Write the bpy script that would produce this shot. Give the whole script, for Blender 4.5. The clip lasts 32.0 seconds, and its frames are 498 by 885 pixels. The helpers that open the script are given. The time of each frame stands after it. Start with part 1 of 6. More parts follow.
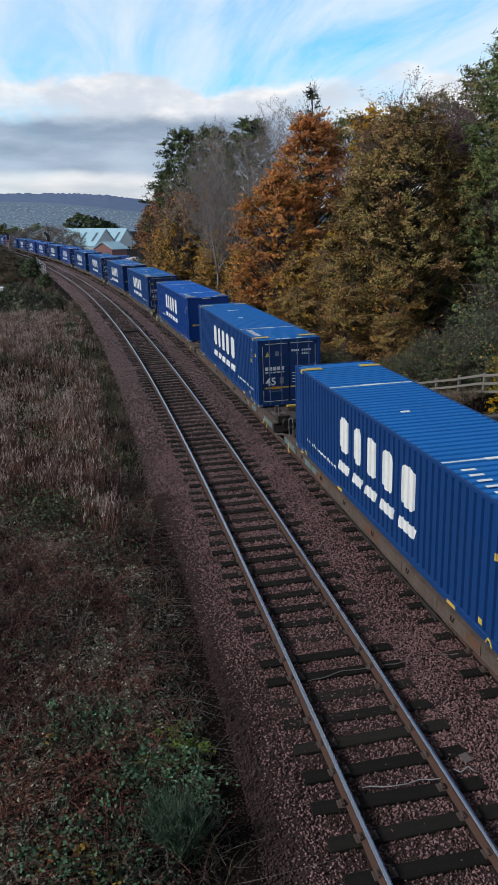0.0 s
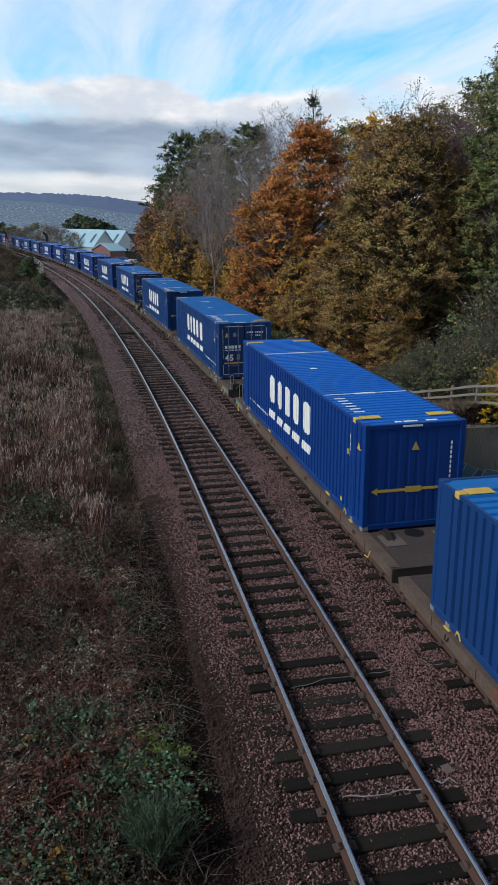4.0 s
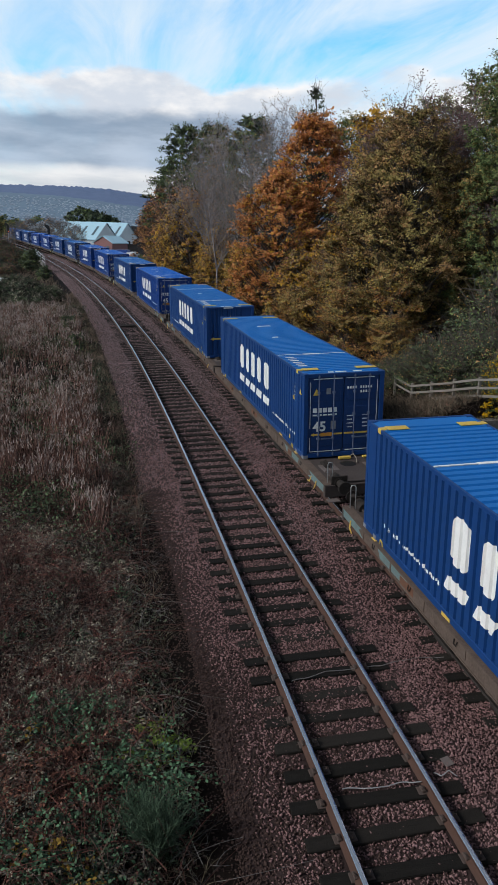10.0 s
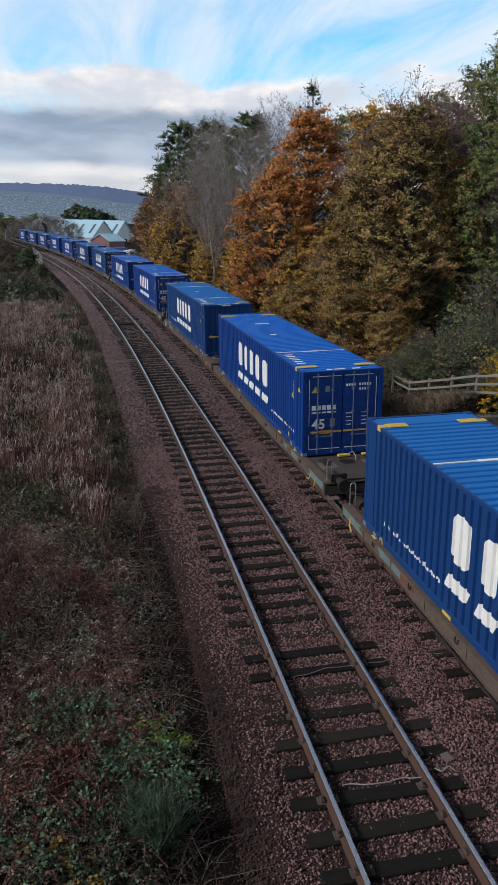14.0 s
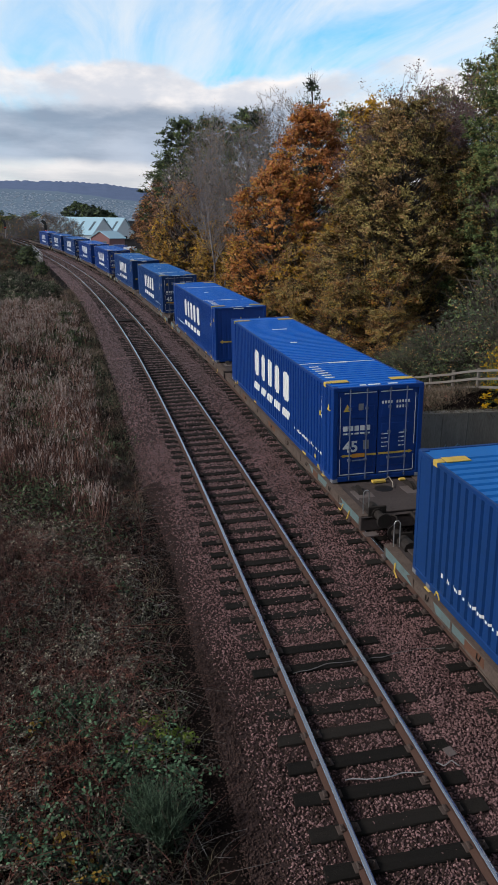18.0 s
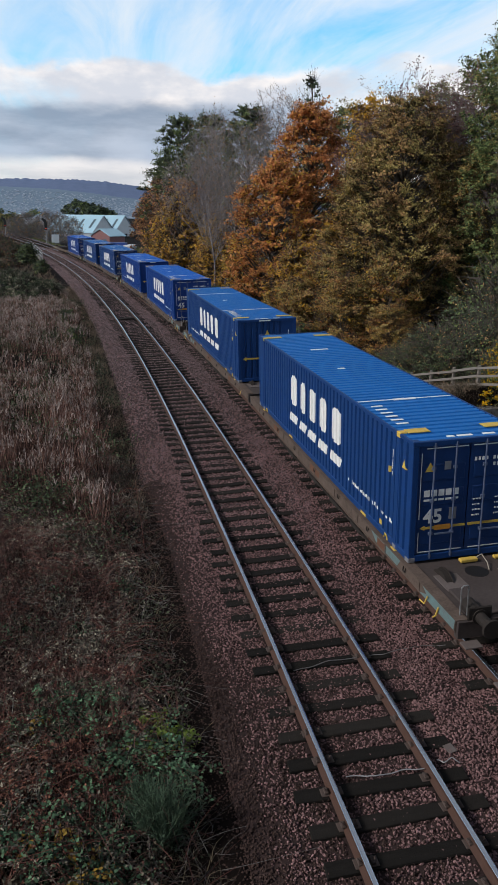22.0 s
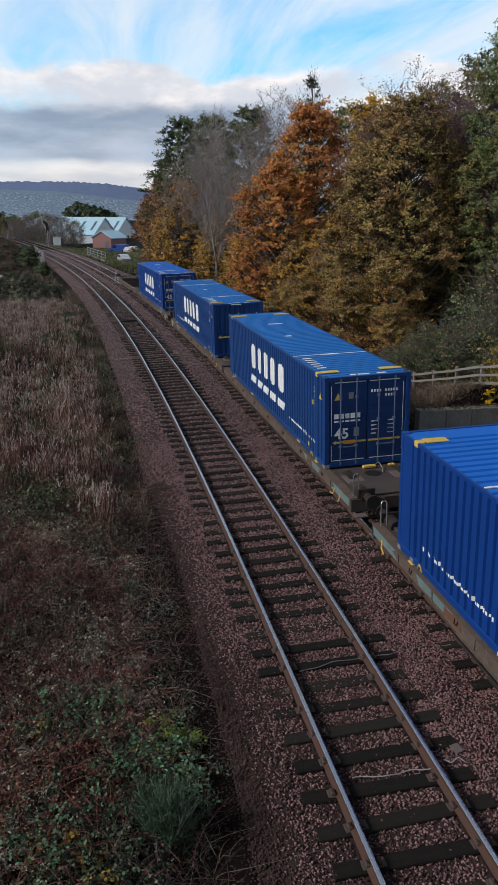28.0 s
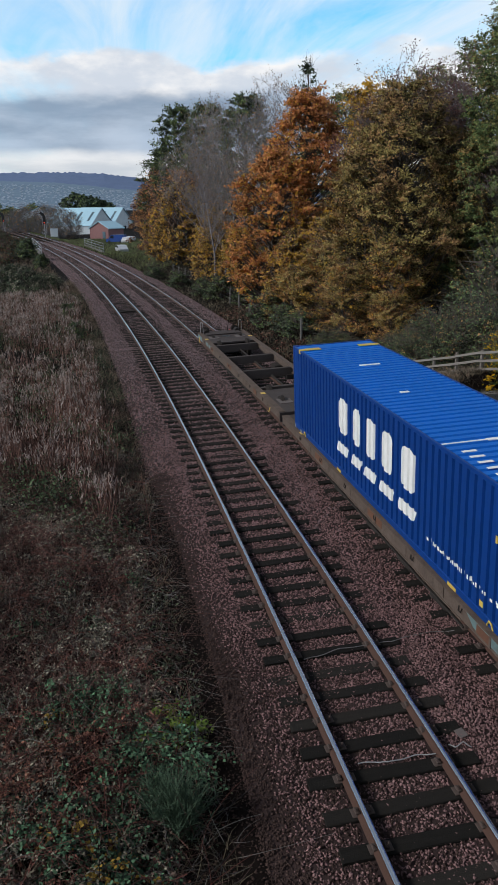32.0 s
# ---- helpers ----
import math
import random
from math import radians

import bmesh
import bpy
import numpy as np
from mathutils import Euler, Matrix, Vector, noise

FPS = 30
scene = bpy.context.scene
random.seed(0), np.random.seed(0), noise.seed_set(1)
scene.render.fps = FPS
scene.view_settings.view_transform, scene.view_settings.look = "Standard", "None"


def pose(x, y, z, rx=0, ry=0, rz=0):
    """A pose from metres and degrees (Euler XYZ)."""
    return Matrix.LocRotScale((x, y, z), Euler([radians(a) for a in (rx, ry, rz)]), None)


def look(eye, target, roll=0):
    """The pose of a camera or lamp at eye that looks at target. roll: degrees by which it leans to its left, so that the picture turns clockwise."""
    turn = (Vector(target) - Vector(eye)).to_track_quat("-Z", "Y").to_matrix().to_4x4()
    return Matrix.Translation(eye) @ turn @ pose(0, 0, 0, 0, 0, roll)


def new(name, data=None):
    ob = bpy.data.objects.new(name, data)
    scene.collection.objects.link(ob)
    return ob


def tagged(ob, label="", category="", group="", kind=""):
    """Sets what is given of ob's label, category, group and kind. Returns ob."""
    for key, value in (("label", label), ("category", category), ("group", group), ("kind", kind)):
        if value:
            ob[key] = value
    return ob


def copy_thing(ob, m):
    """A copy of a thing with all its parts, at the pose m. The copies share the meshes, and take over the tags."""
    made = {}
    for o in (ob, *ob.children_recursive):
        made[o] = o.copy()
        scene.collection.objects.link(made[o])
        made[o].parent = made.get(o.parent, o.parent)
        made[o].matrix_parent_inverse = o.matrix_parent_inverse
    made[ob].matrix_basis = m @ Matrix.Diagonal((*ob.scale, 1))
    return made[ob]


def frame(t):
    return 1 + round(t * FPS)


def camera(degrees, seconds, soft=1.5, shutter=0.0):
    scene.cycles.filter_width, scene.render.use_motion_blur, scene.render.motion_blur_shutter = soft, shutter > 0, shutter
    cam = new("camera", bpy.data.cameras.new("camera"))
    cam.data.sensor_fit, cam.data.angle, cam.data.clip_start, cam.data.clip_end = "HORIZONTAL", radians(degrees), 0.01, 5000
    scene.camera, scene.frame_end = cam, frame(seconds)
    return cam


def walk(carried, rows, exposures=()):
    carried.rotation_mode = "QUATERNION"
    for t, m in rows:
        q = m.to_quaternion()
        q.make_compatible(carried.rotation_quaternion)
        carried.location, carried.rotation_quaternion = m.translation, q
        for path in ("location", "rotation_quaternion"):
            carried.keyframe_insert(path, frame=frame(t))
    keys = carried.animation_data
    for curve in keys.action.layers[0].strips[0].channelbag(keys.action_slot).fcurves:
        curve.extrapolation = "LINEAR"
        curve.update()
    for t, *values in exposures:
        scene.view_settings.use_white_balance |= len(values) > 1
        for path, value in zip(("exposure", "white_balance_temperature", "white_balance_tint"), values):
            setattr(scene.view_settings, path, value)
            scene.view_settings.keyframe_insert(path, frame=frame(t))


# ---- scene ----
cam = camera(36.6, 32.0, soft=1.0)

# seconds, place of the camera, then turn to the right, tilt down and lean in degrees
CAMERA_ROWS = (
    (0.0, -3.898, -0.030, 7.733, 10.90, 16.02, 0.25),
    (0.5, -3.826, -0.007, 7.712, 10.87, 15.90, 0.70),
    (1.0, -3.802, 0.004, 7.698, 10.75, 15.85, 1.02),
    (1.5, -3.801, 0.009, 7.691, 10.59, 15.83, 1.19),
    (2.0, -3.796, 0.012, 7.689, 10.55, 15.78, 1.23),
    (2.5, -3.800, 0.005, 7.699, 10.72, 15.72, 1.28),
    (3.0, -3.814, -0.004, 7.711, 11.01, 15.67, 1.47),
    (3.5, -3.821, 0.001, 7.706, 11.28, 15.62, 1.72),
    (5.5, -3.801, 0.007, 7.690, 11.42, 15.69, 2.07),
    (6.0, -3.811, -0.002, 7.706, 11.43, 15.73, 2.07),
    (6.5, -3.808, 0.003, 7.703, 11.44, 15.76, 2.07),
    (7.0, -3.808, 0.004, 7.702, 11.45, 15.79, 2.10),
    (7.5, -3.810, 0.001, 7.702, 11.44, 15.83, 2.12),
    (8.0, -3.808, -0.002, 7.701, 11.38, 15.88, 2.08),
    (8.5, -3.806, -0.002, 7.703, 11.32, 15.95, 2.03),
    (9.0, -3.805, 0.001, 7.702, 11.27, 16.02, 2.02),
    (9.5, -3.806, 0.003, 7.701, 11.26, 16.08, 2.00),
    (10.0, -3.804, 0.003, 7.700, 11.27, 16.13, 1.96),
    (10.5, -3.803, 0.002, 7.701, 11.29, 16.16, 1.90),
    (11.0, -3.806, 0.001, 7.705, 11.35, 16.17, 1.84),
    (11.5, -3.807, -0.001, 7.709, 11.43, 16.19, 1.79),
    (12.0, -3.806, -0.002, 7.710, 11.48, 16.21, 1.78),
    (12.5, -3.808, 0.000, 7.708, 11.49, 16.24, 1.77),
    (13.0, -3.809, -0.001, 7.708, 11.46, 16.27, 1.74),
    (13.5, -3.809, -0.003, 7.704, 11.43, 16.29, 1.71),
    (14.0, -3.809, -0.000, 7.699, 11.41, 16.32, 1.70),
    (14.5, -3.805, -0.003, 7.707, 11.36, 16.36, 1.66),
    (16.5, -3.808, 0.003, 7.701, 11.28, 16.53, 1.58),
    (17.0, -3.807, 0.005, 7.688, 11.32, 16.54, 1.53),
    (17.5, -3.803, 0.003, 7.688, 11.32, 16.56, 1.41),
    (18.0, -3.798, 0.003, 7.689, 11.30, 16.59, 1.30),
    (18.5, -3.797, 0.006, 7.685, 11.29, 16.61, 1.25),
    (19.0, -3.796, 0.009, 7.680, 11.29, 16.63, 1.23),
    (19.5, -3.795, 0.009, 7.679, 11.31, 16.65, 1.24),
    (20.0, -3.794, 0.004, 7.680, 11.32, 16.67, 1.23),
    (20.5, -3.791, -0.001, 7.682, 11.31, 16.69, 1.19),
    (21.0, -3.790, -0.003, 7.685, 11.30, 16.72, 1.20),
    (21.5, -3.791, -0.003, 7.689, 11.28, 16.75, 1.21),
    (22.0, -3.793, -0.006, 7.694, 11.26, 16.77, 1.19),
    (22.5, -3.797, -0.006, 7.693, 11.24, 16.78, 1.17),
    (23.0, -3.801, -0.002, 7.689, 11.24, 16.77, 1.17),
    (23.5, -3.801, 0.003, 7.685, 11.25, 16.77, 1.17),
    (24.0, -3.800, 0.002, 7.688, 11.25, 16.75, 1.12),
    (24.5, -3.793, -0.000, 7.696, 11.23, 16.74, 1.01),
    (25.0, -3.787, -0.003, 7.705, 11.20, 16.74, 0.92),
    (25.5, -3.794, -0.004, 7.709, 11.18, 16.73, 0.88),
    (27.5, -3.810, -0.007, 7.705, 11.07, 16.71, 0.81),
    (28.0, -3.805, -0.003, 7.706, 11.02, 16.73, 0.64),
    (28.5, -3.811, 0.003, 7.705, 10.96, 16.75, 0.50),
    (29.0, -3.821, 0.011, 7.703, 10.90, 16.78, 0.35),
    (29.5, -3.823, 0.012, 7.705, 10.83, 16.82, 0.17),
    (30.0, -3.820, 0.006, 7.709, 10.77, 16.89, 0.01),
    (30.5, -3.823, 0.001, 7.711, 10.76, 17.00, -0.11),
    (31.0, -3.822, -0.004, 7.711, 10.79, 17.15, -0.20),
    (31.5, -3.816, -0.011, 7.717, 10.84, 17.34, -0.27),
    (32.0, -3.815, -0.021, 7.733, 10.94, 17.57, -0.29),
)


def view(x, y, z, turn, tilt, lean):
    a, b = radians(turn), radians(tilt)
    way = Vector((math.sin(a) * math.cos(b), math.cos(a) * math.cos(b), -math.sin(b)))
    eye = Vector((x, y, z))
    return look(eye, eye + way, lean)


# the picture is a little cooler at first and at the very end
BALANCE = ((0, -0.02, 6300, 10), (9, -0.02, 6350, 10), (13, -0.02, 6450, 12), (18, -0.02, 6550, 13), (28, -0.02, 6550, 13), (30, -0.02, 6450, 12), (31, -0.05, 6320, 10), (32, -0.05, 6320, 10))
walk(cam, [(t, view(*row)) for t, *row in CAMERA_ROWS], BALANCE)

# ---- world and sun ----
SUN_ELEVATION, SUN_AZIMUTH = 34, 262   # azimuth clockwise from +y


def build_world():
    world = bpy.data.worlds.new("sky")
    scene.world = world
    world.use_nodes = True
    nt = world.node_tree
    nt.nodes.clear()
    N = nt.nodes.new
    L = nt.links.new
    out = N("ShaderNodeOutputWorld")
    bg = N("ShaderNodeBackground")
    L(bg.outputs[0], out.inputs[0])
    sky = N("ShaderNodeTexSky")
    sky.sky_type = "NISHITA"
    sky.sun_disc = False
    sky.sun_elevation = radians(SUN_ELEVATION)
    sky.sun_rotation = radians(SUN_AZIMUTH)
    sky.air_density, sky.dust_density, sky.ozone_density = 1.0, 0.6, 2.0
    gain = N("ShaderNodeMix")
    gain.data_type, gain.blend_type = "RGBA", "MULTIPLY"
    gain.inputs[0].default_value = 1
    L(sky.outputs[0], gain.inputs[6])
    gain.inputs[7].default_value = (0.085, 0.195, 0.225, 1)
    # cloud layer: the way to the sky is met with a flat ceiling
    co = N("ShaderNodeTexCoord")
    sep = N("ShaderNodeSeparateXYZ")
    L(co.outputs["Generated"], sep.inputs[0])
    zc = N("ShaderNodeMath"); zc.operation = "MAXIMUM"; zc.inputs[1].default_value = 0.0
    L(sep.outputs[2], zc.inputs[0])
    za = N("ShaderNodeMath"); za.operation = "ADD"; za.inputs[1].default_value = 0.03
    L(zc.outputs[0], za.inputs[0])
    dx = N("ShaderNodeMath"); dx.operation = "DIVIDE"
    dy = N("ShaderNodeMath"); dy.operation = "DIVIDE"
    L(sep.outputs[0], dx.inputs[0]); L(za.outputs[0], dx.inputs[1])
    L(sep.outputs[1], dy.inputs[0]); L(za.outputs[0], dy.inputs[1])
    flat = N("ShaderNodeCombineXYZ")
    L(dx.outputs[0], flat.inputs[0]); L(dy.outputs[0], flat.inputs[1])

    def cloud(scale, stretch, turn, detail, rough, lo, hi, shift, distortion=0.0):
        mp = N("ShaderNodeMapping")
        mp.inputs["Location"].default_value = shift
        mp.inputs["Rotation"].default_value = (0, 0, radians(turn))
        mp.inputs["Scale"].default_value = (scale * stretch, scale, 1)
        L(flat.outputs[0], mp.inputs[0])
        no = N("ShaderNodeTexNoise")
        no.inputs["Scale"].default_value = 1
        no.inputs["Detail"].default_value = detail
        no.inputs["Roughness"].default_value = rough
        no.inputs["Distortion"].default_value = distortion
        L(mp.outputs[0], no.inputs["Vector"])
        ra = N("ShaderNodeMapRange")
        ra.interpolation_type = "SMOOTHSTEP"
        ra.inputs[1].default_value, ra.inputs[2].default_value = lo, hi
        L(no.outputs[0], ra.inputs[0])
        return ra.outputs[0]

    def mix(a, b, fac):
        m = N("ShaderNodeMix")
        m.data_type = "RGBA"
        for value, socket in ((a, m.inputs[6]), (b, m.inputs[7]), (fac, m.inputs[0])):
            if isinstance(value, (tuple, float, int)):
                socket.default_value = value
            else:
                L(value, socket)
        return m.outputs[2]

    def band(lo, hi):
        ra = N("ShaderNodeMapRange")
        ra.interpolation_type = "SMOOTHSTEP"
        ra.inputs[1].default_value, ra.inputs[2].default_value = lo, hi
        L(sep.outputs[2], ra.inputs[0])
        return ra.outputs[0]

    def times(a, b):
        m = N("ShaderNodeMath"); m.operation = "MULTIPLY"
        for value, socket in ((a, m.inputs[0]), (b, m.inputs[1])):
            if isinstance(value, (float, int)):
                socket.default_value = value
            else:
                L(value, socket)
        return m.outputs[0]

    def ragged(lo, hi, wobble, swing=0.085):
        """Step in height whose edge wanders with the noise."""
        m = N("ShaderNodeMath"); m.operation = "MULTIPLY_ADD"
        L(wobble, m.inputs[0]); m.inputs[1].default_value = swing
        sub = N("ShaderNodeMath"); sub.operation = "SUBTRACT"
        L(sep.outputs[2], sub.inputs[0]); sub.inputs[1].default_value = swing / 2
        L(sub.outputs[0], m.inputs[2])
        ra = N("ShaderNodeMapRange")
        ra.interpolation_type = "SMOOTHSTEP"
        ra.inputs[1].default_value, ra.inputs[2].default_value = lo, hi
        L(m.outputs[0], ra.inputs[0])
        return ra.outputs[0]

    def puffs(sx, sz, shift, detail=6, rough=0.55):
        mp = N("ShaderNodeMapping")
        mp.inputs["Location"].default_value = (shift, shift * 0.7, 0)
        mp.inputs["Scale"].default_value = (sx, sx, sz)
        L(co.outputs["Generated"], mp.inputs[0])
        no = N("ShaderNodeTexNoise")
        no.inputs["Scale"].default_value, no.inputs["Detail"].default_value, no.inputs["Roughness"].default_value = 1, detail, rough
        L(mp.outputs[0], no.inputs["Vector"])
        return no.outputs[0]

    def soft(value, lo, hi):
        ra = N("ShaderNodeMapRange")
        ra.interpolation_type = "SMOOTHSTEP"
        ra.inputs[1].default_value, ra.inputs[2].default_value = lo, hi
        L(value, ra.inputs[0])
        return ra.outputs[0]

    # thin streaks that run away over the line
    streak = cloud(0.42, 7.0, 0, 6, 0.6, 0.22, 0.72, (3.1, 1.7, 0), 0.6)
    veil = cloud(0.3, 2.2, 8, 6, 0.6, 0.32, 0.66, (1.1, 4.7, 0), 0.3)
    col = mix(gain.outputs[2], (0.84, 0.92, 0.98, 1), times(streak, 0.88))
    col = mix(col, (0.72, 0.84, 0.94, 1), times(veil, 0.5))
    edge = puffs(6, 10, 2.0)
    heap = times(ragged(0.172, 0.156, edge, 0.13), soft(puffs(3.5, 7, 5.1, 6), 0.36, 0.54))
    lit = soft(puffs(8, 17, 7.7, 7), 0.40, 0.60)
    white = mix((0.68, 0.73, 0.80, 1), (1.0, 0.98, 0.96, 1), lit)
    col = mix(col, white, heap)
    under = times(ragged(0.135, 0.115, puffs(4, 12, 9.3)), ragged(0.050, 0.066, puffs(5, 14, 3.3), 0.04))
    dull = mix((0.25, 0.34, 0.46, 1), (0.47, 0.57, 0.70, 1), soft(puffs(5, 22, 1.9), 0.35, 0.65))
    col = mix(col, dull, times(under, 0.9))
    low = band(0.068, 0.048)
    col = mix(col, mix((0.60, 0.64, 0.68, 1), (0.88, 0.88, 0.87, 1), soft(puffs(4, 26, 6.1), 0.36, 0.6)), times(low, 0.85))
    # unseen grey broken cloud, added well above the view to dim light from overhead
    over = mix((0.13, 0.15, 0.18, 1), (0.27, 0.30, 0.345, 1), cloud(0.9, 1.4, 20, 4, 0.5, 0.35, 0.65, (2.0, 6.0, 0)))
    col = mix(col, over, times(band(0.27, 0.48), 0.88))
    L(col, bg.inputs[0])
    bg.inputs[1].default_value = 1.0


build_world()
sun = new("sun", bpy.data.lights.new("sun", "SUN"))
sun.data.energy, sun.data.angle, sun.data.color = 3.5, radians(13), (1.0, 0.95, 0.90)
_a, _e = radians(SUN_AZIMUTH), radians(SUN_ELEVATION)
sun.matrix_world = look((0, 0, 60), (-math.sin(_a) * math.cos(_e), -math.cos(_a) * math.cos(_e), 60 - math.sin(_e)))


# ---- materials ----
def material(name, base, rough=0.7, metal=0.0, vary=0.25, scale=4.0, bump=0.0, bump_scale=40.0, other=None, per="", spec=0.5, stretch=(1, 1, 1)):
    """Procedural surface: two scales of noise between base and other; per 'object' or 'island' adds a random shift."""
    m = bpy.data.materials.new(name)
    m.use_nodes = True
    nt = m.node_tree
    N, L = nt.nodes.new, nt.links.new
    bs = nt.nodes["Principled BSDF"]
    bs.inputs["Roughness"].default_value = rough
    bs.inputs["Metallic"].default_value = metal
    bs.inputs["Specular IOR Level"].default_value = spec
    other = other or tuple(c * (1 - 0.6) for c in base)
    co = N("ShaderNodeTexCoord")
    mp = N("ShaderNodeMapping")
    mp.inputs["Scale"].default_value = stretch
    L(co.outputs["Object"], mp.inputs[0])
    big = N("ShaderNodeTexNoise")
    big.inputs["Scale"].default_value, big.inputs["Detail"].default_value = scale, 5
    small = N("ShaderNodeTexNoise")
    small.inputs["Scale"].default_value, small.inputs["Detail"].default_value = scale * 9, 3
    L(mp.outputs[0], big.inputs["Vector"]); L(mp.outputs[0], small.inputs["Vector"])
    add = N("ShaderNodeMath"); add.operation = "ADD"
    L(big.outputs[0], add.inputs[0]); L(small.outputs[0], add.inputs[1])
    last = add.outputs[0]
    if per:
        if per == "island":
            rnd = N("ShaderNodeNewGeometry").outputs["Random Per Island"]
        else:
            rnd = N("ShaderNodeObjectInfo").outputs["Random"]
        sc = N("ShaderNodeMath"); sc.operation = "MULTIPLY_ADD"
        L(rnd, sc.inputs[0]); sc.inputs[1].default_value = 1.0; sc.inputs[2].default_value = -0.5
        ad = N("ShaderNodeMath"); ad.operation = "ADD"
        L(last, ad.inputs[0]); L(sc.outputs[0], ad.inputs[1])
        last = ad.outputs[0]
    ra = N("ShaderNodeMapRange")
    ra.inputs[1].default_value, ra.inputs[2].default_value = 1 - vary * 2, 1 + vary * 2
    ra.inputs[3].default_value, ra.inputs[4].default_value = 0, 1
    if vary < 0.3:
        ra.inputs[1].default_value, ra.inputs[2].default_value = 0.6, 1.4
        ra.inputs[3].default_value, ra.inputs[4].default_value = 0.5 - vary * 1.6, 0.5 + vary * 1.6
    L(last, ra.inputs[0])
    mx = N("ShaderNodeMix"); mx.data_type = "RGBA"
    mx.inputs[6].default_value = (*other, 1)
    mx.inputs[7].default_value = (*base, 1)
    L(ra.outputs[0], mx.inputs[0])
    L(mx.outputs[2], bs.inputs["Base Color"])
    if bump:
        bn = N("ShaderNodeTexNoise")
        bn.inputs["Scale"].default_value, bn.inputs["Detail"].default_value = bump_scale, 4
        L(mp.outputs[0], bn.inputs["Vector"])
        bp = N("ShaderNodeBump")
        bp.inputs["Strength"].default_value = bump
        bp.inputs["Distance"].default_value = 0.02
        L(bn.outputs[0], bp.inputs["Height"])
        L(bp.outputs[0], bs.inputs["Normal"])
    return m


def leaf_material(name, a, b, through_=0.35, rare=1.0):
    """Leaves: colour between a and b by leaf, part of the light let through; a low rare makes the colour a rarer."""
    m = bpy.data.materials.new(name)
    m.use_nodes = True
    nt = m.node_tree
    N, L = nt.nodes.new, nt.links.new
    out = nt.nodes["Material Output"]
    bs = nt.nodes["Principled BSDF"]
    bs.inputs["Roughness"].default_value = 0.65
    bs.inputs["Specular IOR Level"].default_value = 0.1
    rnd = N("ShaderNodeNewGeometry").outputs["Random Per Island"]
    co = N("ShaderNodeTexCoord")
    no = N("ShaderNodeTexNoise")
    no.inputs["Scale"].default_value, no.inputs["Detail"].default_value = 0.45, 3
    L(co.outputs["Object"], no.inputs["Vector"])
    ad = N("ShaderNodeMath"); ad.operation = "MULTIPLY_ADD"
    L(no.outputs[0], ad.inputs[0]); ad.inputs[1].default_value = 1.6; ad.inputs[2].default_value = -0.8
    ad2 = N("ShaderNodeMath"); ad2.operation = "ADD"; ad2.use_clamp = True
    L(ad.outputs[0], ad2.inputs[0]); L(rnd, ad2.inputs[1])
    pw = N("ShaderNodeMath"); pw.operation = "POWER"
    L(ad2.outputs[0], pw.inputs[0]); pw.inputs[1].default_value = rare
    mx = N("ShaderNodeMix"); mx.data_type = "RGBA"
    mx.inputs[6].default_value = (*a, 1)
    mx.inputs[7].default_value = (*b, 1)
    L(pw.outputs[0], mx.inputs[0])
    L(mx.outputs[2], bs.inputs["Base Color"])
    tr = N("ShaderNodeBsdfTranslucent")
    L(mx.outputs[2], tr.inputs[0])
    ms = N("ShaderNodeMixShader")
    ms.inputs[0].default_value = through_
    L(bs.outputs[0], ms.inputs[1]); L(tr.outputs[0], ms.inputs[2])
    L(ms.outputs[0], out.inputs[0])
    return m


M = dict(
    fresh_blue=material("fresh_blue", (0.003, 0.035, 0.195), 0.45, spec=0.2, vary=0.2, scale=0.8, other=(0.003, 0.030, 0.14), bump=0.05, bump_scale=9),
    # roof blues are the wall paint with sky light put into the colour
    fresh_skylit_roof=material("fresh_skylit_roof", (0.003, 0.112, 0.50), 0.5, spec=0.2, vary=0.2, scale=0.7, other=(0.004, 0.10, 0.40), bump=0.08, bump_scale=7),
    fresh_door=material("fresh_door", (0.004, 0.040, 0.22), 0.45, spec=0.3, vary=0.2, scale=1.2, other=(0.004, 0.033, 0.17), bump=0.05, bump_scale=12),
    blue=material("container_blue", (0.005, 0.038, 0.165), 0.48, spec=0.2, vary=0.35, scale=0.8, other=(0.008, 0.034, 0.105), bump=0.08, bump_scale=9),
    skylit_roof=material("roof_skylit_blue", (0.006, 0.13, 0.43), 0.52, spec=0.2, vary=0.35, scale=0.7, other=(0.008, 0.105, 0.33), bump=0.1, bump_scale=7),
    blue_door=material("door_blue", (0.005, 0.035, 0.14), 0.48, spec=0.3, vary=0.3, scale=1.2, other=(0.007, 0.028, 0.10), bump=0.05, bump_scale=12),
    white=material("white_paint", (0.80, 0.80, 0.77), 0.5, vary=0.15, scale=3, other=(0.55, 0.56, 0.56)),
    yellow=material("yellow_paint", (0.74, 0.52, 0.07), 0.55, vary=0.45, scale=5, other=(0.26, 0.16, 0.05)),
    steel=material("dull_steel", (0.42, 0.43, 0.44), 0.42, 0.7, vary=0.25, scale=8, other=(0.2, 0.2, 0.2)),
    casting=material("casting_grey", (0.30, 0.31, 0.33), 0.5, 0.3, vary=0.3, scale=9, other=(0.12, 0.12, 0.14)),
    deck=material("wagon_deck", (0.068, 0.055, 0.052), 0.8, spec=0.25, vary=0.45, scale=1.6, other=(0.024, 0.019, 0.018), bump=0.15, bump_scale=20),
    frame_grey=material("wagon_frame", (0.135, 0.104, 0.087), 0.85, spec=0.2, vary=0.35, scale=2.6, other=(0.03, 0.019, 0.014), bump=0.15, bump_scale=14),
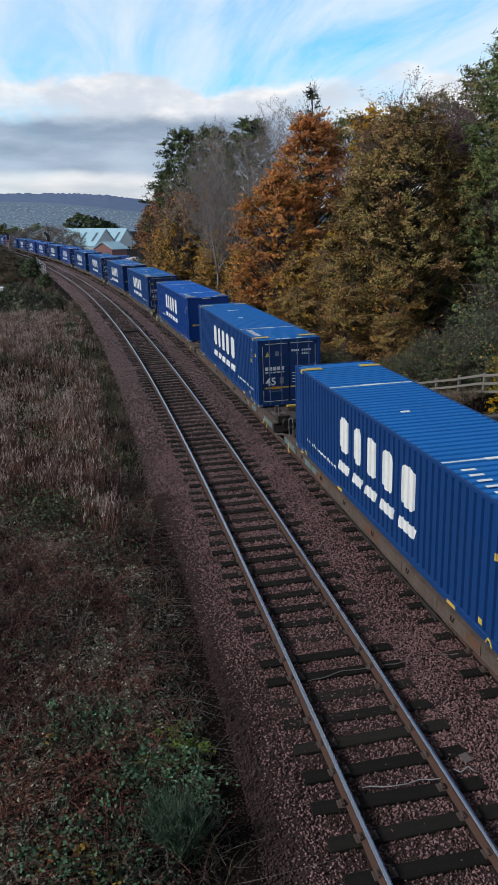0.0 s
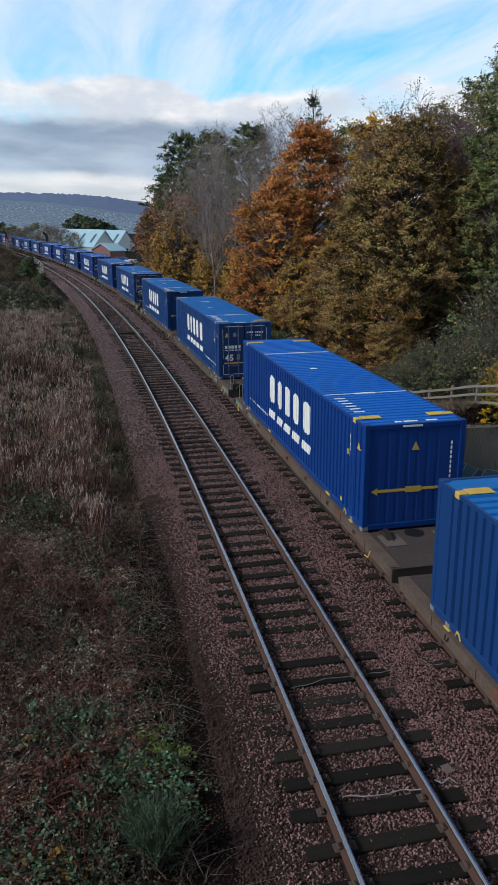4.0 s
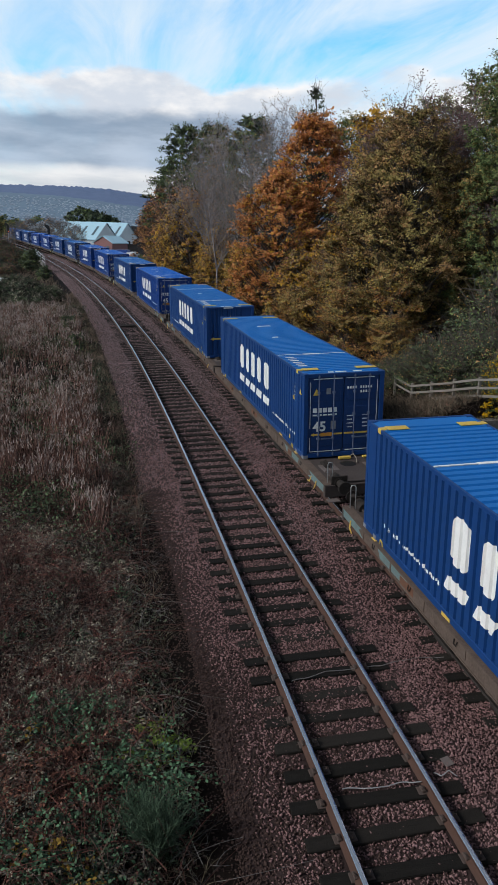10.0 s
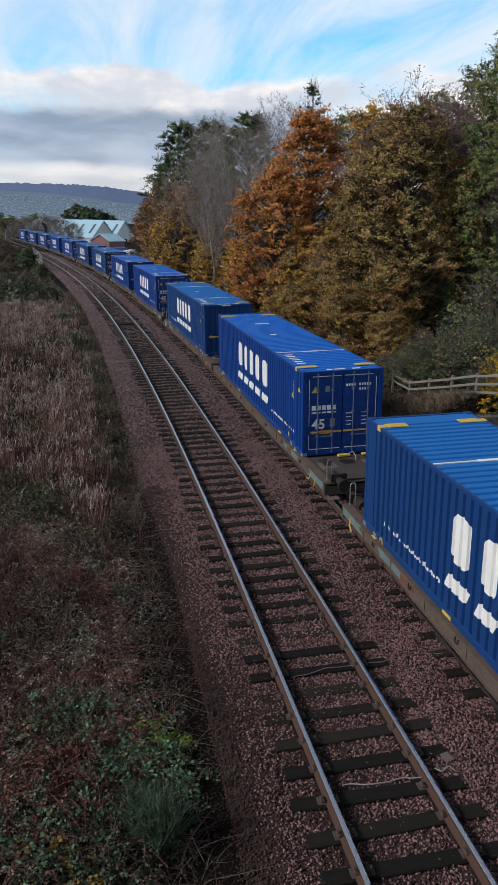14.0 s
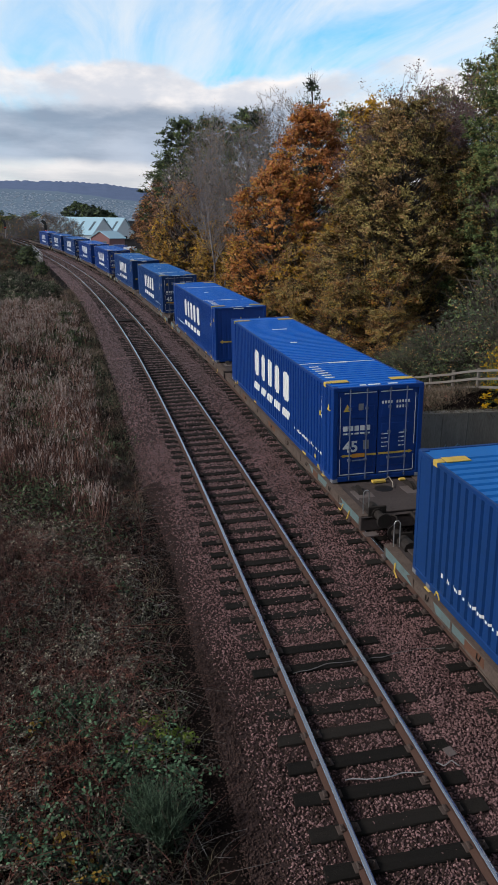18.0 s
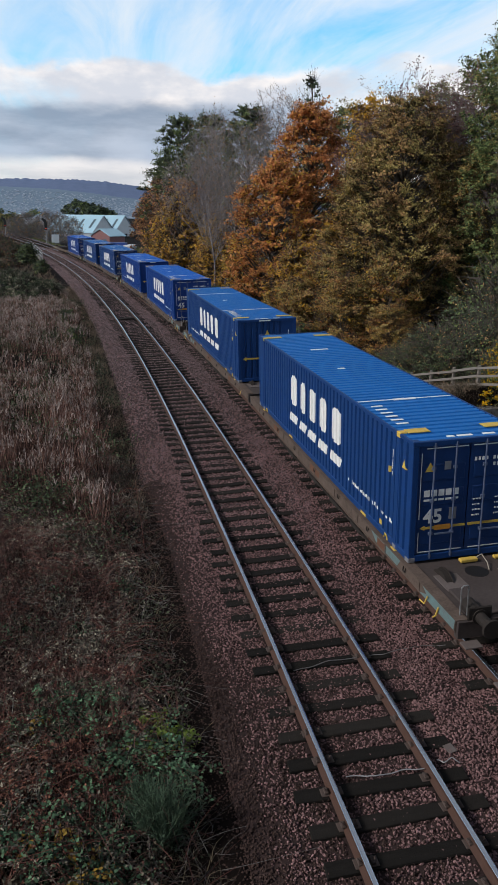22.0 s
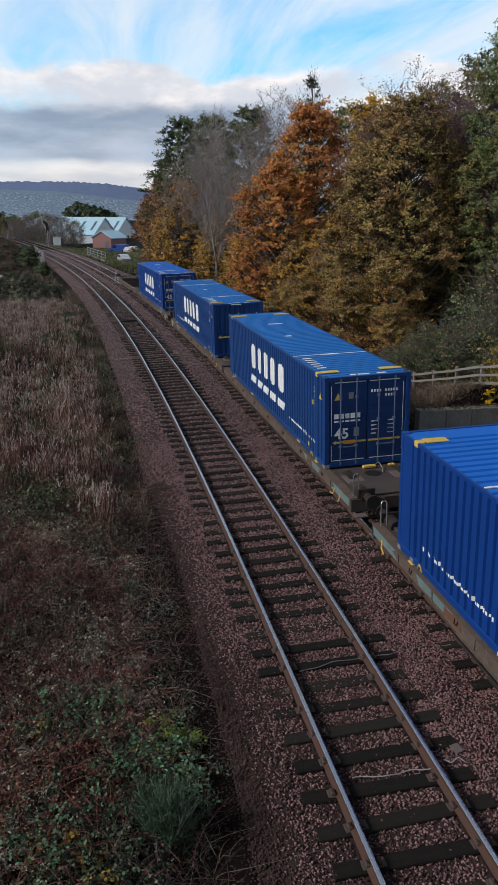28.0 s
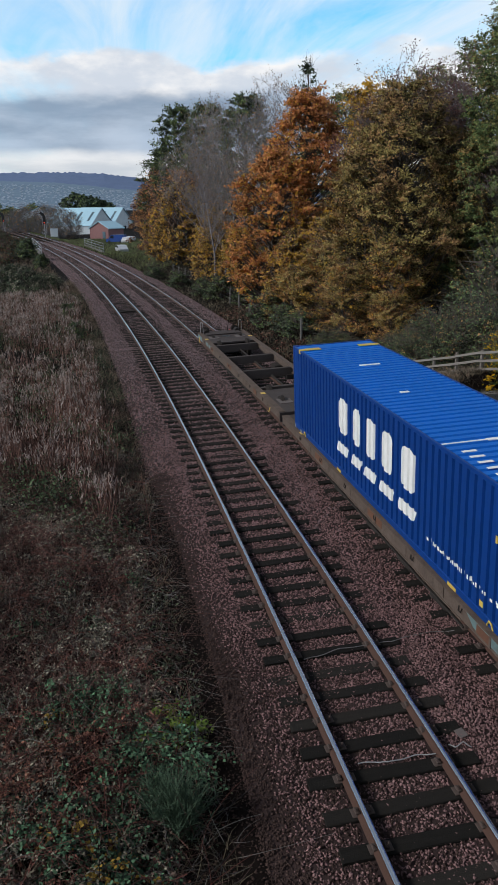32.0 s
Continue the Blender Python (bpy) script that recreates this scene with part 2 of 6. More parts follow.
    bogie=material("bogie_dirt", (0.032, 0.026, 0.023), 0.85, spec=0.2, vary=0.3, scale=6, other=(0.010, 0.009, 0.008)),
    rust=material("rail_rust", (0.065, 0.036, 0.028), 0.85, spec=0.2, vary=0.35, scale=3, other=(0.05, 0.027, 0.02), bump=0.3, bump_scale=60),
    shine=material("rail_head", (0.66, 0.69, 0.74), 0.27, 1.0, vary=0.1, scale=2, other=(0.58, 0.61, 0.66)),
    sleeper=material("sleeper_wood", (0.026, 0.023, 0.020), 0.95, vary=0.45, scale=2.2, other=(0.004, 0.0042, 0.004), spec=0.1, bump=0.5, bump_scale=26, per="object", stretch=(1, 6, 6)),
    # bed is darker than its stones, painting the shade of the gaps
    ballast=material("gap_shaded_bed", (0.045, 0.028, 0.026), 0.95, spec=0.2, vary=0.45, scale=3.5, other=(0.010, 0.006, 0.006), bump=1.0, bump_scale=18),
    # near-black tone of some stones deepens that painted shade
    stone=material("ballast_stone", (0.315, 0.192, 0.190), 0.9, spec=0.1, vary=0.45, scale=1.2, other=(0.014, 0.008, 0.008), per="island"),
    # soil is near-black: shade beneath the growth is put into its colour
    soil=material("shaded_soil", (0.010, 0.007, 0.006), 0.95, spec=0.05, vary=0.45, scale=0.6, other=(0.004, 0.003, 0.003), bump=0.8, bump_scale=6),
    bark=material("bark", (0.10, 0.08, 0.065), 0.9, vary=0.4, scale=3, other=(0.035, 0.03, 0.025), bump=0.6, bump_scale=18),
    grey_bark=material("grey_bark", (0.21, 0.195, 0.195), 0.9, vary=0.35, scale=3, other=(0.08, 0.073, 0.076), bump=0.4, bump_scale=18),
    wood=material("fence_wood", (0.17, 0.155, 0.14), 0.85, vary=0.35, scale=3, other=(0.15, 0.13, 0.11), bump=0.4, bump_scale=30, stretch=(1, 1, 5), per="object"),
    concrete=material("concrete_grey", (0.16, 0.15, 0.14), 0.9, vary=0.4, scale=0.9, other=(0.07, 0.066, 0.06), bump=0.3, bump_scale=18),
    brick=material("brick_red", (0.25, 0.125, 0.125), 0.85, vary=0.3, scale=2, other=(0.18, 0.085, 0.08)),
    cladding=material("pale_cladding", (0.62, 0.66, 0.68), 0.5, vary=0.2, scale=0.4, other=(0.5, 0.53, 0.55)),
    roof_pale=material("pale_blue_roof", (0.40, 0.60, 0.70), 0.5, vary=0.2, scale=0.3, other=(0.33, 0.52, 0.61)),
    rooflight=material("rooflight", (0.10, 0.16, 0.20), 0.35, vary=0.2, scale=1),
    glass=material("dark_glass", (0.03, 0.035, 0.045), 0.1, vary=0.1, scale=1),
    black=material("black_paint", (0.012, 0.012, 0.013), 0.5, vary=0.2, scale=5),
    # distance haze is mixed into the hill and field colours
    hill_wood=material("hazed_wood", (0.145, 0.19, 0.30), 1.0, vary=0.4, scale=0.03, other=(0.09, 0.125, 0.21), spec=0.0),
    hill_field=material("hazed_field", (0.19, 0.26, 0.31), 1.0, vary=0.45, scale=0.012, other=(0.10, 0.14, 0.21), spec=0.0),
    deck_plate=material("deck_plate", (0.125, 0.105, 0.10), 0.75, spec=0.3, vary=0.4, scale=2.0, other=(0.07, 0.057, 0.053)),
    teal=material("teal_paint", (0.10, 0.21, 0.22), 0.7, vary=0.3, scale=5, other=(0.075, 0.065, 0.06), bump=0.1, bump_scale=20),
    bar=material("bar_paint", (0.14, 0.18, 0.27), 0.5, 0.3, vary=0.35, scale=7, other=(0.06, 0.08, 0.15)),
    orange_plate=material("orange_plate", (0.62, 0.26, 0.02), 0.6, vary=0.3, scale=6, other=(0.3, 0.15, 0.03)),
    # house and roof tones carry the same blue haze
    town=material("hazed_house", (0.42, 0.48, 0.55), 0.9, vary=0.3, scale=0.02, other=(0.24, 0.31, 0.38), per="island", spec=0.1),
    town_roof=material("hazed_roof", (0.26, 0.31, 0.38), 0.9, vary=0.3, scale=0.02, other=(0.18, 0.22, 0.29), per="island"),
    orange=leaf_material("orange_leaves", (0.76, 0.35, 0.135), (0.38, 0.165, 0.065), 0.38),
    # dark ends of brown, olive, green and pine paint shade inside crowns
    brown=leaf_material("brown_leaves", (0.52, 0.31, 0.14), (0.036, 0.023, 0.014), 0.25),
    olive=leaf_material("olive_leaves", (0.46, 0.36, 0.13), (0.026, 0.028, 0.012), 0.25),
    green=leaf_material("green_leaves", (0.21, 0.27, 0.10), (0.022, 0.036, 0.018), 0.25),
    yellow_leaf=leaf_material("yellow_leaves", (0.75, 0.45, 0.06), (0.36, 0.22, 0.04), 0.45),
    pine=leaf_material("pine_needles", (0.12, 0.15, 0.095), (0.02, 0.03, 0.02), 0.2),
    # bramble to grass: near-black ends paint the shade deep in the growth
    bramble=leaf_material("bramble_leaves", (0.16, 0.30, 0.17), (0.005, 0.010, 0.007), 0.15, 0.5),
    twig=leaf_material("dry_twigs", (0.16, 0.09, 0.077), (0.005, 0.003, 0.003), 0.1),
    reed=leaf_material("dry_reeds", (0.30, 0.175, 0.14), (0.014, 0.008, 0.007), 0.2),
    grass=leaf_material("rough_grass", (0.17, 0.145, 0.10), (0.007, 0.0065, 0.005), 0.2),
)


# ---- mesh helpers ----
def mesh_of(bm, name, *mats):
    me = bpy.data.meshes.new(name)
    bm.to_mesh(me)
    bm.free()
    for m in mats:
        me.materials.append(m)
    return me


def part(name, bm, mat, parent, label=""):
    """One mesh object under a thing or a part."""
    ob = new(name, bm if isinstance(bm, bpy.types.Mesh) else mesh_of(bm, name, mat))
    ob.parent = parent
    if label:
        ob["label"] = label
    return ob


def thing(name, label, category, group="", kind="", at=None):
    ob = new(name)
    ob.empty_display_size = 0.2
    if at is not None:
        ob.matrix_basis = at
    return tagged(ob, label, category, group, kind)


def add_box(bm, x0, x1, y0, y1, z0, z1, bevel=0.0):
    vs = [bm.verts.new((x, y, z)) for x in (x0, x1) for y in (y0, y1) for z in (z0, z1)]
    fs = [bm.faces.new([vs[i] for i in q]) for q in ((0, 1, 3, 2), (4, 6, 7, 5), (0, 4, 5, 1), (2, 3, 7, 6), (0, 2, 6, 4), (1, 5, 7, 3))]
    if bevel:
        edges = list({e for fc in fs for e in fc.edges})
        bmesh.ops.bevel(bm, geom=edges, offset=bevel, segments=1, affect="EDGES")
    return bm


def box(x0, x1, y0, y1, z0, z1, bevel=0.0):
    return add_box(bmesh.new(), x0, x1, y0, y1, z0, z1, bevel)


def add_tube(bm, points, radii, sides=6, caps=True):
    rings = []
    n = len(points)
    pts = [Vector(q) for q in points]
    for i, q in enumerate(pts):
        way = (pts[min(i + 1, n - 1)] - pts[max(i - 1, 0)]).normalized()
        u = way.orthogonal().normalized() if not rings else (u - way * u.dot(way)).normalized()
        v = way.cross(u)
        r = radii[i] if isinstance(radii, (list, tuple)) else radii
        rings.append([bm.verts.new(q + (u * math.cos(k * math.tau / sides) + v * math.sin(k * math.tau / sides)) * r) for k in range(sides)])
    for a, b in zip(rings, rings[1:]):
        for k in range(sides):
            bm.faces.new((a[k], a[(k + 1) % sides], b[(k + 1) % sides], b[k]))
    if caps:
        bm.faces.new(rings[0][::-1])
        bm.faces.new(rings[-1])
    return bm


def tube(points, radii, sides=6):
    return add_tube(bmesh.new(), points, radii, sides)


def add_prism(bm, outline, x0, x1, axis="x"):
    """Outline of (a, b) pairs, extruded along an axis."""
    def at(a, b, c):
        return {"x": (c, a, b), "y": (a, c, b), "z": (a, b, c)}[axis]
    lo = [bm.verts.new(at(a, b, x0)) for a, b in outline]
    hi = [bm.verts.new(at(a, b, x1)) for a, b in outline]
    n = len(outline)
    bm.faces.new(lo[::-1])
    bm.faces.new(hi)
    for i in range(n):
        bm.faces.new((lo[i], lo[(i + 1) % n], hi[(i + 1) % n], hi[i]))
    bmesh.ops.recalc_face_normals(bm, faces=bm.faces)
    return bm


def prism(outline, x0, x1, axis="x"):
    return add_prism(bmesh.new(), outline, x0, x1, axis)


def raw_mesh(name, verts, faces, *mats):
    """A mesh from numpy arrays; faces all have the same number of corners."""
    me = bpy.data.meshes.new(name)
    verts, faces = np.asarray(verts, np.float32), np.asarray(faces, np.int32)
    me.vertices.add(len(verts))
    me.vertices.foreach_set("co", verts.ravel())
    k = faces.shape[1]
    me.loops.add(faces.size)
    me.loops.foreach_set("vertex_index", faces.ravel())
    me.polygons.add(len(faces))
    me.polygons.foreach_set("loop_start", np.arange(0, faces.size, k, dtype=np.int32))
    me.update(calc_edges=True)
    for m in mats:
        me.materials.append(m)
    return me


# ---- plan of the line ----
CANT, GRADE, SIX_FOOT = 0.039, 0.0032, 3.66


def bend(y):
    """x of the near track's middle."""
    y = np.asarray(y, float)
    u = np.clip(y, 0, 230) / 100
    x = -5.3165 * u ** 2 - 1.1735 * u ** 3 + 0.4501 * u ** 4
    slope = (-2 * 5.3165 * 2.3 - 3 * 1.1735 * 2.3 ** 2 + 4 * 0.4501 * 2.3 ** 3) / 100
    return x + slope * np.maximum(y - 230, 0)


LINE_Y = np.arange(-460, 520, 0.5)
LINE = np.stack([bend(LINE_Y), LINE_Y], 1)
_t = np.gradient(LINE, axis=0)
_t /= np.linalg.norm(_t, axis=1)[:, None]
NORMAL = np.stack([_t[:, 1], -_t[:, 0]], 1)
FAR_LINE = LINE + NORMAL * SIX_FOOT


def arc(line):
    s = np.concatenate([[0], np.cumsum(np.linalg.norm(np.diff(line, axis=0), axis=1))])
    return s - np.interp(0, LINE_Y, s)


NEAR_ARC, FAR_ARC = arc(LINE), arc(FAR_LINE)


def on_line(s, lateral=0.0, far=True):
    """Place on a track: metres along it, metres to the right of its middle; z is the top of the rails."""
    line, run = (FAR_LINE, FAR_ARC) if far else (LINE, NEAR_ARC)
    x = np.interp(s, run, line[:, 0]) + lateral * np.interp(s, run, NORMAL[:, 0])
    y = np.interp(s, run, line[:, 1]) + lateral * np.interp(s, run, NORMAL[:, 1])
    return np.stack([x, y, y * GRADE + lateral * CANT], -1)


def seat(s, half=5.5, far=True):
    """Pose on the track of a thing whose front looks along -y, carried at two points."""
    a, b, c = Vector(on_line(s - half, 0, far)), Vector(on_line(s + half, 0, far)), Vector(on_line(s, 0, far))
    way = (b - a).normalized()
    mid = (a + b) / 2 * 0.67 + c * 0.33
    right = Vector((way.y, -way.x, 0)).normalized()
    right = (right + Vector((0, 0, CANT))).normalized()
    up = right.cross(way)
    m = Matrix((right, way, up)).transposed().to_4x4()
    m.translation = mid
    return m


# ---- ground ----
def bank(lat, y):
    """Height of the ground beside the line, over the rails' level."""
    lat, y = np.asarray(lat, float), np.asarray(y, float)
    z = np.interp(lat, [-400, -60, -25, -9, -5.0, -3.4, -2.6, -2.3, -1.5, 6.6, 7.4, 10, 14, 30, 60, 400],
                  [-9, -5, -2.2, -0.5, -0.35, -0.45, -0.44, -0.40, -0.62, -0.62, -0.5, -0.1, 0.5, 1.6, 3.0, 0])
    # the bank of the bridge rises towards the near end, behind the headwall
    high = np.clip(0.62 + (29 - y) * 0.255, -0.2, 2.1)
    up = np.clip((lat - 7.0) / 2.6, 0, 1) ** 0.7 * np.clip((y - 24.2) / 0.3, 0, 1) * np.clip((40 - y) / 8.0, 0, 1)
    z = z + up * np.clip(high - z, 0, 3)
    # earth has crept over the ballast's foot by the bridge
    z = z + np.interp(lat, [-3.4, -2.6, -2.0, -1.7], [0, 0.05, 0.19, 0]) * np.clip((23 - y) / 6, 0, 1)
    # level ground at the wall's foot
    z = np.where((lat > 6.6) & (y < 24.1), np.minimum(z, np.interp(lat, [6.6, 7.4, 8.5], [-0.6, -0.8, -1.35])), z)
    # the land falls away beyond the bend
    z = z - np.clip((y - 150) / 200, 0, 1) * np.clip((np.abs(lat - 2) - 6) / 20, 0, 1) * 3.0
    # the estate lies lower, beyond the far track
    z = z - np.interp(y, [100, 150, 200, 260], [0, 2.0, 2.9, 2.9]) * np.clip((lat - 7.5) / 6, 0, 1)
    return z


def place(lat, y):
    x = bend(y) + np.asarray(lat, float)
    return x, np.asarray(y, float), bank(lat, y) + np.clip(y, 0, 400) * GRADE


def build_ground():
    lats = np.array([-3000, -1500, -700, -350, -180, -100, -60, -40, -28, -20, -15, -12, -10, -8.5, -7, -6, -5, -4.2, -3.4, -3.0, -2.6, -2.3, -2.0, -1.7, -1.5, 1.5, 5, 6.6, 6.9, 7.4, 7.9, 8.5, 10, 12, 14, 18, 24, 32, 45, 60, 100, 200, 400, 900, 2500], float)
    ys = np.concatenate([np.arange(-40, 0, 4), np.arange(0, 24, 1.0), [24.0, 24.2, 24.5], np.arange(25, 60, 1.0), np.arange(60, 200, 4), np.arange(200, 420, 15), [500, 700, 1000, 1500, 2200, 3000, 4200]])
    G, Yy = np.meshgrid(lats, ys)
    x, y, z = place(G, Yy)
    rng = np.random.default_rng(3)
    rough = rng.normal(0, 1, z.shape) * np.where((G < -3.5) & (G > -60), 0.12, np.where((G > 8.5) & (G < 60), 0.12, 0))
    z = z + rough
    nx, ny = len(lats), len(ys)
    idx = np.arange(nx * ny).reshape(ny, nx)
    faces = np.stack([idx[:-1, :-1], idx[:-1, 1:], idx[1:, 1:], idx[1:, :-1]], -1).reshape(-1, 4)
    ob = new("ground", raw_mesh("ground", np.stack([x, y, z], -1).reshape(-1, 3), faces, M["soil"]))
    tagged(ob, "soil and rough grass beside the railway line, darkened as the shade beneath growth", "ground", kind="structure")


build_ground()


def sweep(name, section, ss, far, mats, mat_of, parent, label=""):
    """Sweeps a section of (lateral, height) along a track."""
    base = on_line(ss, 0, far)
    line, run = (FAR_LINE, FAR_ARC) if far else (LINE, NEAR_ARC)
    nx, ny = np.interp(ss, run, NORMAL[:, 0]), np.interp(ss, run, NORMAL[:, 1])
    k = len(section)
    sec = np.array(section)
    vs = np.empty((len(ss), k, 3))
    vs[:, :, 0] = base[:, None, 0] + sec[None, :, 0] * nx[:, None]
    vs[:, :, 1] = base[:, None, 1] + sec[None, :, 0] * ny[:, None]
    vs[:, :, 2] = base[:, None, 2] + sec[None, :, 1] + sec[None, :, 0] * CANT
    idx = np.arange(len(ss) * k).reshape(len(ss), k)
    faces, mi = [], []
    for j in range(k):
        j2 = (j + 1) % k
        q = np.stack([idx[:-1, j], idx[1:, j], idx[1:, j2], idx[:-1, j2]], -1)
        faces.append(q)
        mi += [mat_of(j)] * len(q)
    me = raw_mesh(name, vs.reshape(-1, 3), np.concatenate(faces), *mats)
    me.polygons.foreach_set("material_index", mi)
    return part(name, me, None, parent, label)


RAIL = [(-0.07, -0.159), (0.07, -0.159), (0.07, -0.148), (0.012, -0.12), (0.010, -0.045), (0.035, -0.035), (0.036, -0.008), (0.028, 0.0), (-0.028, 0.0), (-0.036, -0.008), (-0.035, -0.035), (-0.010, -0.045), (-0.012, -0.12), (-0.07, -0.148)]


# the bed across both tracks, cant included
BED_LAT = (-3.0, -2.6, -2.15, -1.6, -1.3, 0, 1.3, 1.6, 1.95, 2.25, 3.57, 4.9, 5.25, 5.7, 6.5, 7.1)
BED_Z = (-0.82, -0.49, -0.28, -0.235, -0.258, -0.208, -0.158, -0.13, -0.185, -0.258, -0.208, -0.158, -0.12, -0.14, -0.40, -0.78)


def build_bed():
    """One ballast bed under both tracks."""
    ss = np.concatenate([np.arange(-30, 60, 1.0), np.arange(60, 500, 5)])
    sec = list(zip(BED_LAT, BED_Z))
    base = on_line(ss, 0, False)
    nx, ny = np.interp(ss, NEAR_ARC, NORMAL[:, 0]), np.interp(ss, NEAR_ARC, NORMAL[:, 1])
    k = len(sec)
    sec = np.array(sec)
    vs = np.empty((len(ss), k, 3))
    vs[:, :, 0] = base[:, None, 0] + sec[None, :, 0] * nx[:, None]
    vs[:, :, 1] = base[:, None, 1] + sec[None, :, 0] * ny[:, None]
    vs[:, :, 2] = base[:, None, 2] + sec[None, :, 1]
    idx = np.arange(len(ss) * k).reshape(len(ss), k)
    faces = np.stack([idx[:-1, :-1], idx[:-1, 1:], idx[1:, 1:], idx[1:, :-1]], -1).reshape(-1, 4)
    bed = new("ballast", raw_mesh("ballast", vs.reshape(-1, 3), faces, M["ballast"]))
    return tagged(bed, "reddish-brown crushed stone ballast under the two tracks", "ballast", kind="structure")


BED = build_bed()


def bed_height(lat):
    return np.interp(lat, BED_LAT, BED_Z)


def sleeper_mesh(seed):
    rng = random.Random(seed)
    bm = box(-1.295, 1.295, -0.125, 0.125, -0.13, 0.0, 0.012)
    for v in bm.verts:
        v.co += Vector((rng.uniform(-0.02, 0.02), rng.uniform(-0.008, 0.008), rng.uniform(-0.006, 0.004)))
    return mesh_of(bm, "sleeper", M["sleeper"])


M["chair"] = material("chair_iron", (0.075, 0.05, 0.04), 0.85, vary=0.3, scale=8, other=(0.03, 0.022, 0.02))


def chair_mesh():
    bm = box(-0.16, 0.16, -0.08, 0.08, 0.0, 0.016, 0.005)
    for sx in (-1, 1):
        add_box(bm, sx * 0.085 - 0.03, sx * 0.085 + 0.03, -0.06, 0.06, 0.022, 0.055, 0.008)
        pts = [(sx * (0.06 + 0.06 * math.sin(a)), -0.05 + 0.09 * (a / 3.6), 0.05 + 0.035 * math.sin(a * 1.2)) for a in (0, 0.9, 1.8, 2.7, 3.6)]
        add_tube(bm, pts, 0.011, 5)
    return mesh_of(bm, "rail_chair", M["chair"])


def build_track(far):
    track = thing("railway_track", "railway track with %s steel rails on dark timber sleepers" % ("worn" if far else "shiny worn"), "track", "tracks", "structure")
    ss = np.concatenate([np.arange(-12, 90, 1.0), np.arange(90, 470, 4)])
    for side in (-0.7525, 0.7525):
        sec = [(side + a, b) for a, b in RAIL]
        sweep("rail", sec, ss, far, (M["rust"], M["shine"]), lambda j: 1 if j in (6, 7, 8) else 0, track, "steel rail with a polished running surface")
    meshes = [sleeper_mesh(k) for k in range(6)]
    chair = chair_mesh()
    rng = random.Random(11 + far)
    rest_v, rest_f = [], []
    first, last = (4.0, 74) if not far else (6.0, 70)
    s = first
    while s < 320:
        gap = 0.645 + rng.uniform(-0.045, 0.045)
        m = seat(s, 0.4, far)
        m = m @ pose(rng.uniform(-0.06, 0.06), 0, -0.158 - rng.uniform(0, 1) ** 3 * 0.03, 0, rng.uniform(-0.5, 0.5), rng.uniform(-1.6, 1.6))
        if s < last:
            ob = new("sleeper", rng.choice(meshes))
            ob.parent = track
            ob.matrix_basis = m
            if s < (30 if not far else 26):
                for side in (-0.7525, 0.7525):
                    ch = new("rail_chair", chair)
                    ch.parent = track
                    ch.matrix_basis = m @ pose(side, 0, 0.0)
        else:
            corners = [m @ Vector(c) for c in ((-1.3, -0.125, 0), (1.3, -0.125, 0), (1.3, 0.125, 0), (-1.3, 0.125, 0), (-1.3, -0.125, -0.12), (1.3, -0.125, -0.12))]
            b = len(rest_v)
            rest_v += [tuple(c) for c in corners]
            rest_f += [(b, b + 1, b + 2, b + 3), (b, b + 4, b + 5, b + 1)]
        s += gap
    ob = part("far_sleepers", raw_mesh("far_sleepers", rest_v, rest_f, M["sleeper"]), None, track)
    ob["kind"] = "stuff"
    return track


build_track(False)
build_track(True)


# ---- the train ----
DECK, BODY_L, BODY_W, BODY_H = 0.80, 13.716, 2.55, 2.645
PITCH = 36.618
PLAIN_FRONT, DOORS_FRONT = 9.27, 28.33   # metres along the far track at the start


def side_profile(length, pitch=0.278, deep=0.045):
    """Break points (along, depth inwards) of a corrugated sheet."""
    pts, y = [], 0.16
    pts.append((0.0, 0.0))
    pts.append((y, 0.0))
    while y + pitch < length - 0.16:
        pts += [(y + 0.022, deep), (y + 0.092, deep), (y + 0.114, 0.0), (y + pitch, 0.0)]
        y += pitch
    pts.append((length, 0.0))
    return pts


SIDE = side_profile(BODY_L - 0.16)


def corrugated(profile, height, flip=1):
    """Sheet in (along y, up z), corrugated in x; x grows inwards."""
    bm = bmesh.new()
    lo = [bm.verts.new((d * flip, y, 0)) for y, d in profile]
    hi = [bm.verts.new((d * flip, y, height)) for y, d in profile]
    for i in range(len(profile) - 1):
        bm.faces.new((lo[i], lo[i + 1], hi[i + 1], hi[i]) if flip > 0 else (lo[i + 1], lo[i], hi[i], hi[i + 1]))
    bmesh.ops.recalc_face_normals(bm, faces=bm.faces)
    return bm


def clip_span(poly, y):
    zs = []
    n = len(poly)
    for i in range(n):
        (a, b), (c, d) = poly[i], poly[(i + 1) % n]
        if (a - y) * (c - y) <= 0 and abs(c - a) > 1e-9:
            zs.append(b + (d - b) * (y - a) / (c - a))
    return (min(zs), max(zs)) if zs else None


def painted(polys, profile, y_shift, x, flip, proud=0.004):
    """Flat convex marks laid on a corrugated sheet, following its folds."""
    bm = bmesh.new()
    ys = [y + y_shift for y, _ in profile]
    ds = [d for _, d in profile]
    for poly in polys:
        lo, hi = min(a for a, _ in poly), max(a for a, _ in poly)
        cuts = sorted({lo + 1e-5, hi - 1e-5, *[y for y in ys if lo < y < hi], *[a for a, _ in poly if lo < a < hi]})
        prev = None
        for y in cuts:
            span = clip_span(poly, y)
            if not span:
                continue
            d = float(np.interp(y, ys, ds)) - proud
            pair = (bm.verts.new((x + d * flip, y, span[0])), bm.verts.new((x + d * flip, y, span[1])))
            if prev:
                try:
                    bm.faces.new((prev[0], pair[0], pair[1], prev[1]))
                except ValueError:
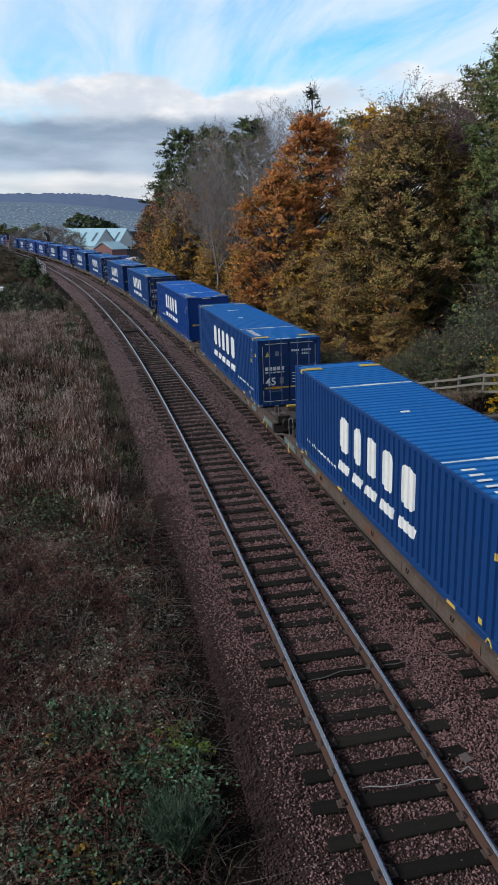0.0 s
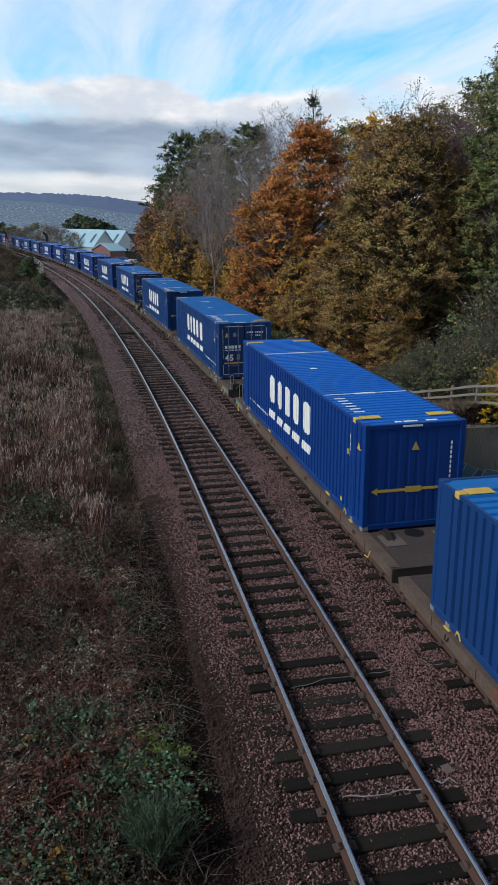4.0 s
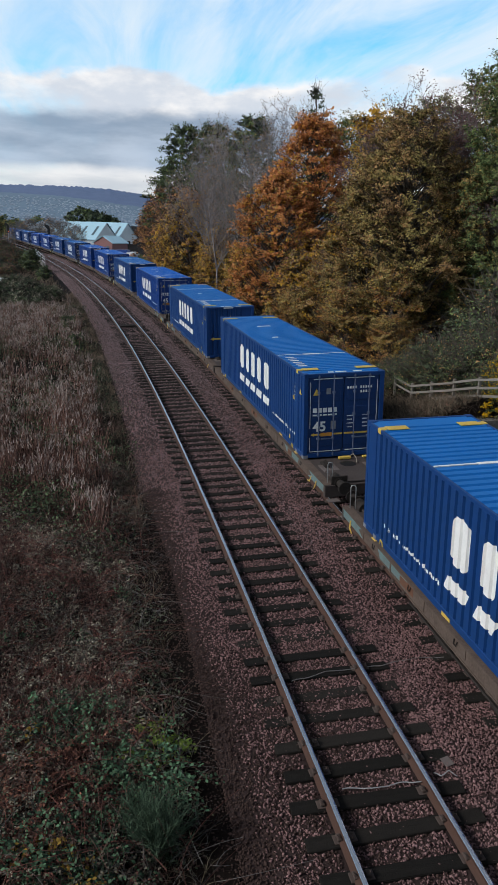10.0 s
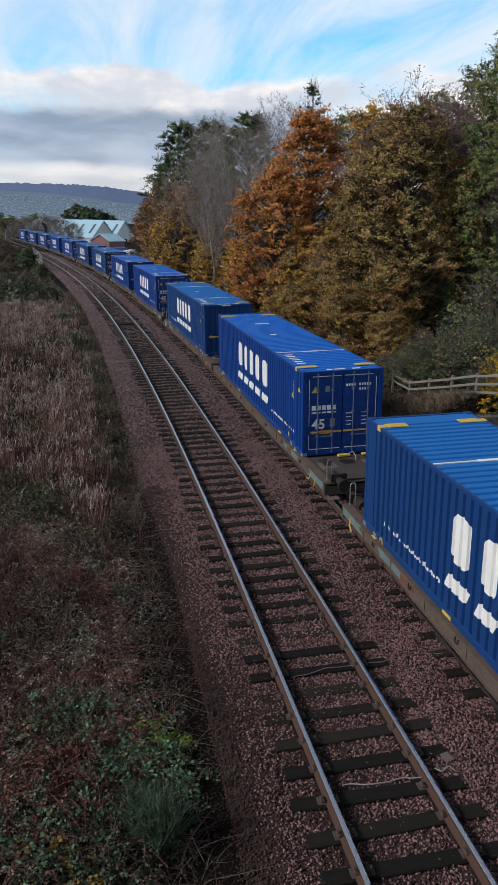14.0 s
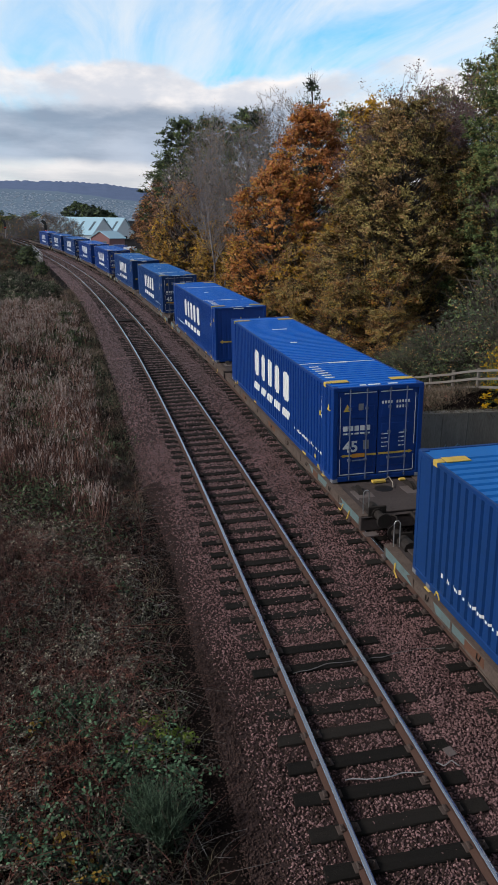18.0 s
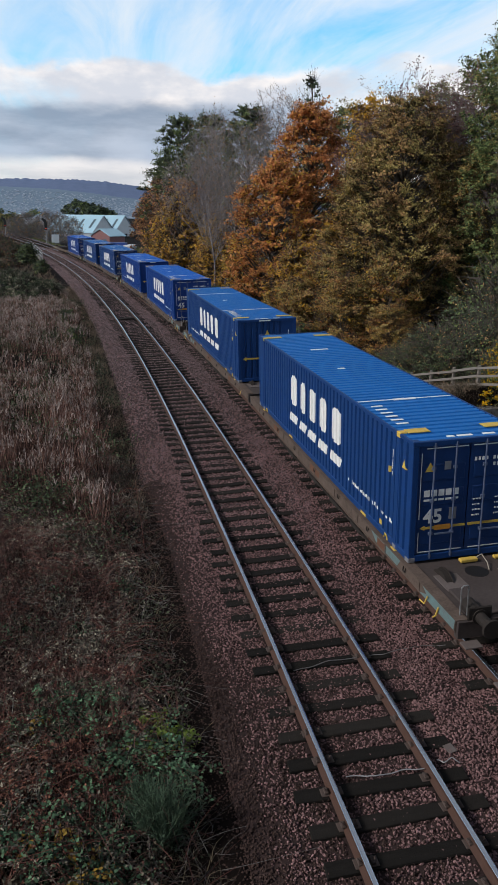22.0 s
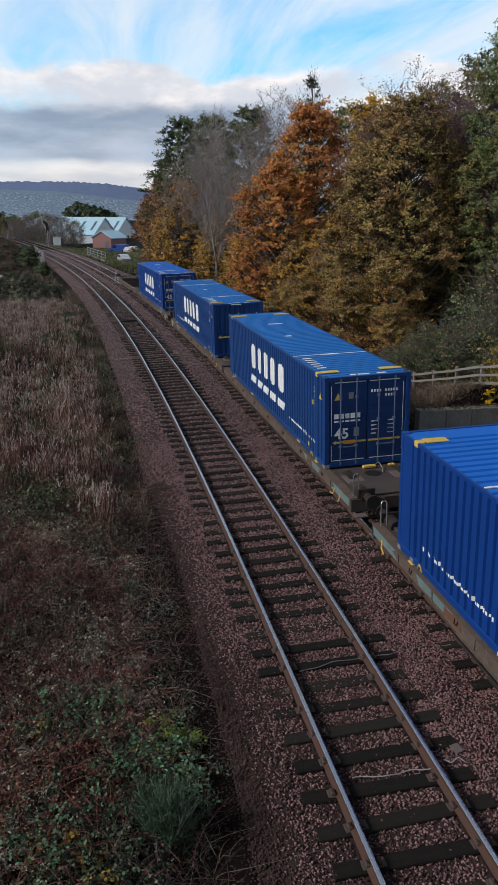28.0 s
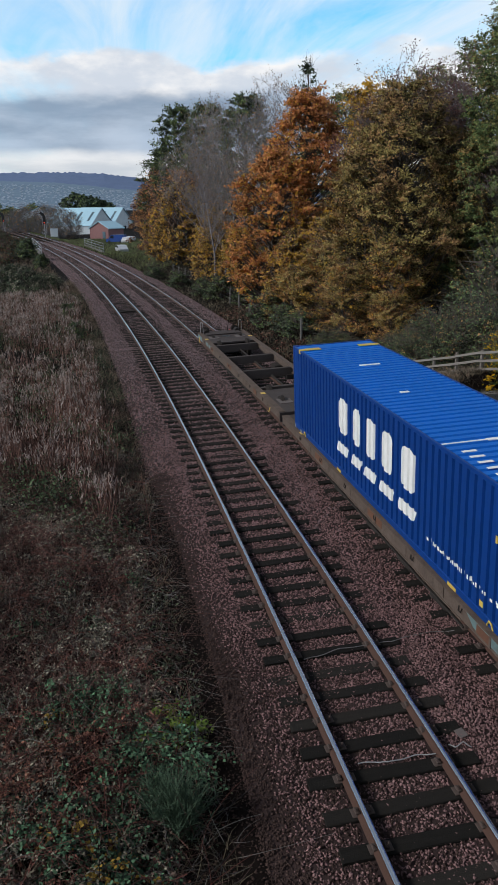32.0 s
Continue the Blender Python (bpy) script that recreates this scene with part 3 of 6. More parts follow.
                    pass
            prev = pair
    bmesh.ops.recalc_face_normals(bm, faces=bm.faces)
    return bm


def rounded(y0, y1, z0, z1, r, n=4):
    out = []
    for cy, cz, a0 in ((y1 - r, z1 - r, 0), (y0 + r, z1 - r, 90), (y0 + r, z0 + r, 180), (y1 - r, z0 + r, 270)):
        for k in range(n + 1):
            a = radians(a0 + 90 * k / n)
            out.append((cy + r * math.cos(a), cz + r * math.sin(a)))
    return out


def number_mark(text, size):
    cu = bpy.data.curves.new("number", "FONT")
    cu.body, cu.size, cu.offset, cu.resolution_u = text, size, size * 0.03, 3
    tmp = bpy.data.objects.new("tmp", cu)
    me = bpy.data.meshes.new_from_object(tmp)
    bpy.data.objects.remove(tmp)
    bpy.data.curves.remove(cu)
    me.materials.clear()
    me.materials.append(M["white"])
    return me


def build_container(doors, fresh):
    """A container whose front looks along -y; its origin is in the middle of its base. doors: the doors are in front."""
    L2, W2, H = BODY_L / 2, BODY_W / 2, BODY_H
    c = thing("shipping_container", "", "container", "blue containers on the train")
    # the roof takes a lighter blue that paints in the light from above
    blue, skylit_blue, door_blue = (M["fresh_blue"], M["fresh_skylit_roof"], M["fresh_door"]) if fresh else (M["blue"], M["skylit_roof"], M["blue_door"])
    tagged(c, "%s blue corrugated container on a flat wagon, %s" % ("bright" if fresh else "dull", "closed doors in front" if doors else "plain front wall"))
    # frame
    for sx in (-1, 1):
        part("top_rail", box(*sorted((sx * W2, sx * (W2 - 0.06))), -L2 + 0.1, L2 - 0.1, H - 0.09, H - 0.012, 0.008), blue, c)
        part("bottom_rail", box(*sorted((sx * W2, sx * (W2 - 0.06))), -L2 + 0.1, L2 - 0.1, 0.02, 0.17, 0.01), blue, c)
        for sy in (-1, 1):
            part("corner_post", box(*sorted((sx * W2, sx * (W2 - 0.14))), *sorted((sy * L2, sy * (L2 - 0.13))), 0.1, H - 0.1, 0.012), blue, c)
            for z0 in (0.0, H - 0.118):
                part("corner_casting", box(*sorted((sx * (W2 + 0.003), sx * (W2 - 0.162))), *sorted((sy * (L2 + 0.003), sy * (L2 - 0.178))), z0, z0 + 0.118 + 0.004 * (z0 > 0), 0.014), M["casting"] if z0 == 0 else blue, c)
            # lifting points inboard of the ends, with yellow warning plates
            yl = sy * (L2 - 0.76)
            part("inboard_post", box(*sorted((sx * (W2 + 0.002), sx * (W2 - 0.12))), yl - 0.09, yl + 0.09, 0.1, H - 0.1, 0.01), blue, c)
            part("inboard_casting", box(*sorted((sx * (W2 + 0.006), sx * (W2 - 0.16))), yl - 0.09, yl + 0.09, 0.0, 0.118, 0.014), M["casting"], c)
            part("inboard_top_casting", box(*sorted((sx * (W2 + 0.006), sx * (W2 - 0.16))), yl - 0.09, yl + 0.09, H - 0.118, H + 0.006, 0.014), M["yellow"], c, "yellow lifting casting")
            part("warning_plate", box(*sorted((sx * (W2 - 0.17), sx * (W2 - 0.66))), yl - 0.13, yl + 0.14, H - 0.01, H + 0.006, 0.003), M["yellow"], c, "worn yellow roof plate")
    # side walls with marks
    for sx in (-1, 1):
        bm = corrugated(SIDE, H - 0.26, -sx)
        bmesh.ops.translate(bm, vec=(sx * (W2 - 0.012), -L2 + 0.08, 0.17), verts=bm.verts)
        wall = part("side_wall", bm, blue, c)
        def mk(name, polys, mat, lab):
            ob = part(name, painted(polys, SIDE, -L2 + 0.08, sx * (W2 - 0.012), -sx), M[mat], wall, lab)
            if len(polys) > 1:
                ob["kind"] = "stuff"
        z0, z1 = 1.16, 2.12
        # lettering of the owner as five plain blocks, and the dashes under them
        edges = [(1.58, 2.60), (0.63, 1.46), (-0.37, 0.57), (-1.42, -0.44), (-2.60, -1.52)]
        for k, (a, b) in enumerate(edges):
            a, b = (a, b) if sx < 0 else (-b, -a)
            w = b - a
            mk("logo_block", [rounded(a + w * 0.2, b - w * 0.2, z0 + 0.01, z1 - 0.01, 0.16)], "white", "plain white painted logo block")
            lean = 0.10 if sx < 0 else -0.10
            q = [(a + 0.06 + lean, 0.60), (b - 0.12 + lean, 0.60), (b - 0.06 - lean, 0.88), (a + 0.12 - lean, 0.88)]
            mk("logo_dash", [q], "white", "white slanted painted dash")
        # unreadable slogan low on the wall, as small bars
        rng = random.Random(5 + doors)
        y = (-6.0 if doors else 2.75)
        bars = []
        for k in range(30):
            w = rng.choice((0.03, 0.05, 0.06, 0.08))
            top = rng.choice((0.565, 0.575, 0.60))
            bars.append([(y, 0.51), (y + w, 0.51), (y + w, top), (y, top)])
            y += w + rng.choice((0.03, 0.03, 0.04, 0.10))
        mk("slogan", bars, "white", "line of small white bars")
        # upright identity marks near the front and small yellow plates
        yl = -L2 + 1.0
        mk("identity_mark", [[(yl + dy, z), (yl + dy + 0.022, z), (yl + dy + 0.022, z + h), (yl + dy, z + h)] for dy, z, h in ((0, 1.75, 0.22), (0, 2.0, 0.2), (0, 1.6, 0.1), (-0.13, 0.95, 0.18), (-0.13, 1.16, 0.3), (-0.13, 1.5, 0.16), (-0.13, 1.70, 0.2), (0.1, 1.3, 0.1))], "white", "upright row of small white bars")
        mk("warning_triangle", [[(-L2 + 0.33, 1.95), (-L2 + 0.53, 1.95), (-L2 + 0.43, 2.14)]], "yellow", "small yellow warning triangle")
        mk("yellow_tag", [[(-L2 + 1.5, 0.24), (-L2 + 1.66, 0.24), (-L2 + 1.66, 0.36), (-L2 + 1.5, 0.36)], [(-L2 + 1.15, 1.62), (-L2 + 1.23, 1.62), (-L2 + 1.23, 1.76), (-L2 + 1.15, 1.76)]], "yellow", "small yellow tags")
        for yy in (-4.4, 2.2):
            lf = part("fork_plate", box(*sorted((sx * (W2 + 0.008), sx * (W2 - 0.01))), yy, yy + 0.34, 0.03, 0.10), M["yellow"], c, "small yellow edge plate")
        for yy in (-L2 + 1.2, L2 - 1.2):
            part("lifting_ring", tube([(sx * (W2 + 0.006), yy - 0.10, 0.04), (sx * (W2 + 0.02), yy - 0.06, 0.14), (sx * (W2 + 0.02), yy + 0.02, 0.16), (sx * (W2 + 0.006), yy + 0.10, 0.04)], 0.018, 5), M["yellow"], c, "yellow steel eye")
    # roof, corrugated across
    bm = bmesh.new()
    prev = None
    for y, d in side_profile(BODY_L - 0.2, 0.27, 0.05):
        pair = (bm.verts.new((-W2 + 0.05, y - L2 + 0.1, H - 0.02 - d)), bm.verts.new((W2 - 0.05, y - L2 + 0.1, H - 0.02 - d)))
        if prev:
            bm.faces.new((prev[0], prev[1], pair[1], pair[0]))
        prev = pair
    roof = part("roof", bm, skylit_blue, c, "blue corrugated roof sheet, its colour lightened as if lit by the sky")
    for yy in (-L2 + 3.4, L2 - 3.4):
        if yy < 0 or not doors:
            part("roof_bar", box(-W2 + 0.07, W2 - 0.07, yy - 0.025, yy + 0.025, H - 0.03, H - 0.012), M["white"], roof, "pale roof stiffener")
        part("roof_plate", box(-0.30, 0.28, yy - 0.06, yy + 0.05, H - 0.03, H - 0.008, 0.003), M["white"], roof, "short pale plate across the roof")
    ids = bmesh.new()
    for xa, xb in ((-0.45, -0.28), (-0.22, 0.12), (0.35, 0.62)):
        add_box(ids, xa, xb, -L2 + 0.20, -L2 + 0.30, H - 0.018, H - 0.010)
    part("roof_number", ids, M["white"], roof, "short white bars at the roof's front edge")["kind"] = "stuff"
    rb = bmesh.new()
    for k in range(6):
        add_box(rb, -W2 + 0.22, -W2 + 0.50, -L2 + 1.35 + k * 0.30, -L2 + 1.44 + k * 0.30, H - 0.018, H - 0.011)
    part("roof_mark", rb, M["white"], roof, "row of white bars on the roof")["kind"] = "stuff"
    part("roof_vent", box(-0.42, -0.2, 0.3, 0.42, H - 0.022, H - 0.006, 0.003), M["white"], roof, "small pale roof plate")
    for sy in (-1, 1):
        part("end_top_rail", box(-W2 + 0.14, W2 - 0.14, *sorted((sy * L2, sy * (L2 - 0.09))), H - 0.12, H - 0.006, 0.01), blue, c)
        part("end_sill", box(-W2 + 0.14, W2 - 0.14, *sorted((sy * L2, sy * (L2 - 0.09))), 0.02, 0.16, 0.01), blue, c)
    # plain corrugated end
    sy = 1 if doors else -1
    bm = bmesh.new()
    prev = None
    for q, d in side_profile(BODY_W - 0.26, 0.25, 0.008 if fresh and not doors else 0.04):
        pair = (bm.verts.new((q - W2 + 0.13, sy * (L2 - 0.03 - d), 0.15)), bm.verts.new((q - W2 + 0.13, sy * (L2 - 0.03 - d), H - 0.11)))
        if prev:
            bm.faces.new((prev[0], pair[0], pair[1], prev[1]) if sy < 0 else (pair[0], prev[0], prev[1], pair[1]))
        prev = pair
    end = part("front_wall", bm, door_blue if fresh and not doors else blue, c)
    ey = sy * (L2 - 0.022)
    arrow = bmesh.new()
    add_box(arrow, -W2 + 0.34, W2 - 0.34, *sorted((ey, ey - sy * 0.004)), 0.96, 1.03)
    add_box(arrow, -0.2, 0.2, *sorted((ey + sy * 0.004, ey)), 0.92, 1.07)
    add_prism(arrow, [(-W2 + 0.2, 0.995), (-W2 + 0.36, 0.90), (-W2 + 0.36, 1.09)], *sorted((ey, ey + sy * 0.004)), axis="y")
    add_prism(arrow, [(W2 - 0.2, 0.995), (W2 - 0.36, 1.09), (W2 - 0.36, 0.90)], *sorted((ey, ey + sy * 0.004)), axis="y")
    part("width_arrow", arrow, M["yellow"], end, "yellow double-ended arrow band")
    part("end_triangle", prism([(-0.09, 1.98), (0.11, 1.98), (0.01, 2.18)], *sorted((ey, ey + sy * 0.004)), axis="y"), M["yellow"], end, "yellow warning triangle")
    idb = bmesh.new()
    for k in range(9):
        add_box(idb, W2 - 0.36, W2 - 0.32, *sorted((ey, ey + sy * 0.004)), 1.1 + k * 0.12, 1.18 + k * 0.12)
    part("end_identity", idb, M["white"], end, "upright row of small white bars")["kind"] = "stuff"
    tb = bmesh.new()
    add_box(tb, -0.35, 0.15, *sorted((sy * (L2 + 0.004), sy * L2)), H - 0.085, H - 0.04)
    part("maker_mark", tb, M["white"], end, "small white bar")
    # door end
    sy = -1 if doors else 1
    fy = sy * (L2 - 0.05)
    for sx in (-1, 1):
        x0, x1 = sorted((sx * 0.012, sx * (W2 - 0.15)))
        dm = box(x0, x1, *sorted((fy, fy - sy * 0.045)), 0.17, H - 0.13, 0.008)
        door = part("door", dm, door_blue, c, "dark blue panelled steel door")
        for z in (0.55, 1.42, 1.95):
            part("door_panel", box(x0 + 0.09, x1 - 0.09, *sorted((fy - sy * 0.004, fy + sy * 0.014)), z - 0.17, z + 0.17, 0.008), door_blue, door)
        for xb in (0.33, 0.80):
            bar = part("locking_bar", tube([(sx * xb, fy + sy * 0.045, 0.06), (sx * xb, fy + sy * 0.045, H - 0.05)], 0.017, 6), M["bar"], door, "worn grey locking bar")
            kb = bmesh.new()
            for z in (0.12, 0.62, 1.35, 2.05, H - 0.1):
                add_box(kb, sx * xb - 0.045, sx * xb + 0.045, *sorted((fy + sy * 0.01, fy + sy * 0.05)), z - 0.035, z + 0.035, 0.006)
            part("bar_keeper", kb, M["bar"], door)["kind"] = "stuff"
        part("bar_handle", box(*sorted((sx * 0.30, sx * 0.72)), *sorted((fy + sy * 0.05, fy + sy * 0.075)), 0.60, 0.63), M["bar"], door)
        gb = bmesh.new()
        for z0, z1, xa, xb in ((0.20, 0.222, 0.08, 1.06), (H - 0.18, H - 0.158, 0.06, 0.96), (0.22, 0.66, 1.055, 1.072), (0.95, H - 0.26, 1.055, 1.072)):
            add_box(gb, *sorted((sx * xa, sx * xb)), *sorted((fy + sy * 0.015, fy + sy * 0.019)), z0, z1)
        part("reflective_strip", gb, M["white"], door, "white outline strip")["kind"] = "stuff"
        yb = box(*sorted((sx * 0.03, sx * 0.95)), *sorted((fy + sy * 0.02, fy + sy * 0.026)), 0.72, 0.775)
        add_prism(yb, [(sx * 1.04, 0.748), (sx * 0.93, 0.80), (sx * 0.93, 0.69)], *sorted((fy + sy * 0.02, fy + sy * 0.026)), axis="y")
        if sx * -sy < 0:
            part("band_plate", box(*sorted((sx * 0.36, sx * 0.72)), *sorted((fy + sy * 0.027, fy + sy * 0.032)), 0.69, 0.80), M["orange_plate"], door, "orange plate on the band")
        part("yellow_band", yb, M["yellow"], door, "yellow arrow band")
        for z in (0.35, 0.95, 1.6, 2.25):
            part("hinge", box(*sorted((sx * (W2 - 0.17), sx * (W2 - 0.02))), *sorted((fy - sy * 0.02, fy + sy * 0.03)), z - 0.05, z + 0.05, 0.008), blue, door)
        # lettering: number readable, other writing as bars
        if sx * -sy < 0:
            lb = bmesh.new()
            for k in range(5):
                add_box(lb, *sorted((sx * (0.98 - k * 0.16), sx * (0.98 - k * 0.16 - 0.125))), *sorted((fy + sy * 0.016, fy + sy * 0.021)), 1.44, 1.58)
                add_box(lb, *sorted((sx * (0.98 - k * 0.16), sx * (0.98 - k * 0.16 - 0.125))), *sorted((fy + sy * 0.016, fy + sy * 0.021)), 1.34, 1.385)
            part("door_logo", lb, M["white"], door, "small white logo blocks over dashes")["kind"] = "stuff"
            me = number_mark("45", 0.42)
            num = part("length_number", me, None, door, "white number forty-five")
            turn = Matrix.Rotation(radians(90), 4, "X") if sy < 0 else Matrix.Rotation(radians(180), 4, "Z") @ Matrix.Rotation(radians(90), 4, "X")
            num.matrix_basis = Matrix.Translation((sx * 0.97, fy + sy * 0.022, 0.86)) @ turn
            part("door_triangle", prism([(sx * 0.98, 1.98), (sx * 0.76, 1.98), (sx * 0.87, 2.18)], *sorted((fy + sy * 0.016, fy + sy * 0.021)), axis="y"), M["yellow"], door, "yellow warning triangle")
            part("data_plate", box(*sorted((sx * 0.42, sx * 0.56)), *sorted((fy + sy * 0.016, fy + sy * 0.021)), 2.0, 2.18), M["casting"], door, "grey data plate")
            part("consolidated_plate", box(*sorted((sx * 0.24, sx * 0.40)), *sorted((fy + sy * 0.016, fy + sy * 0.021)), 0.90, 1.16), M["casting"], door, "grey plate")
        else:
            tb = bmesh.new()
            for r, (z, n, x) in enumerate(((2.14, 10, 0.10), (2.0, 4, 0.52), (1.28, 6, 0.12), (1.16, 5, 0.12), (1.04, 6, 0.12), (0.92, 5, 0.12), (1.28, 5, 0.62), (1.16, 5, 0.62), (1.04, 5, 0.62), (0.92, 5, 0.62))):
                w = 0.066 if r < 2 else 0.027
                for k in range(n):
                    if r == 0 and k == 4:
                        continue
                    add_box(tb, *sorted((sx * (x + k * w * 1.25), sx * (x + k * w * 1.25 + w * 0.72))), *sorted((fy + sy * 0.016, fy + sy * 0.021)), z, z + w * 1.15)
            part("data_mark", tb, M["white"], door, "rows of small white bars")["kind"] = "stuff"
    part("floor", box(-W2 + 0.05, W2 - 0.05, -L2 + 0.1, L2 - 0.1, 0.05, 0.15), M["bogie"], c)
    return c


M["rusty"] = material("rusty_plate", (0.16, 0.075, 0.045), 0.85, spec=0.2, vary=0.4, scale=5, other=(0.045, 0.025, 0.018))
M["pale_line"] = material("pale_line", (0.35, 0.32, 0.26), 0.7, vary=0.2, scale=6)
M["red_hose"] = material("red_hose", (0.35, 0.02, 0.015), 0.6)


def build_wagon(front, back, buffers_in_front):
    """A flat wagon half, front along -y; its origin lies under the container's middle, on the rails. front, back: y of its ends."""
    w = thing("flat_wagon", "weathered grey-brown steel flat wagon with open deck frame", "wagon", "wagons of the train")
    hw = 1.30
    lo, hi = (front, back)
    d = DECK
    for sx in (-1, 1):
        # outer beam, deeper in the middle
        ya, yb = lo + 0.05, hi - 0.05
        outline = [(ya, d), (yb, d), (yb, d - 0.26), (yb - 2.4, d - 0.26), (yb - 4.4, d - 0.30), (ya + 4.4, d - 0.30), (ya + 2.4, d - 0.26), (ya, d - 0.26)]
        beam = part("side_beam", prism(outline, *sorted((sx * hw, sx * (hw - 0.09)))), M["frame_grey"], w, "dirty grey steel side beam")
        part("top_flange", box(*sorted((sx * (hw + 0.02), sx * (hw - 0.22))), ya, yb, d - 0.018, d + 0.004), M["frame_grey"], beam)
        part("bottom_flange", box(*sorted((sx * (hw + 0.02), sx * (hw - 0.14))), ya + 4.4, yb - 4.4, d - 0.32, d - 0.295), M["frame_grey"], beam)
        for k in range(9):
            yy = ya + 1.6 + k * (yb - ya - 3.2) / 8
            part("stiffener", box(*sorted((sx * (hw + 0.015), sx * hw)), yy - 0.03, yy + 0.03, d - 0.25, d - 0.02), M["frame_grey"], beam)
        for k in range(7):
            yy = ya + 2.3 + k * (yb - ya - 4.6) / 6
            part("lashing_ring", tube([(sx * (hw + 0.012), yy - 0.06, d - 0.06), (sx * (hw + 0.03), yy - 0.045, d - 0.15), (sx * (hw + 0.03), yy + 0.045, d - 0.15), (sx * (hw + 0.012), yy + 0.06, d - 0.06)], 0.012, 5), M["bogie"], beam)
        for yy, ln in ((lo + 3.4, 0.5), (hi - 4.6, 0.7), ((lo + hi) / 2 - 0.4, 0.9)):
            part("side_plate", box(*sorted((sx * (hw + 0.006), sx * (hw - 0.01))), yy, yy + ln, d - 0.23, d - 0.05, 0.003), M["rusty"], beam, "rust-brown side plate")
        for yy in (-BODY_L / 2 + 0.76, BODY_L / 2 - 0.76):
            part("twist_lock", box(*sorted((sx * (hw - 0.02), sx * (hw - 0.20))), yy - 0.11, yy + 0.11, d, d + 0.016, 0.004), M["yellow"], w, "yellow container spigot")
        part("lever", tube([(sx * (hw + 0.03), lo + 1.2, d - 0.12), (sx * (hw + 0.07), lo + 1.25, d - 0.3), (sx * (hw + 0.05), lo + 1.5, d - 0.34)], 0.014, 5), M["yellow"], w, "yellow release lever")
        for yy in (lo + 5.2, lo + 6.9, lo + 8.8, hi - 6.2):
            part("underframe_box", box(*sorted((sx * (hw - 0.05), sx * (hw - 0.4))), yy, yy + 0.7, d - 0.60, d - 0.36, 0.03), M["bogie"], w, "dark under-frame box")
        part("brake_pipe", tube([(sx * (hw - 0.02), lo + 4.4, d - 0.44), (sx * (hw - 0.02), hi - 4.4, d - 0.44)], 0.025, 5), M["bogie"], w)
    # end decks, an opening's shade painted as a black disc, and cross beams
    for ya, yb in ((lo, lo + 3.3), (hi - 3.3, hi)):
        bm = box(-hw + 0.09, hw - 0.09, ya, yb, d - 0.10, d - 0.02, 0.01)
        plate = part("end_deck", bm, M["deck"], w, "brown steel deck plate")
        part("headstock", box(-hw, hw, *( (ya, ya + 0.14) if ya == lo else (yb - 0.14, yb)), d - 0.36, d - 0.012, 0.012), M["deck"], w)
        mid = (ya + yb) / 2
        for sx in (-1, 1):
            part("hatch", box(*sorted((sx * 0.45, sx * 0.95)), mid - 0.55, mid + 0.1, d - 0.02, d + 0.004, 0.004), M["deck_plate"], plate, "raised deck plate")
        part("pivot_hole", tube([(0, mid + 0.1, d - 0.03), (0, mid + 0.1, d - 0.012)], 0.24, 14), M["black"], plate, "black disc painted as the shade of a round opening")
    n = 4
    for k in range(n):
        yy = lo + 3.9 + k * (hi - lo - 7.8) / (n - 1)
        part("cross_beam", box(-hw + 0.09, hw - 0.09, yy - 0.10, yy + 0.10, d - 0.42, d - 0.05, 0.012), M["deck"], w)
    part("centre_pipe", tube([(0.25, lo + 3.2, d - 0.35), (0.25, hi - 3.2, d - 0.35)], 0.05, 6), M["bogie"], w)
    # bogies
    for yb in (lo + 2.6, hi - 2.6):
        bg = part("bogie", box(-0.9, 0.9, yb - 0.22, yb + 0.22, 0.36, 0.62, 0.03), M["bogie"], w, "dirty black two-axle bogie")
        for sx in (-1, 1):
            o = [(yb - 1.25, 0.46), (yb - 0.45, 0.30), (yb + 0.45, 0.30), (yb + 1.25, 0.46), (yb + 1.25, 0.60), (yb + 0.4, 0.66), (yb - 0.4, 0.66), (yb - 1.25, 0.60)]
            part("side_frame", prism(o, *sorted((sx * 0.92, sx * 1.04))), M["bogie"], bg)
        for ya in (yb - 0.9, yb + 0.9):
            ws = tube([(-0.80, ya, 0.46), (0.80, ya, 0.46)], 0.08, 8)
            for sx in (-1, 1):
                add_tube(ws, [(sx * 0.69, ya, 0.46), (sx * 0.70, ya, 0.46)], 0.485, 20)
                add_tube(ws, [(sx * 0.70, ya, 0.46), (sx * 0.82, ya, 0.46)], 0.455, 20)
            wsm = mesh_of(ws, "wheelset", M["bogie"])
            o2 = part("wheelset", wsm, None, bg)
    # outer end: buffers, hook, hand rails
    ye, sy = (lo, -1) if buffers_in_front else (hi, 1)
    for sx in (-1, 1):
        bf = part("buffer", tube([(sx * 0.87, ye - sy * 0.5, d + 0.04), (sx * 0.87, ye, d + 0.04), (sx * 0.87, ye + 0.001 * sy, d + 0.04), (sx * 0.87, ye + sy * 0.40, d + 0.04)], [0.15, 0.15, 0.105, 0.105], 12), M["bogie"], w, "black buffer")
        part("buffer_head", tube([(sx * 0.87, ye + sy * 0.40, d + 0.04), (sx * 0.87, ye + sy * 0.445, d + 0.04)], [0.19, 0.18], 16), M["bogie"], bf)
        part("buffer_plate", box(sx * 0.87 - 0.24, sx * 0.87 + 0.24, *sorted((ye - sy * 0.02, ye - sy * 0.06)), d - 0.2, d + 0.24, 0.02), M["bogie"], bf)
        x = sx * 1.16
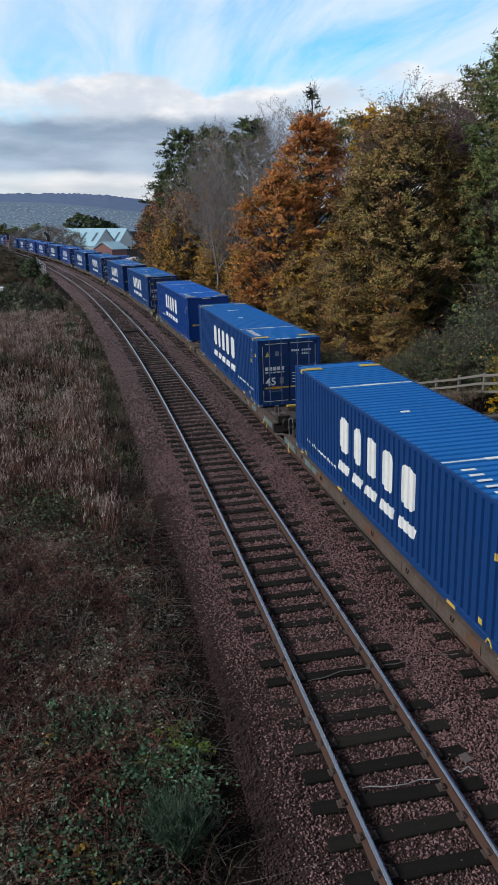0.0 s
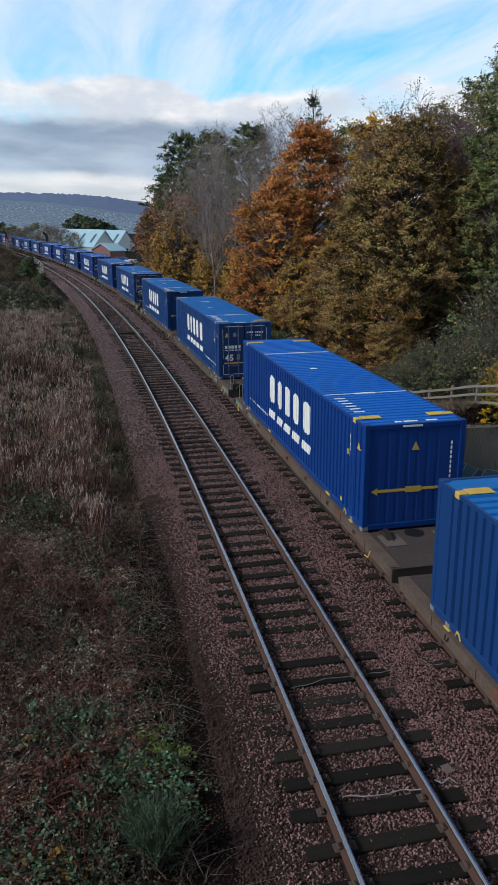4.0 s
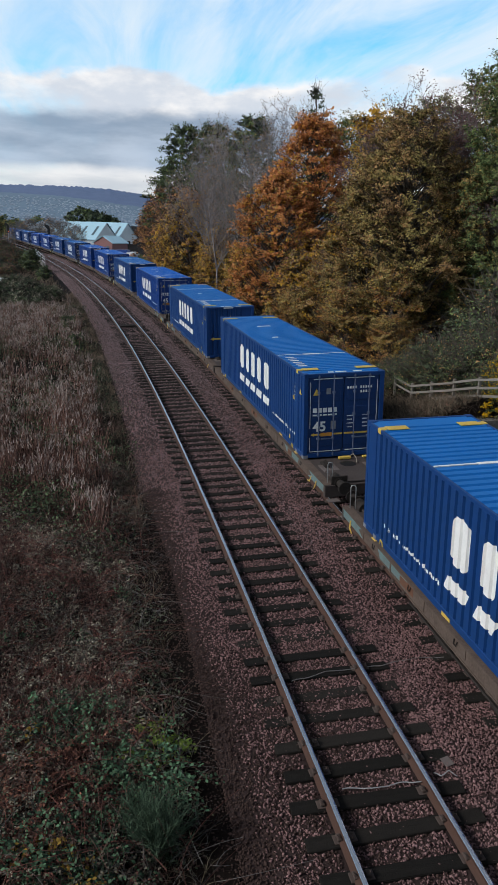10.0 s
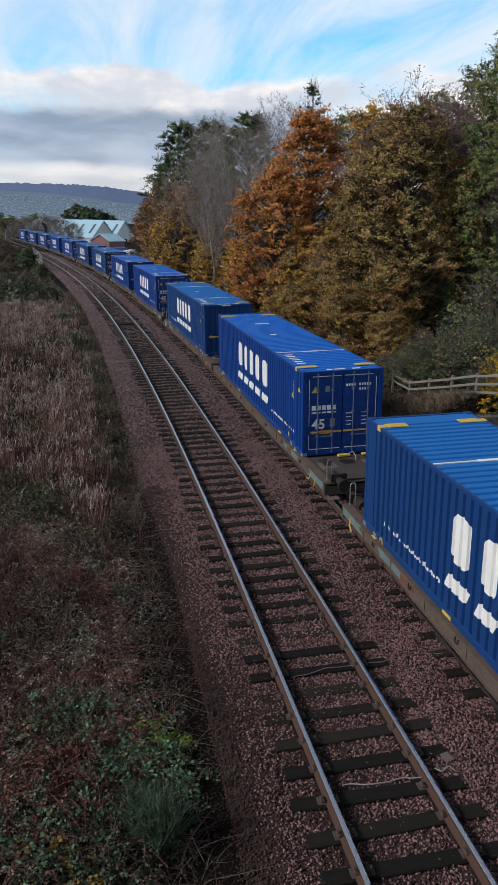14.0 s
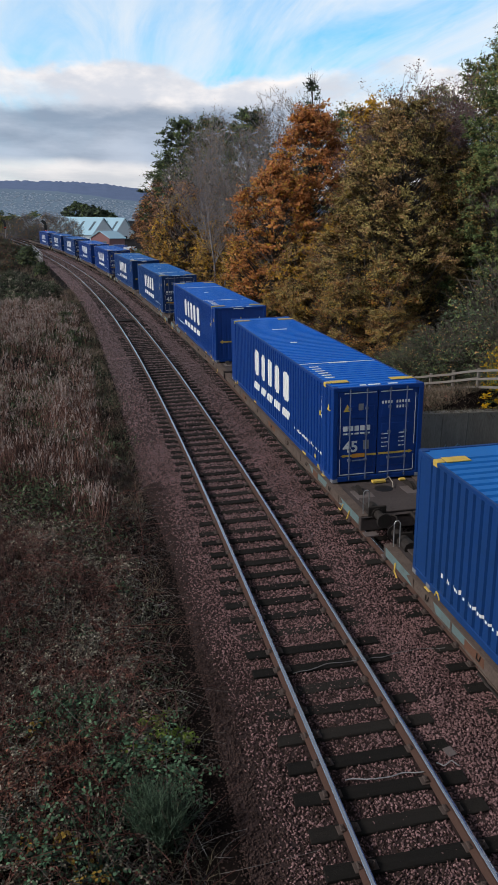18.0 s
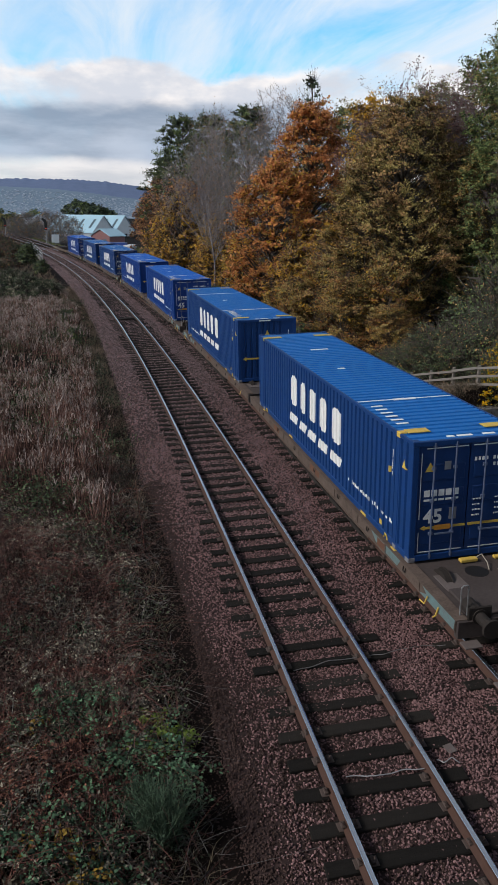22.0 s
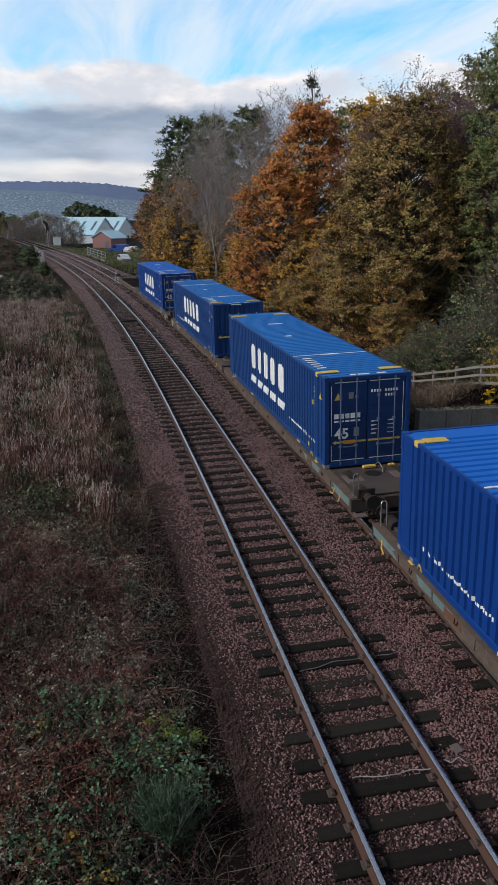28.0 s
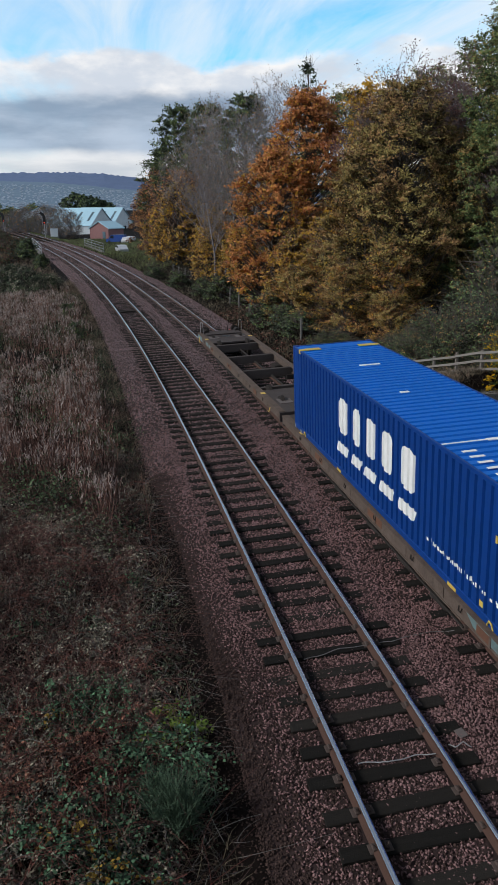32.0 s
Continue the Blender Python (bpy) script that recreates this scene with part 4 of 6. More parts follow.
        part("hand_rail", tube([(x, ye - sy * 0.22, d - 0.1), (x, ye - sy * 0.22, d + 0.55), (x - sx * 0.03, ye - sy * 0.20, d + 0.60), (x - sx * 0.11, ye - sy * 0.20, d + 0.60), (x - sx * 0.14, ye - sy * 0.22, d + 0.55), (x - sx * 0.14, ye - sy * 0.22, d - 0.1)], 0.014, 6), M["steel"], w, "bare steel hand rail")
        part("foot_step", box(*sorted((sx * 0.92, sx * 1.26)), *sorted((ye + sy * 0.02, ye + sy * 0.26)), d - 0.42, d - 0.39, 0.006), M["deck_plate"], w, "worn steel foot step")
        part("paint_patch", prism([(ye - sy * 0.12, d - 0.03), (ye - sy * 1.5, d - 0.03), (ye - sy * 1.3, d - 0.13), (ye - sy * 1.62, d - 0.24), (ye - sy * 0.15, d - 0.24)], *sorted((sx * (hw + 0.001), sx * (hw + 0.005)))), M["teal"], w, "worn pale teal paint patch")
        part("paint_patch", prism([(ye - sy * 2.6, d - 0.03), (ye - sy * 4.3, d - 0.03), (ye - sy * 4.0, d - 0.2), (ye - sy * 2.75, d - 0.22)], *sorted((sx * (hw + 0.001), sx * (hw + 0.005)))), M["teal"], w, "worn pale teal paint patch")
        part("brake_lever", tube([(sx * (hw + 0.02), ye - sy * 0.75, d - 0.12), (sx * (hw + 0.05), ye - sy * 0.78, d - 0.3), (sx * (hw + 0.04), ye - sy * 0.9, d - 0.4)], 0.018, 5), M["yellow"], w, "yellow brake lever")
    part("brake_wheel", tube([(0.35, ye - sy * 0.3, d + 0.02), (0.35, ye - sy * 0.3, d + 0.30)], 0.02, 6), M["bogie"], w)
    for x, y0, mat in ((-0.5, 0.1, "bogie"), (0.55, 0.16, "red_hose")):
        part("air_hose", tube([(x, ye, d - 0.02), (x + 0.03, ye + sy * (0.12 + y0), d + 0.02), (x + 0.05, ye + sy * (0.3 + y0), d - 0.25), (x + 0.02, ye + sy * 0.55, d - 0.28)], 0.022, 6), M[mat], w, "coiled brake hose")
    part("coupling", tube([(0, ye, d - 0.0), (0, ye + sy * 0.5, d - 0.06), (0.02, ye + sy * 0.62, d - 0.2)], 0.05, 6), M["bogie"], w)
    if buffers_in_front:
        yk = -BODY_L / 2 - 0.17
        part("deck_bracket", box(-0.16, 0.22, yk - 0.07, yk + 0.06, d + 0.004, d + 0.075, 0.01), M["yellow"], w, "yellow folded bracket with a cable")
        part("bracket_cable", tube([(0.2, yk, d + 0.07), (0.3, yk - 0.05, d + 0.16), (0.34, yk - 0.22, d + 0.06), (0.24, yk - 0.5, d + 0.02)], 0.012, 5), M["pale_line"], w, "pale loose cable")
        part("deck_bracket", box(0.62, 0.80, yk - 0.05, yk + 0.06, d + 0.004, d + 0.06, 0.01), M["yellow"], w, "small yellow bracket")
    part("raised_plate", box(-0.95, 0.95, *sorted((ye - sy * 0.1, ye - sy * 1.1)), d + 0.0, d + 0.05, 0.012), M["deck"], w, "raised brown steel plate")
    part("brake_hose", tube([(0.3, ye, d - 0.1), (0.32, ye + sy * 0.25, d - 0.35), (0.3, ye + sy * 0.5, d - 0.3)], 0.025, 5), M["black"], w)
    # inner end: bar
    yi, si = (hi, 1) if buffers_in_front else (lo, -1)
    part("coupling_bar", box(-0.12, 0.12, *sorted((yi, yi + si * 0.16)), d - 0.30, d - 0.14, 0.01), M["bogie"], w)
    return w


# where each wagon ends, seen from its container's middle
FRONT_ENDS = (-BODY_L / 2 - 2.35, BODY_L / 2 + 1.45)
REAR_ENDS = (-BODY_L / 2 - 2.0, BODY_L / 2 + 1.45)

# seconds, metres that the train has run since the start
TRAVEL = (
    (0, -0.00), (1, 7.16), (2, 14.47), (3, 22.01), (4, 29.81), (5, 37.84), (6, 46.02), (7, 54.33), (8, 62.78), (9, 71.40), (10, 80.20), (11, 89.18), (12, 98.30), (13, 107.54), (14, 116.89), (15, 126.41), (16, 136.15), (17, 146.13), (18, 156.30), (19, 166.61), (20, 176.98), (21, 187.43), (22, 198.00), (23, 208.74), (24, 219.70), (25, 230.86), (26, 242.16), (27, 253.58), (28, 265.10), (29, 276.72), (30, 288.43), (31, 300.26), (32, 312.20),
)


TRAIN = []     # thing, metres along the far track at the start, height over the rails


def build_train():
    kinds = {(d, f): build_container(d, f) for d in (True, False) for f in (True, False)}
    lead, trail = build_wagon(*FRONT_ENDS, True), build_wagon(*REAR_ENDS, False)
    used = {ob: False for ob in (*kinds.values(), lead, trail)}

    def put(ob, s, z):
        if used[ob]:
            o = copy_thing(ob, Matrix())
        else:
            used[ob], o = True, ob
        TRAIN.append((o, s, z))
        return o
    for k in range(-1, 9):
        s = DOORS_FRONT + BODY_L / 2 + k * PITCH
        put(lead, s, 0)
        put(kinds[True, k in (3, 4, 6, 8)], s, DECK + 0.018)
        s = PLAIN_FRONT + BODY_L / 2 + (k + 1) * PITCH
        if k < 8:
            put(trail, s, 0)
            put(kinds[False, k + 1 in (1, 5, 7)], s, DECK + 0.018)
        else:
            o = put(trail, s, 0)
            o["label"] = "empty weathered steel flat wagon at the train's tail"


def motions():
    ts = [t for t, _ in TRAVEL]
    run = [d for _, d in TRAVEL]
    for ob, s, z in TRAIN:
        rows = []
        for t in ts:
            rows.append((t, seat(s - run[t]) @ pose(0.03 if z else 0, 0, z)))
        walk(ob, rows)


build_train()


# ---- trees and shrubs ----
def branch_mesh(name, branches, mat):
    """branches: (points n x 3, radii n, sides)."""
    vs, fs, b = [], [], 0
    for pts, rad, sides in branches:
        pts = np.asarray(pts, float)
        way = np.gradient(pts, axis=0)
        way /= np.linalg.norm(way, axis=1)[:, None] + 1e-9
        u = np.cross(way, [0.31, 0.87, 0.13])
        u /= np.linalg.norm(u, axis=1)[:, None] + 1e-9
        v = np.cross(way, u)
        a = np.arange(sides) * math.tau / sides
        ring = pts[:, None] + (u[:, None] * np.cos(a)[None, :, None] + v[:, None] * np.sin(a)[None, :, None]) * np.asarray(rad)[:, None, None]
        vs.append(ring.reshape(-1, 3))
        idx = b + np.arange(len(pts) * sides).reshape(len(pts), sides)
        nxt = np.roll(idx, -1, axis=1)
        fs.append(np.stack([idx[:-1], nxt[:-1], nxt[1:], idx[1:]], -1).reshape(-1, 4))
        b += len(pts) * sides
    return raw_mesh(name, np.concatenate(vs), np.concatenate(fs), mat)


def leaf_mesh(name, rng, centres, size, mat, flat=0.45, long=1.5, full=False, face=None):
    """Small pointed leaves turned at random, or spread about the directions in face."""
    n = len(centres)
    a = rng.normal(0, 1, (n, 3))
    if face is None:
        a[:, 2] *= flat
        a /= np.linalg.norm(a, axis=1)[:, None]
        b = np.cross(a, rng.normal(0, 1, (n, 3)))
    else:
        up = face + rng.normal(0, 0.42, (n, 3))
        a = np.cross(a, up)
        a /= np.linalg.norm(a, axis=1)[:, None]
        b = np.cross(up, a)
    b /= np.linalg.norm(b, axis=1)[:, None]
    s = size * rng.uniform(0.5, 1.35, (n, 1))
    if full:
        # oval leaf with a drooping tip
        la, wb = a * s * long, b * s
        drop = np.array([0, 0, -0.12]) * s
        vs = np.stack([centres - la * 0.5, centres - la * 0.2 + wb * 0.36, centres + la * 0.15 + wb * 0.38, centres + la * 0.5 + drop, centres + la * 0.15 - wb * 0.38, centres - la * 0.2 - wb * 0.36], 1)
        return raw_mesh(name, vs.reshape(-1, 3), np.arange(n * 6).reshape(-1, 6), mat)
    vs = np.stack([centres - a * s * long * 0.5, centres + b * s * 0.42, centres + a * s * long * 0.5, centres - b * s * 0.42], 1)
    return raw_mesh(name, vs.reshape(-1, 3), np.arange(n * 4).reshape(-1, 4), mat)


def ribbon_mesh(name, starts, ways, length, width, mat, rng, bow=0.25, steps=3, tip=0.25):
    """Thin bowed blades or twigs: one tapered strip each."""
    n = len(starts)
    ln = length * rng.uniform(0.6, 1.25, (n, 1))
    side = np.cross(ways, rng.normal(0, 1, (n, 3)))
    side /= np.linalg.norm(side, axis=1)[:, None] + 1e-9
    sag = rng.normal(0, bow, (n, 3))
    sag[:, 2] = -np.abs(sag[:, 2]) * 0.7
    rows = []
    for k in range(steps + 1):
        u = k / steps
        c = starts + ways * ln * u + sag * ln * u * u
        w = width * (1 - (1 - tip) * u) * 0.5
        rows.append(np.stack([c - side * w, c + side * w], 1))
    vs = np.stack(rows, 1).reshape(n, -1, 3)
    k = vs.shape[1]
    base = (np.arange(n) * k)[:, None]
    quad = np.concatenate([[[2 * j, 2 * j + 1, 2 * j + 3, 2 * j + 2]] for j in range(steps)])
    faces = (base[:, None] + quad[None]).reshape(-1, 4)
    return raw_mesh(name, vs.reshape(-1, 3), faces, mat)


def profile_radius(shape, u):
    """Crown radius, 0 to 1, at the height u of the crown."""
    if shape == "cone":
        return np.interp(u, [0, 0.12, 0.35, 0.7, 0.92, 1], [0.55, 0.9, 1.0, 0.62, 0.25, 0.06])
    if shape == "egg":
        return np.interp(u, [0, 0.12, 0.35, 0.65, 0.88, 1], [0.55, 0.88, 1.0, 0.80, 0.46, 0.14])
    if shape == "dome":
        return np.interp(u, [0, 0.12, 0.4, 0.7, 0.9, 1], [0.6, 0.9, 1.0, 0.85, 0.5, 0.15])
    if shape == "fan":
        return np.interp(u, [0, 0.3, 0.7, 0.9, 1], [0.15, 0.5, 1.0, 0.9, 0.5])
    return np.interp(u, [0, 0.15, 0.5, 0.85, 1], [0.6, 1.0, 0.8, 0.4, 0.1])


SPRAYS = 6


def build_tree(name, label, height, radius, shape, clumps, leaves, leaf_size, mats, seed, low=0.06, bark="bark", trunk=0.18, twigs=0, clump_size=0.55, twig_length=1.1, category="tree", group="trees beside the line"):
    rng = np.random.default_rng(seed)
    t = thing(name, label, category, group)
    # trunk
    n = 9
    tp = np.stack([np.cumsum(rng.normal(0, 0.012 * height, n)) * 0.6, np.cumsum(rng.normal(0, 0.012 * height, n)) * 0.6, np.linspace(-0.4, height * 0.93, n)], 1)
    tp[0, :2] = tp[1, :2] = 0
    tr = trunk * (1 - np.linspace(0, 0.9, n))
    wood = [(tp, tr, 8)]
    # clumps of foliage inside an uneven outline, each on its own limb
    u = rng.uniform(0, 1, clumps) ** 0.85
    ang = rng.uniform(0, math.tau, clumps)
    lobes = 1 + 0.22 * np.sin(ang * 3 + rng.uniform(0, 6) + u * 5) + 0.13 * np.sin(ang * 5 + u * 9 + rng.uniform(0, 6))
    rr = radius * profile_radius(shape, u) * lobes * np.sqrt(rng.uniform(0.3, 1, clumps))
    z = height * (low + (1 - low) * u)
    cen = np.stack([np.cos(ang) * rr + np.interp(z, tp[:, 2], tp[:, 0]), np.sin(ang) * rr + np.interp(z, tp[:, 2], tp[:, 1]), z + rng.normal(0, 0.25, clumps)], 1)
    # sprays fan out and up from the end of each limb
    out = np.stack([np.cos(ang), np.sin(ang), np.zeros(clumps)], 1)
    spray = out[:, None] * 0.75 + rng.normal(0, 0.75, (clumps, SPRAYS, 3)) * [1, 1, 0.55] + [0, 0, 0.3]
    spray *= clump_size * 2.1 / np.linalg.norm(spray, axis=2)[..., None] * rng.uniform(0.5, 1.25, (clumps, SPRAYS, 1))
    limbs = []
    for k in range(clumps):
        z0 = max(0.5, cen[k, 2] - rr[k] * rng.uniform(0.5, 1.1) - 0.3)
        z0 = min(z0, height * 0.88)
        p0 = np.array([np.interp(z0, tp[:, 2], tp[:, 0]), np.interp(z0, tp[:, 2], tp[:, 1]), z0])
        mid = p0 * 0.45 + cen[k] * 0.55 + rng.normal(0, 0.12 * (0.3 + rr[k]), 3)
        q = np.linspace(0, 1, 5)[:, None]
        pts = p0 * (1 - q) ** 2 + 2 * mid * q * (1 - q) + cen[k] * q ** 2
        r0 = float(np.interp(z0, tp[:, 2], tr)) * rng.uniform(0.25, 0.45)
        limbs.append((pts, r0 * (1 - np.linspace(0, 0.8, 5)) + 0.008, 4))
        for w in spray[k, :3]:
            limbs.append((np.array([cen[k], cen[k] + w * 0.55 + [0, 0, 0.03], cen[k] + w]), (0.012, 0.009, 0.005), 3))
    part("trunk", branch_mesh("trunk", wood, M[bark]), None, t)
    part("branchwork", branch_mesh("branchwork", limbs, M[bark]), None, t)["kind"] = "stuff"
    if twigs:
        pick = rng.integers(0, clumps, twigs)
        s = cen[pick] + rng.normal(0, clump_size * 0.55, (twigs, 3))
        w = (cen[pick] - [0, 0, height * 0.35]) * [0.5, 0.5, 0.12] + rng.normal(0, 0.45, (twigs, 3)) + [0, 0, 0.9]
        w /= np.linalg.norm(w, axis=1)[:, None]
        part("twigwork", ribbon_mesh("twigwork", s, w, twig_length, 0.035, M[bark], rng, 0.18), None, t)["kind"] = "stuff"
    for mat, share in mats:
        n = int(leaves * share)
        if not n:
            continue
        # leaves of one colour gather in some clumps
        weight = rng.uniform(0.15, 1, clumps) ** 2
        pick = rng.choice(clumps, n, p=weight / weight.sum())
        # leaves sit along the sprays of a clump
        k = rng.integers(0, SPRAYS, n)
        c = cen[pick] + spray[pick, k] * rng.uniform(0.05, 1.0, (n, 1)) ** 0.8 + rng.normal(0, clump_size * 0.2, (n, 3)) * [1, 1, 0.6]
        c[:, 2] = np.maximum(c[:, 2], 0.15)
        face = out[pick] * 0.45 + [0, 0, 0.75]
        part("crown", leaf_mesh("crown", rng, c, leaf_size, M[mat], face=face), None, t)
    return t


def build_bare_tree(label, height, spread, seed, levels=4, bark="grey_bark", trunk=0.16, leaves=0, leaf="brown", start=0.18, name="tree", group="trees beside the line", thin=0.011, kids=(12, 5, 4, 3)):
    """A leafless tree: limbs that fork down to fine twigs."""
    rng = np.random.default_rng(seed)
    t = thing(name, label, "tree", group)
    wood, fine, tips = [], [], []

    def grow(p0, d, length, radius, level):
        n = 5 if level < 2 else 3
        pts, d = [np.array(p0)], np.array(d)
        for k in range(n):
            d = d + rng.normal(0, 0.09 + 0.04 * level, 3) + [0, 0, 0.07]
            d = d / np.linalg.norm(d)
            pts.append(pts[-1] + d * length / n)
        rad = np.maximum(radius * (1 - 0.75 * np.linspace(0, 1, n + 1)), thin * 0.7)
        (wood if level < 2 else fine).append((pts, rad, 7 if level == 0 else 4 if level == 1 else 3))
        if level == levels:
            tips.append(pts[-1])
            return
        for k in range(kids[level]):
            u = rng.uniform(start if level == 0 else 0.2, 1.0)
            i = min(int(u * n), n - 1)
            base = pts[i] + (pts[i + 1] - pts[i]) * (u * n - i)
            a = rng.uniform(0, math.tau)
            out = np.array([math.cos(a), math.sin(a), 0.1])
            way = (pts[i + 1] - pts[i]) / np.linalg.norm(pts[i + 1] - pts[i]) * 0.8 + out * spread + [0, 0, 0.25]
            size = length * (rng.uniform(0.34, 0.5) * (1.25 - 0.6 * u) if level == 0 else rng.uniform(0.35, 0.6))
            grow(base, way / np.linalg.norm(way), size, max(rad[i] * 0.5, thin), level + 1)
    grow((0, 0, -0.4), (0, 0, 1), height * 0.95, trunk, 0)
    part("trunk", branch_mesh("trunk", wood, M[bark]), None, t)
    part("twigwork", branch_mesh("twigwork", fine, M[bark]), None, t)["kind"] = "stuff"
    if leaves:
        tp = np.array(tips)
        c = tp[rng.integers(0, len(tp), leaves)] + rng.normal(0, 0.2, (leaves, 3))
        part("crown", leaf_mesh("crown", rng, c, 0.085, M[leaf]), None, t)
    return t


def ground_z(x, y):
    return float(bank(x - float(bend(y)), y)) + min(max(y, 0), 400) * GRADE


def stand(ob, x, y, turn=0, size=1.0, z=None):
    """Puts a thing, or a copy of it, on the ground."""
    m = pose(x, y, (ground_z(x, y) if z is None else z) - 0.04, 0, 0, turn)
    if ob.get("standing"):
        ob = copy_thing(ob, m)
    else:
        ob["standing"] = 1
        ob.matrix_basis = m
    ob.scale = (size, size, size)
    return ob


def build_woods():
    T = build_tree
    a = T("tree", "tall tree in full orange autumn leaf beside the line", 14.8, 3.9, "egg", 340, 56000, 0.135, (("orange", 0.62), ("rust", 0.28), ("yellow_leaf", 0.10)), 5, twigs=900, trunk=0.2, clump_size=0.5)
    stand(a, 12.6, 60)
    b = T("tree", "lower orange and yellow tree beside the line", 10.8, 3.4, "dome", 240, 36000, 0.135, (("orange", 0.58), ("rust", 0.2), ("yellow_leaf", 0.12), ("olive", 0.10)), 6, twigs=900, clump_size=0.5)
    stand(b, 9.0, 57)
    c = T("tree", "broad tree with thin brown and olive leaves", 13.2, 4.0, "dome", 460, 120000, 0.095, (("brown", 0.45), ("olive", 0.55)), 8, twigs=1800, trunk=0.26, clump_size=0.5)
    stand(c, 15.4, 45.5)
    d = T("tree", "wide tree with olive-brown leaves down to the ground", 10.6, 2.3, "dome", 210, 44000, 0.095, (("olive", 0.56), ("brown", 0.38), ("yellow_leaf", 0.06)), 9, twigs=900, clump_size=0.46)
    stand(d, 13.1, 47.5)
    stand(d, 17.6, 44.5, 140, 0.9)
    e = build_bare_tree("bare tree with purple-grey twigs over the wood", 12.6, 0.7, 10, leaves=6000, leaf="plum", trunk=0.17, start=0.55, kids=(22, 6, 4, 3), thin=0.011, bark="plum_bark")
    stand(e, 15.4, 50.0, 0, 0.93)
    stand(e, 17.6, 49.5, 130, 0.94)
    stand(e, 19.4, 49.0, 250, 0.97)
    stand(e, 20.0, 40.5, 60, 0.66)
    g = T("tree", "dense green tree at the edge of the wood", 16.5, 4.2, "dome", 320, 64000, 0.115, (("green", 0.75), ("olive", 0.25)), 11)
    stand(g, 21.8, 45, 0, 1.0)
    stand(g, 19.6, 42.6, 150, 0.72)
    stand(g, 25.5, 52, 90, 1.15)
    stand(g, 17.8, 67, 210, 0.93)
    stand(g, 24.0, 64, 30, 1.0)
    y = T("tree", "slender tree in bright yellow leaf", 14.4, 1.9, "cone", 160, 14000, 0.16, (("yellow_leaf", 0.75), ("olive", 0.25)), 12)
    stand(y, 14.2, 52)
    p = T("tree", "narrow dark evergreen above the wood", 18.9, 1.2, "cone", 60, 2600, 0.15, (("pine", 1.0),), 13, low=0.45, clump_size=0.35, twigs=300)
    stand(p, 15.9, 74)
    k = build_bare_tree("bare grey tree with fine leafless twigs", 14.8, 0.85, 15, leaves=1200, bark="pale_bark", thin=0.014)
    k2 = build_bare_tree("leaning bare grey tree with many thin limbs", 14.2, 0.95, 25, leaves=600)
    for x, yy, turn, size in ((10.4, 83, 0, 0.95), (13.0, 90, 120, 1.08), (8.6, 90, 220, 0.8), (14.6, 76, 300, 1.12), (10.2, 100, 60, 1.0), (12.2, 72, 200, 0.95)):
        stand(k2, x, yy, turn, size)
    for x, yy, turn, size in ((11.9, 92, 0, 1.05), (7.6, 84, 80, 0.82), (11.0, 78, 160, 0.98), (14.0, 80, 230, 1.1), (9.6, 88, 310, 0.92), (13.4, 100, 40, 1.05), (9.8, 72, 120, 0.72), (17, 88, 200, 1.08), (7.2, 95, 20, 0.75), (6.6, 70, 60, 0.72), (7.6, 71, 190, 0.6)):
        stand(k, x, yy, turn, size)
    m = T("tree", "big dark green tree behind bare ones", 20.5, 4.6, "dome", 360, 44000, 0.18, (("pine", 0.5), ("green", 0.5)), 16, trunk=0.25)
    stand(m, 8.4, 118)
    stand(m, 12.6, 113, 100, 0.97)
    stand(m, 7.4, 128, 200, 0.78)
    stand(m, 16.5, 108, 290, 0.98)
    r = T("tree", "reddish-brown tree at the end of the wood", 12.5, 3.4, "dome", 220, 17000, 0.22, (("brown", 0.55), ("plum", 0.3), ("orange", 0.15)), 17, twigs=1500)
    stand(r, 6.6, 120)
    stand(r, 5.0, 132, 80, 0.85)
    stand(r, 8.2, 99, 160, 0.85)
    stand(r, 7.4, 108, 250, 0.9)
    s = T("tree", "small bushy tree with yellow-brown leaves", 8.6, 3.2, "dome", 200, 17000, 0.19, (("yellow_leaf", 0.32), ("brown", 0.34), ("olive", 0.22), ("plum", 0.12)), 18, low=0.03, twigs=800)
    for x, yy, turn, size in ((5.9, 104, 0, 0.95), (6.5, 95, 90, 1.02), (8.8, 84, 180, 0.72), (9.4, 51, 20, 0.62), (11.2, 54, 250, 0.7), (6.9, 74, 30, 0.55), (8.2, 66, 200, 0.6)):
        stand(s, x, yy, turn, size)
    v = T("shrub", "brown-leaved thicket under the trees", 5.6, 2.2, "dome", 95, 22000, 0.095, (("olive", 0.50), ("brown", 0.28), ("rust", 0.13), ("yellow_leaf", 0.09)), 19, low=0.02, twigs=350, trunk=0.08, category="shrub", group="shrubs beside the line")
    for x, yy, turn, size in ((12.8, 42.5, 0, 0.85), (10.4, 43, 90, 0.7), (11.4, 38.5, 270, 0.5), (10.0, 46, 45, 0.85), (8.4, 49, 140, 0.6)):
        stand(v, x, yy, turn, size)
    w = T("shrub", "dull green bramble thicket on the bank", 2.3, 2.7, "dome", 130, 13000, 0.075, (("thicket", 0.72), ("green", 0.16), ("brown", 0.12)), 20, low=0.02, twigs=1800, trunk=0.04, twig_length=0.7, category="shrub", group="shrubs beside the line")
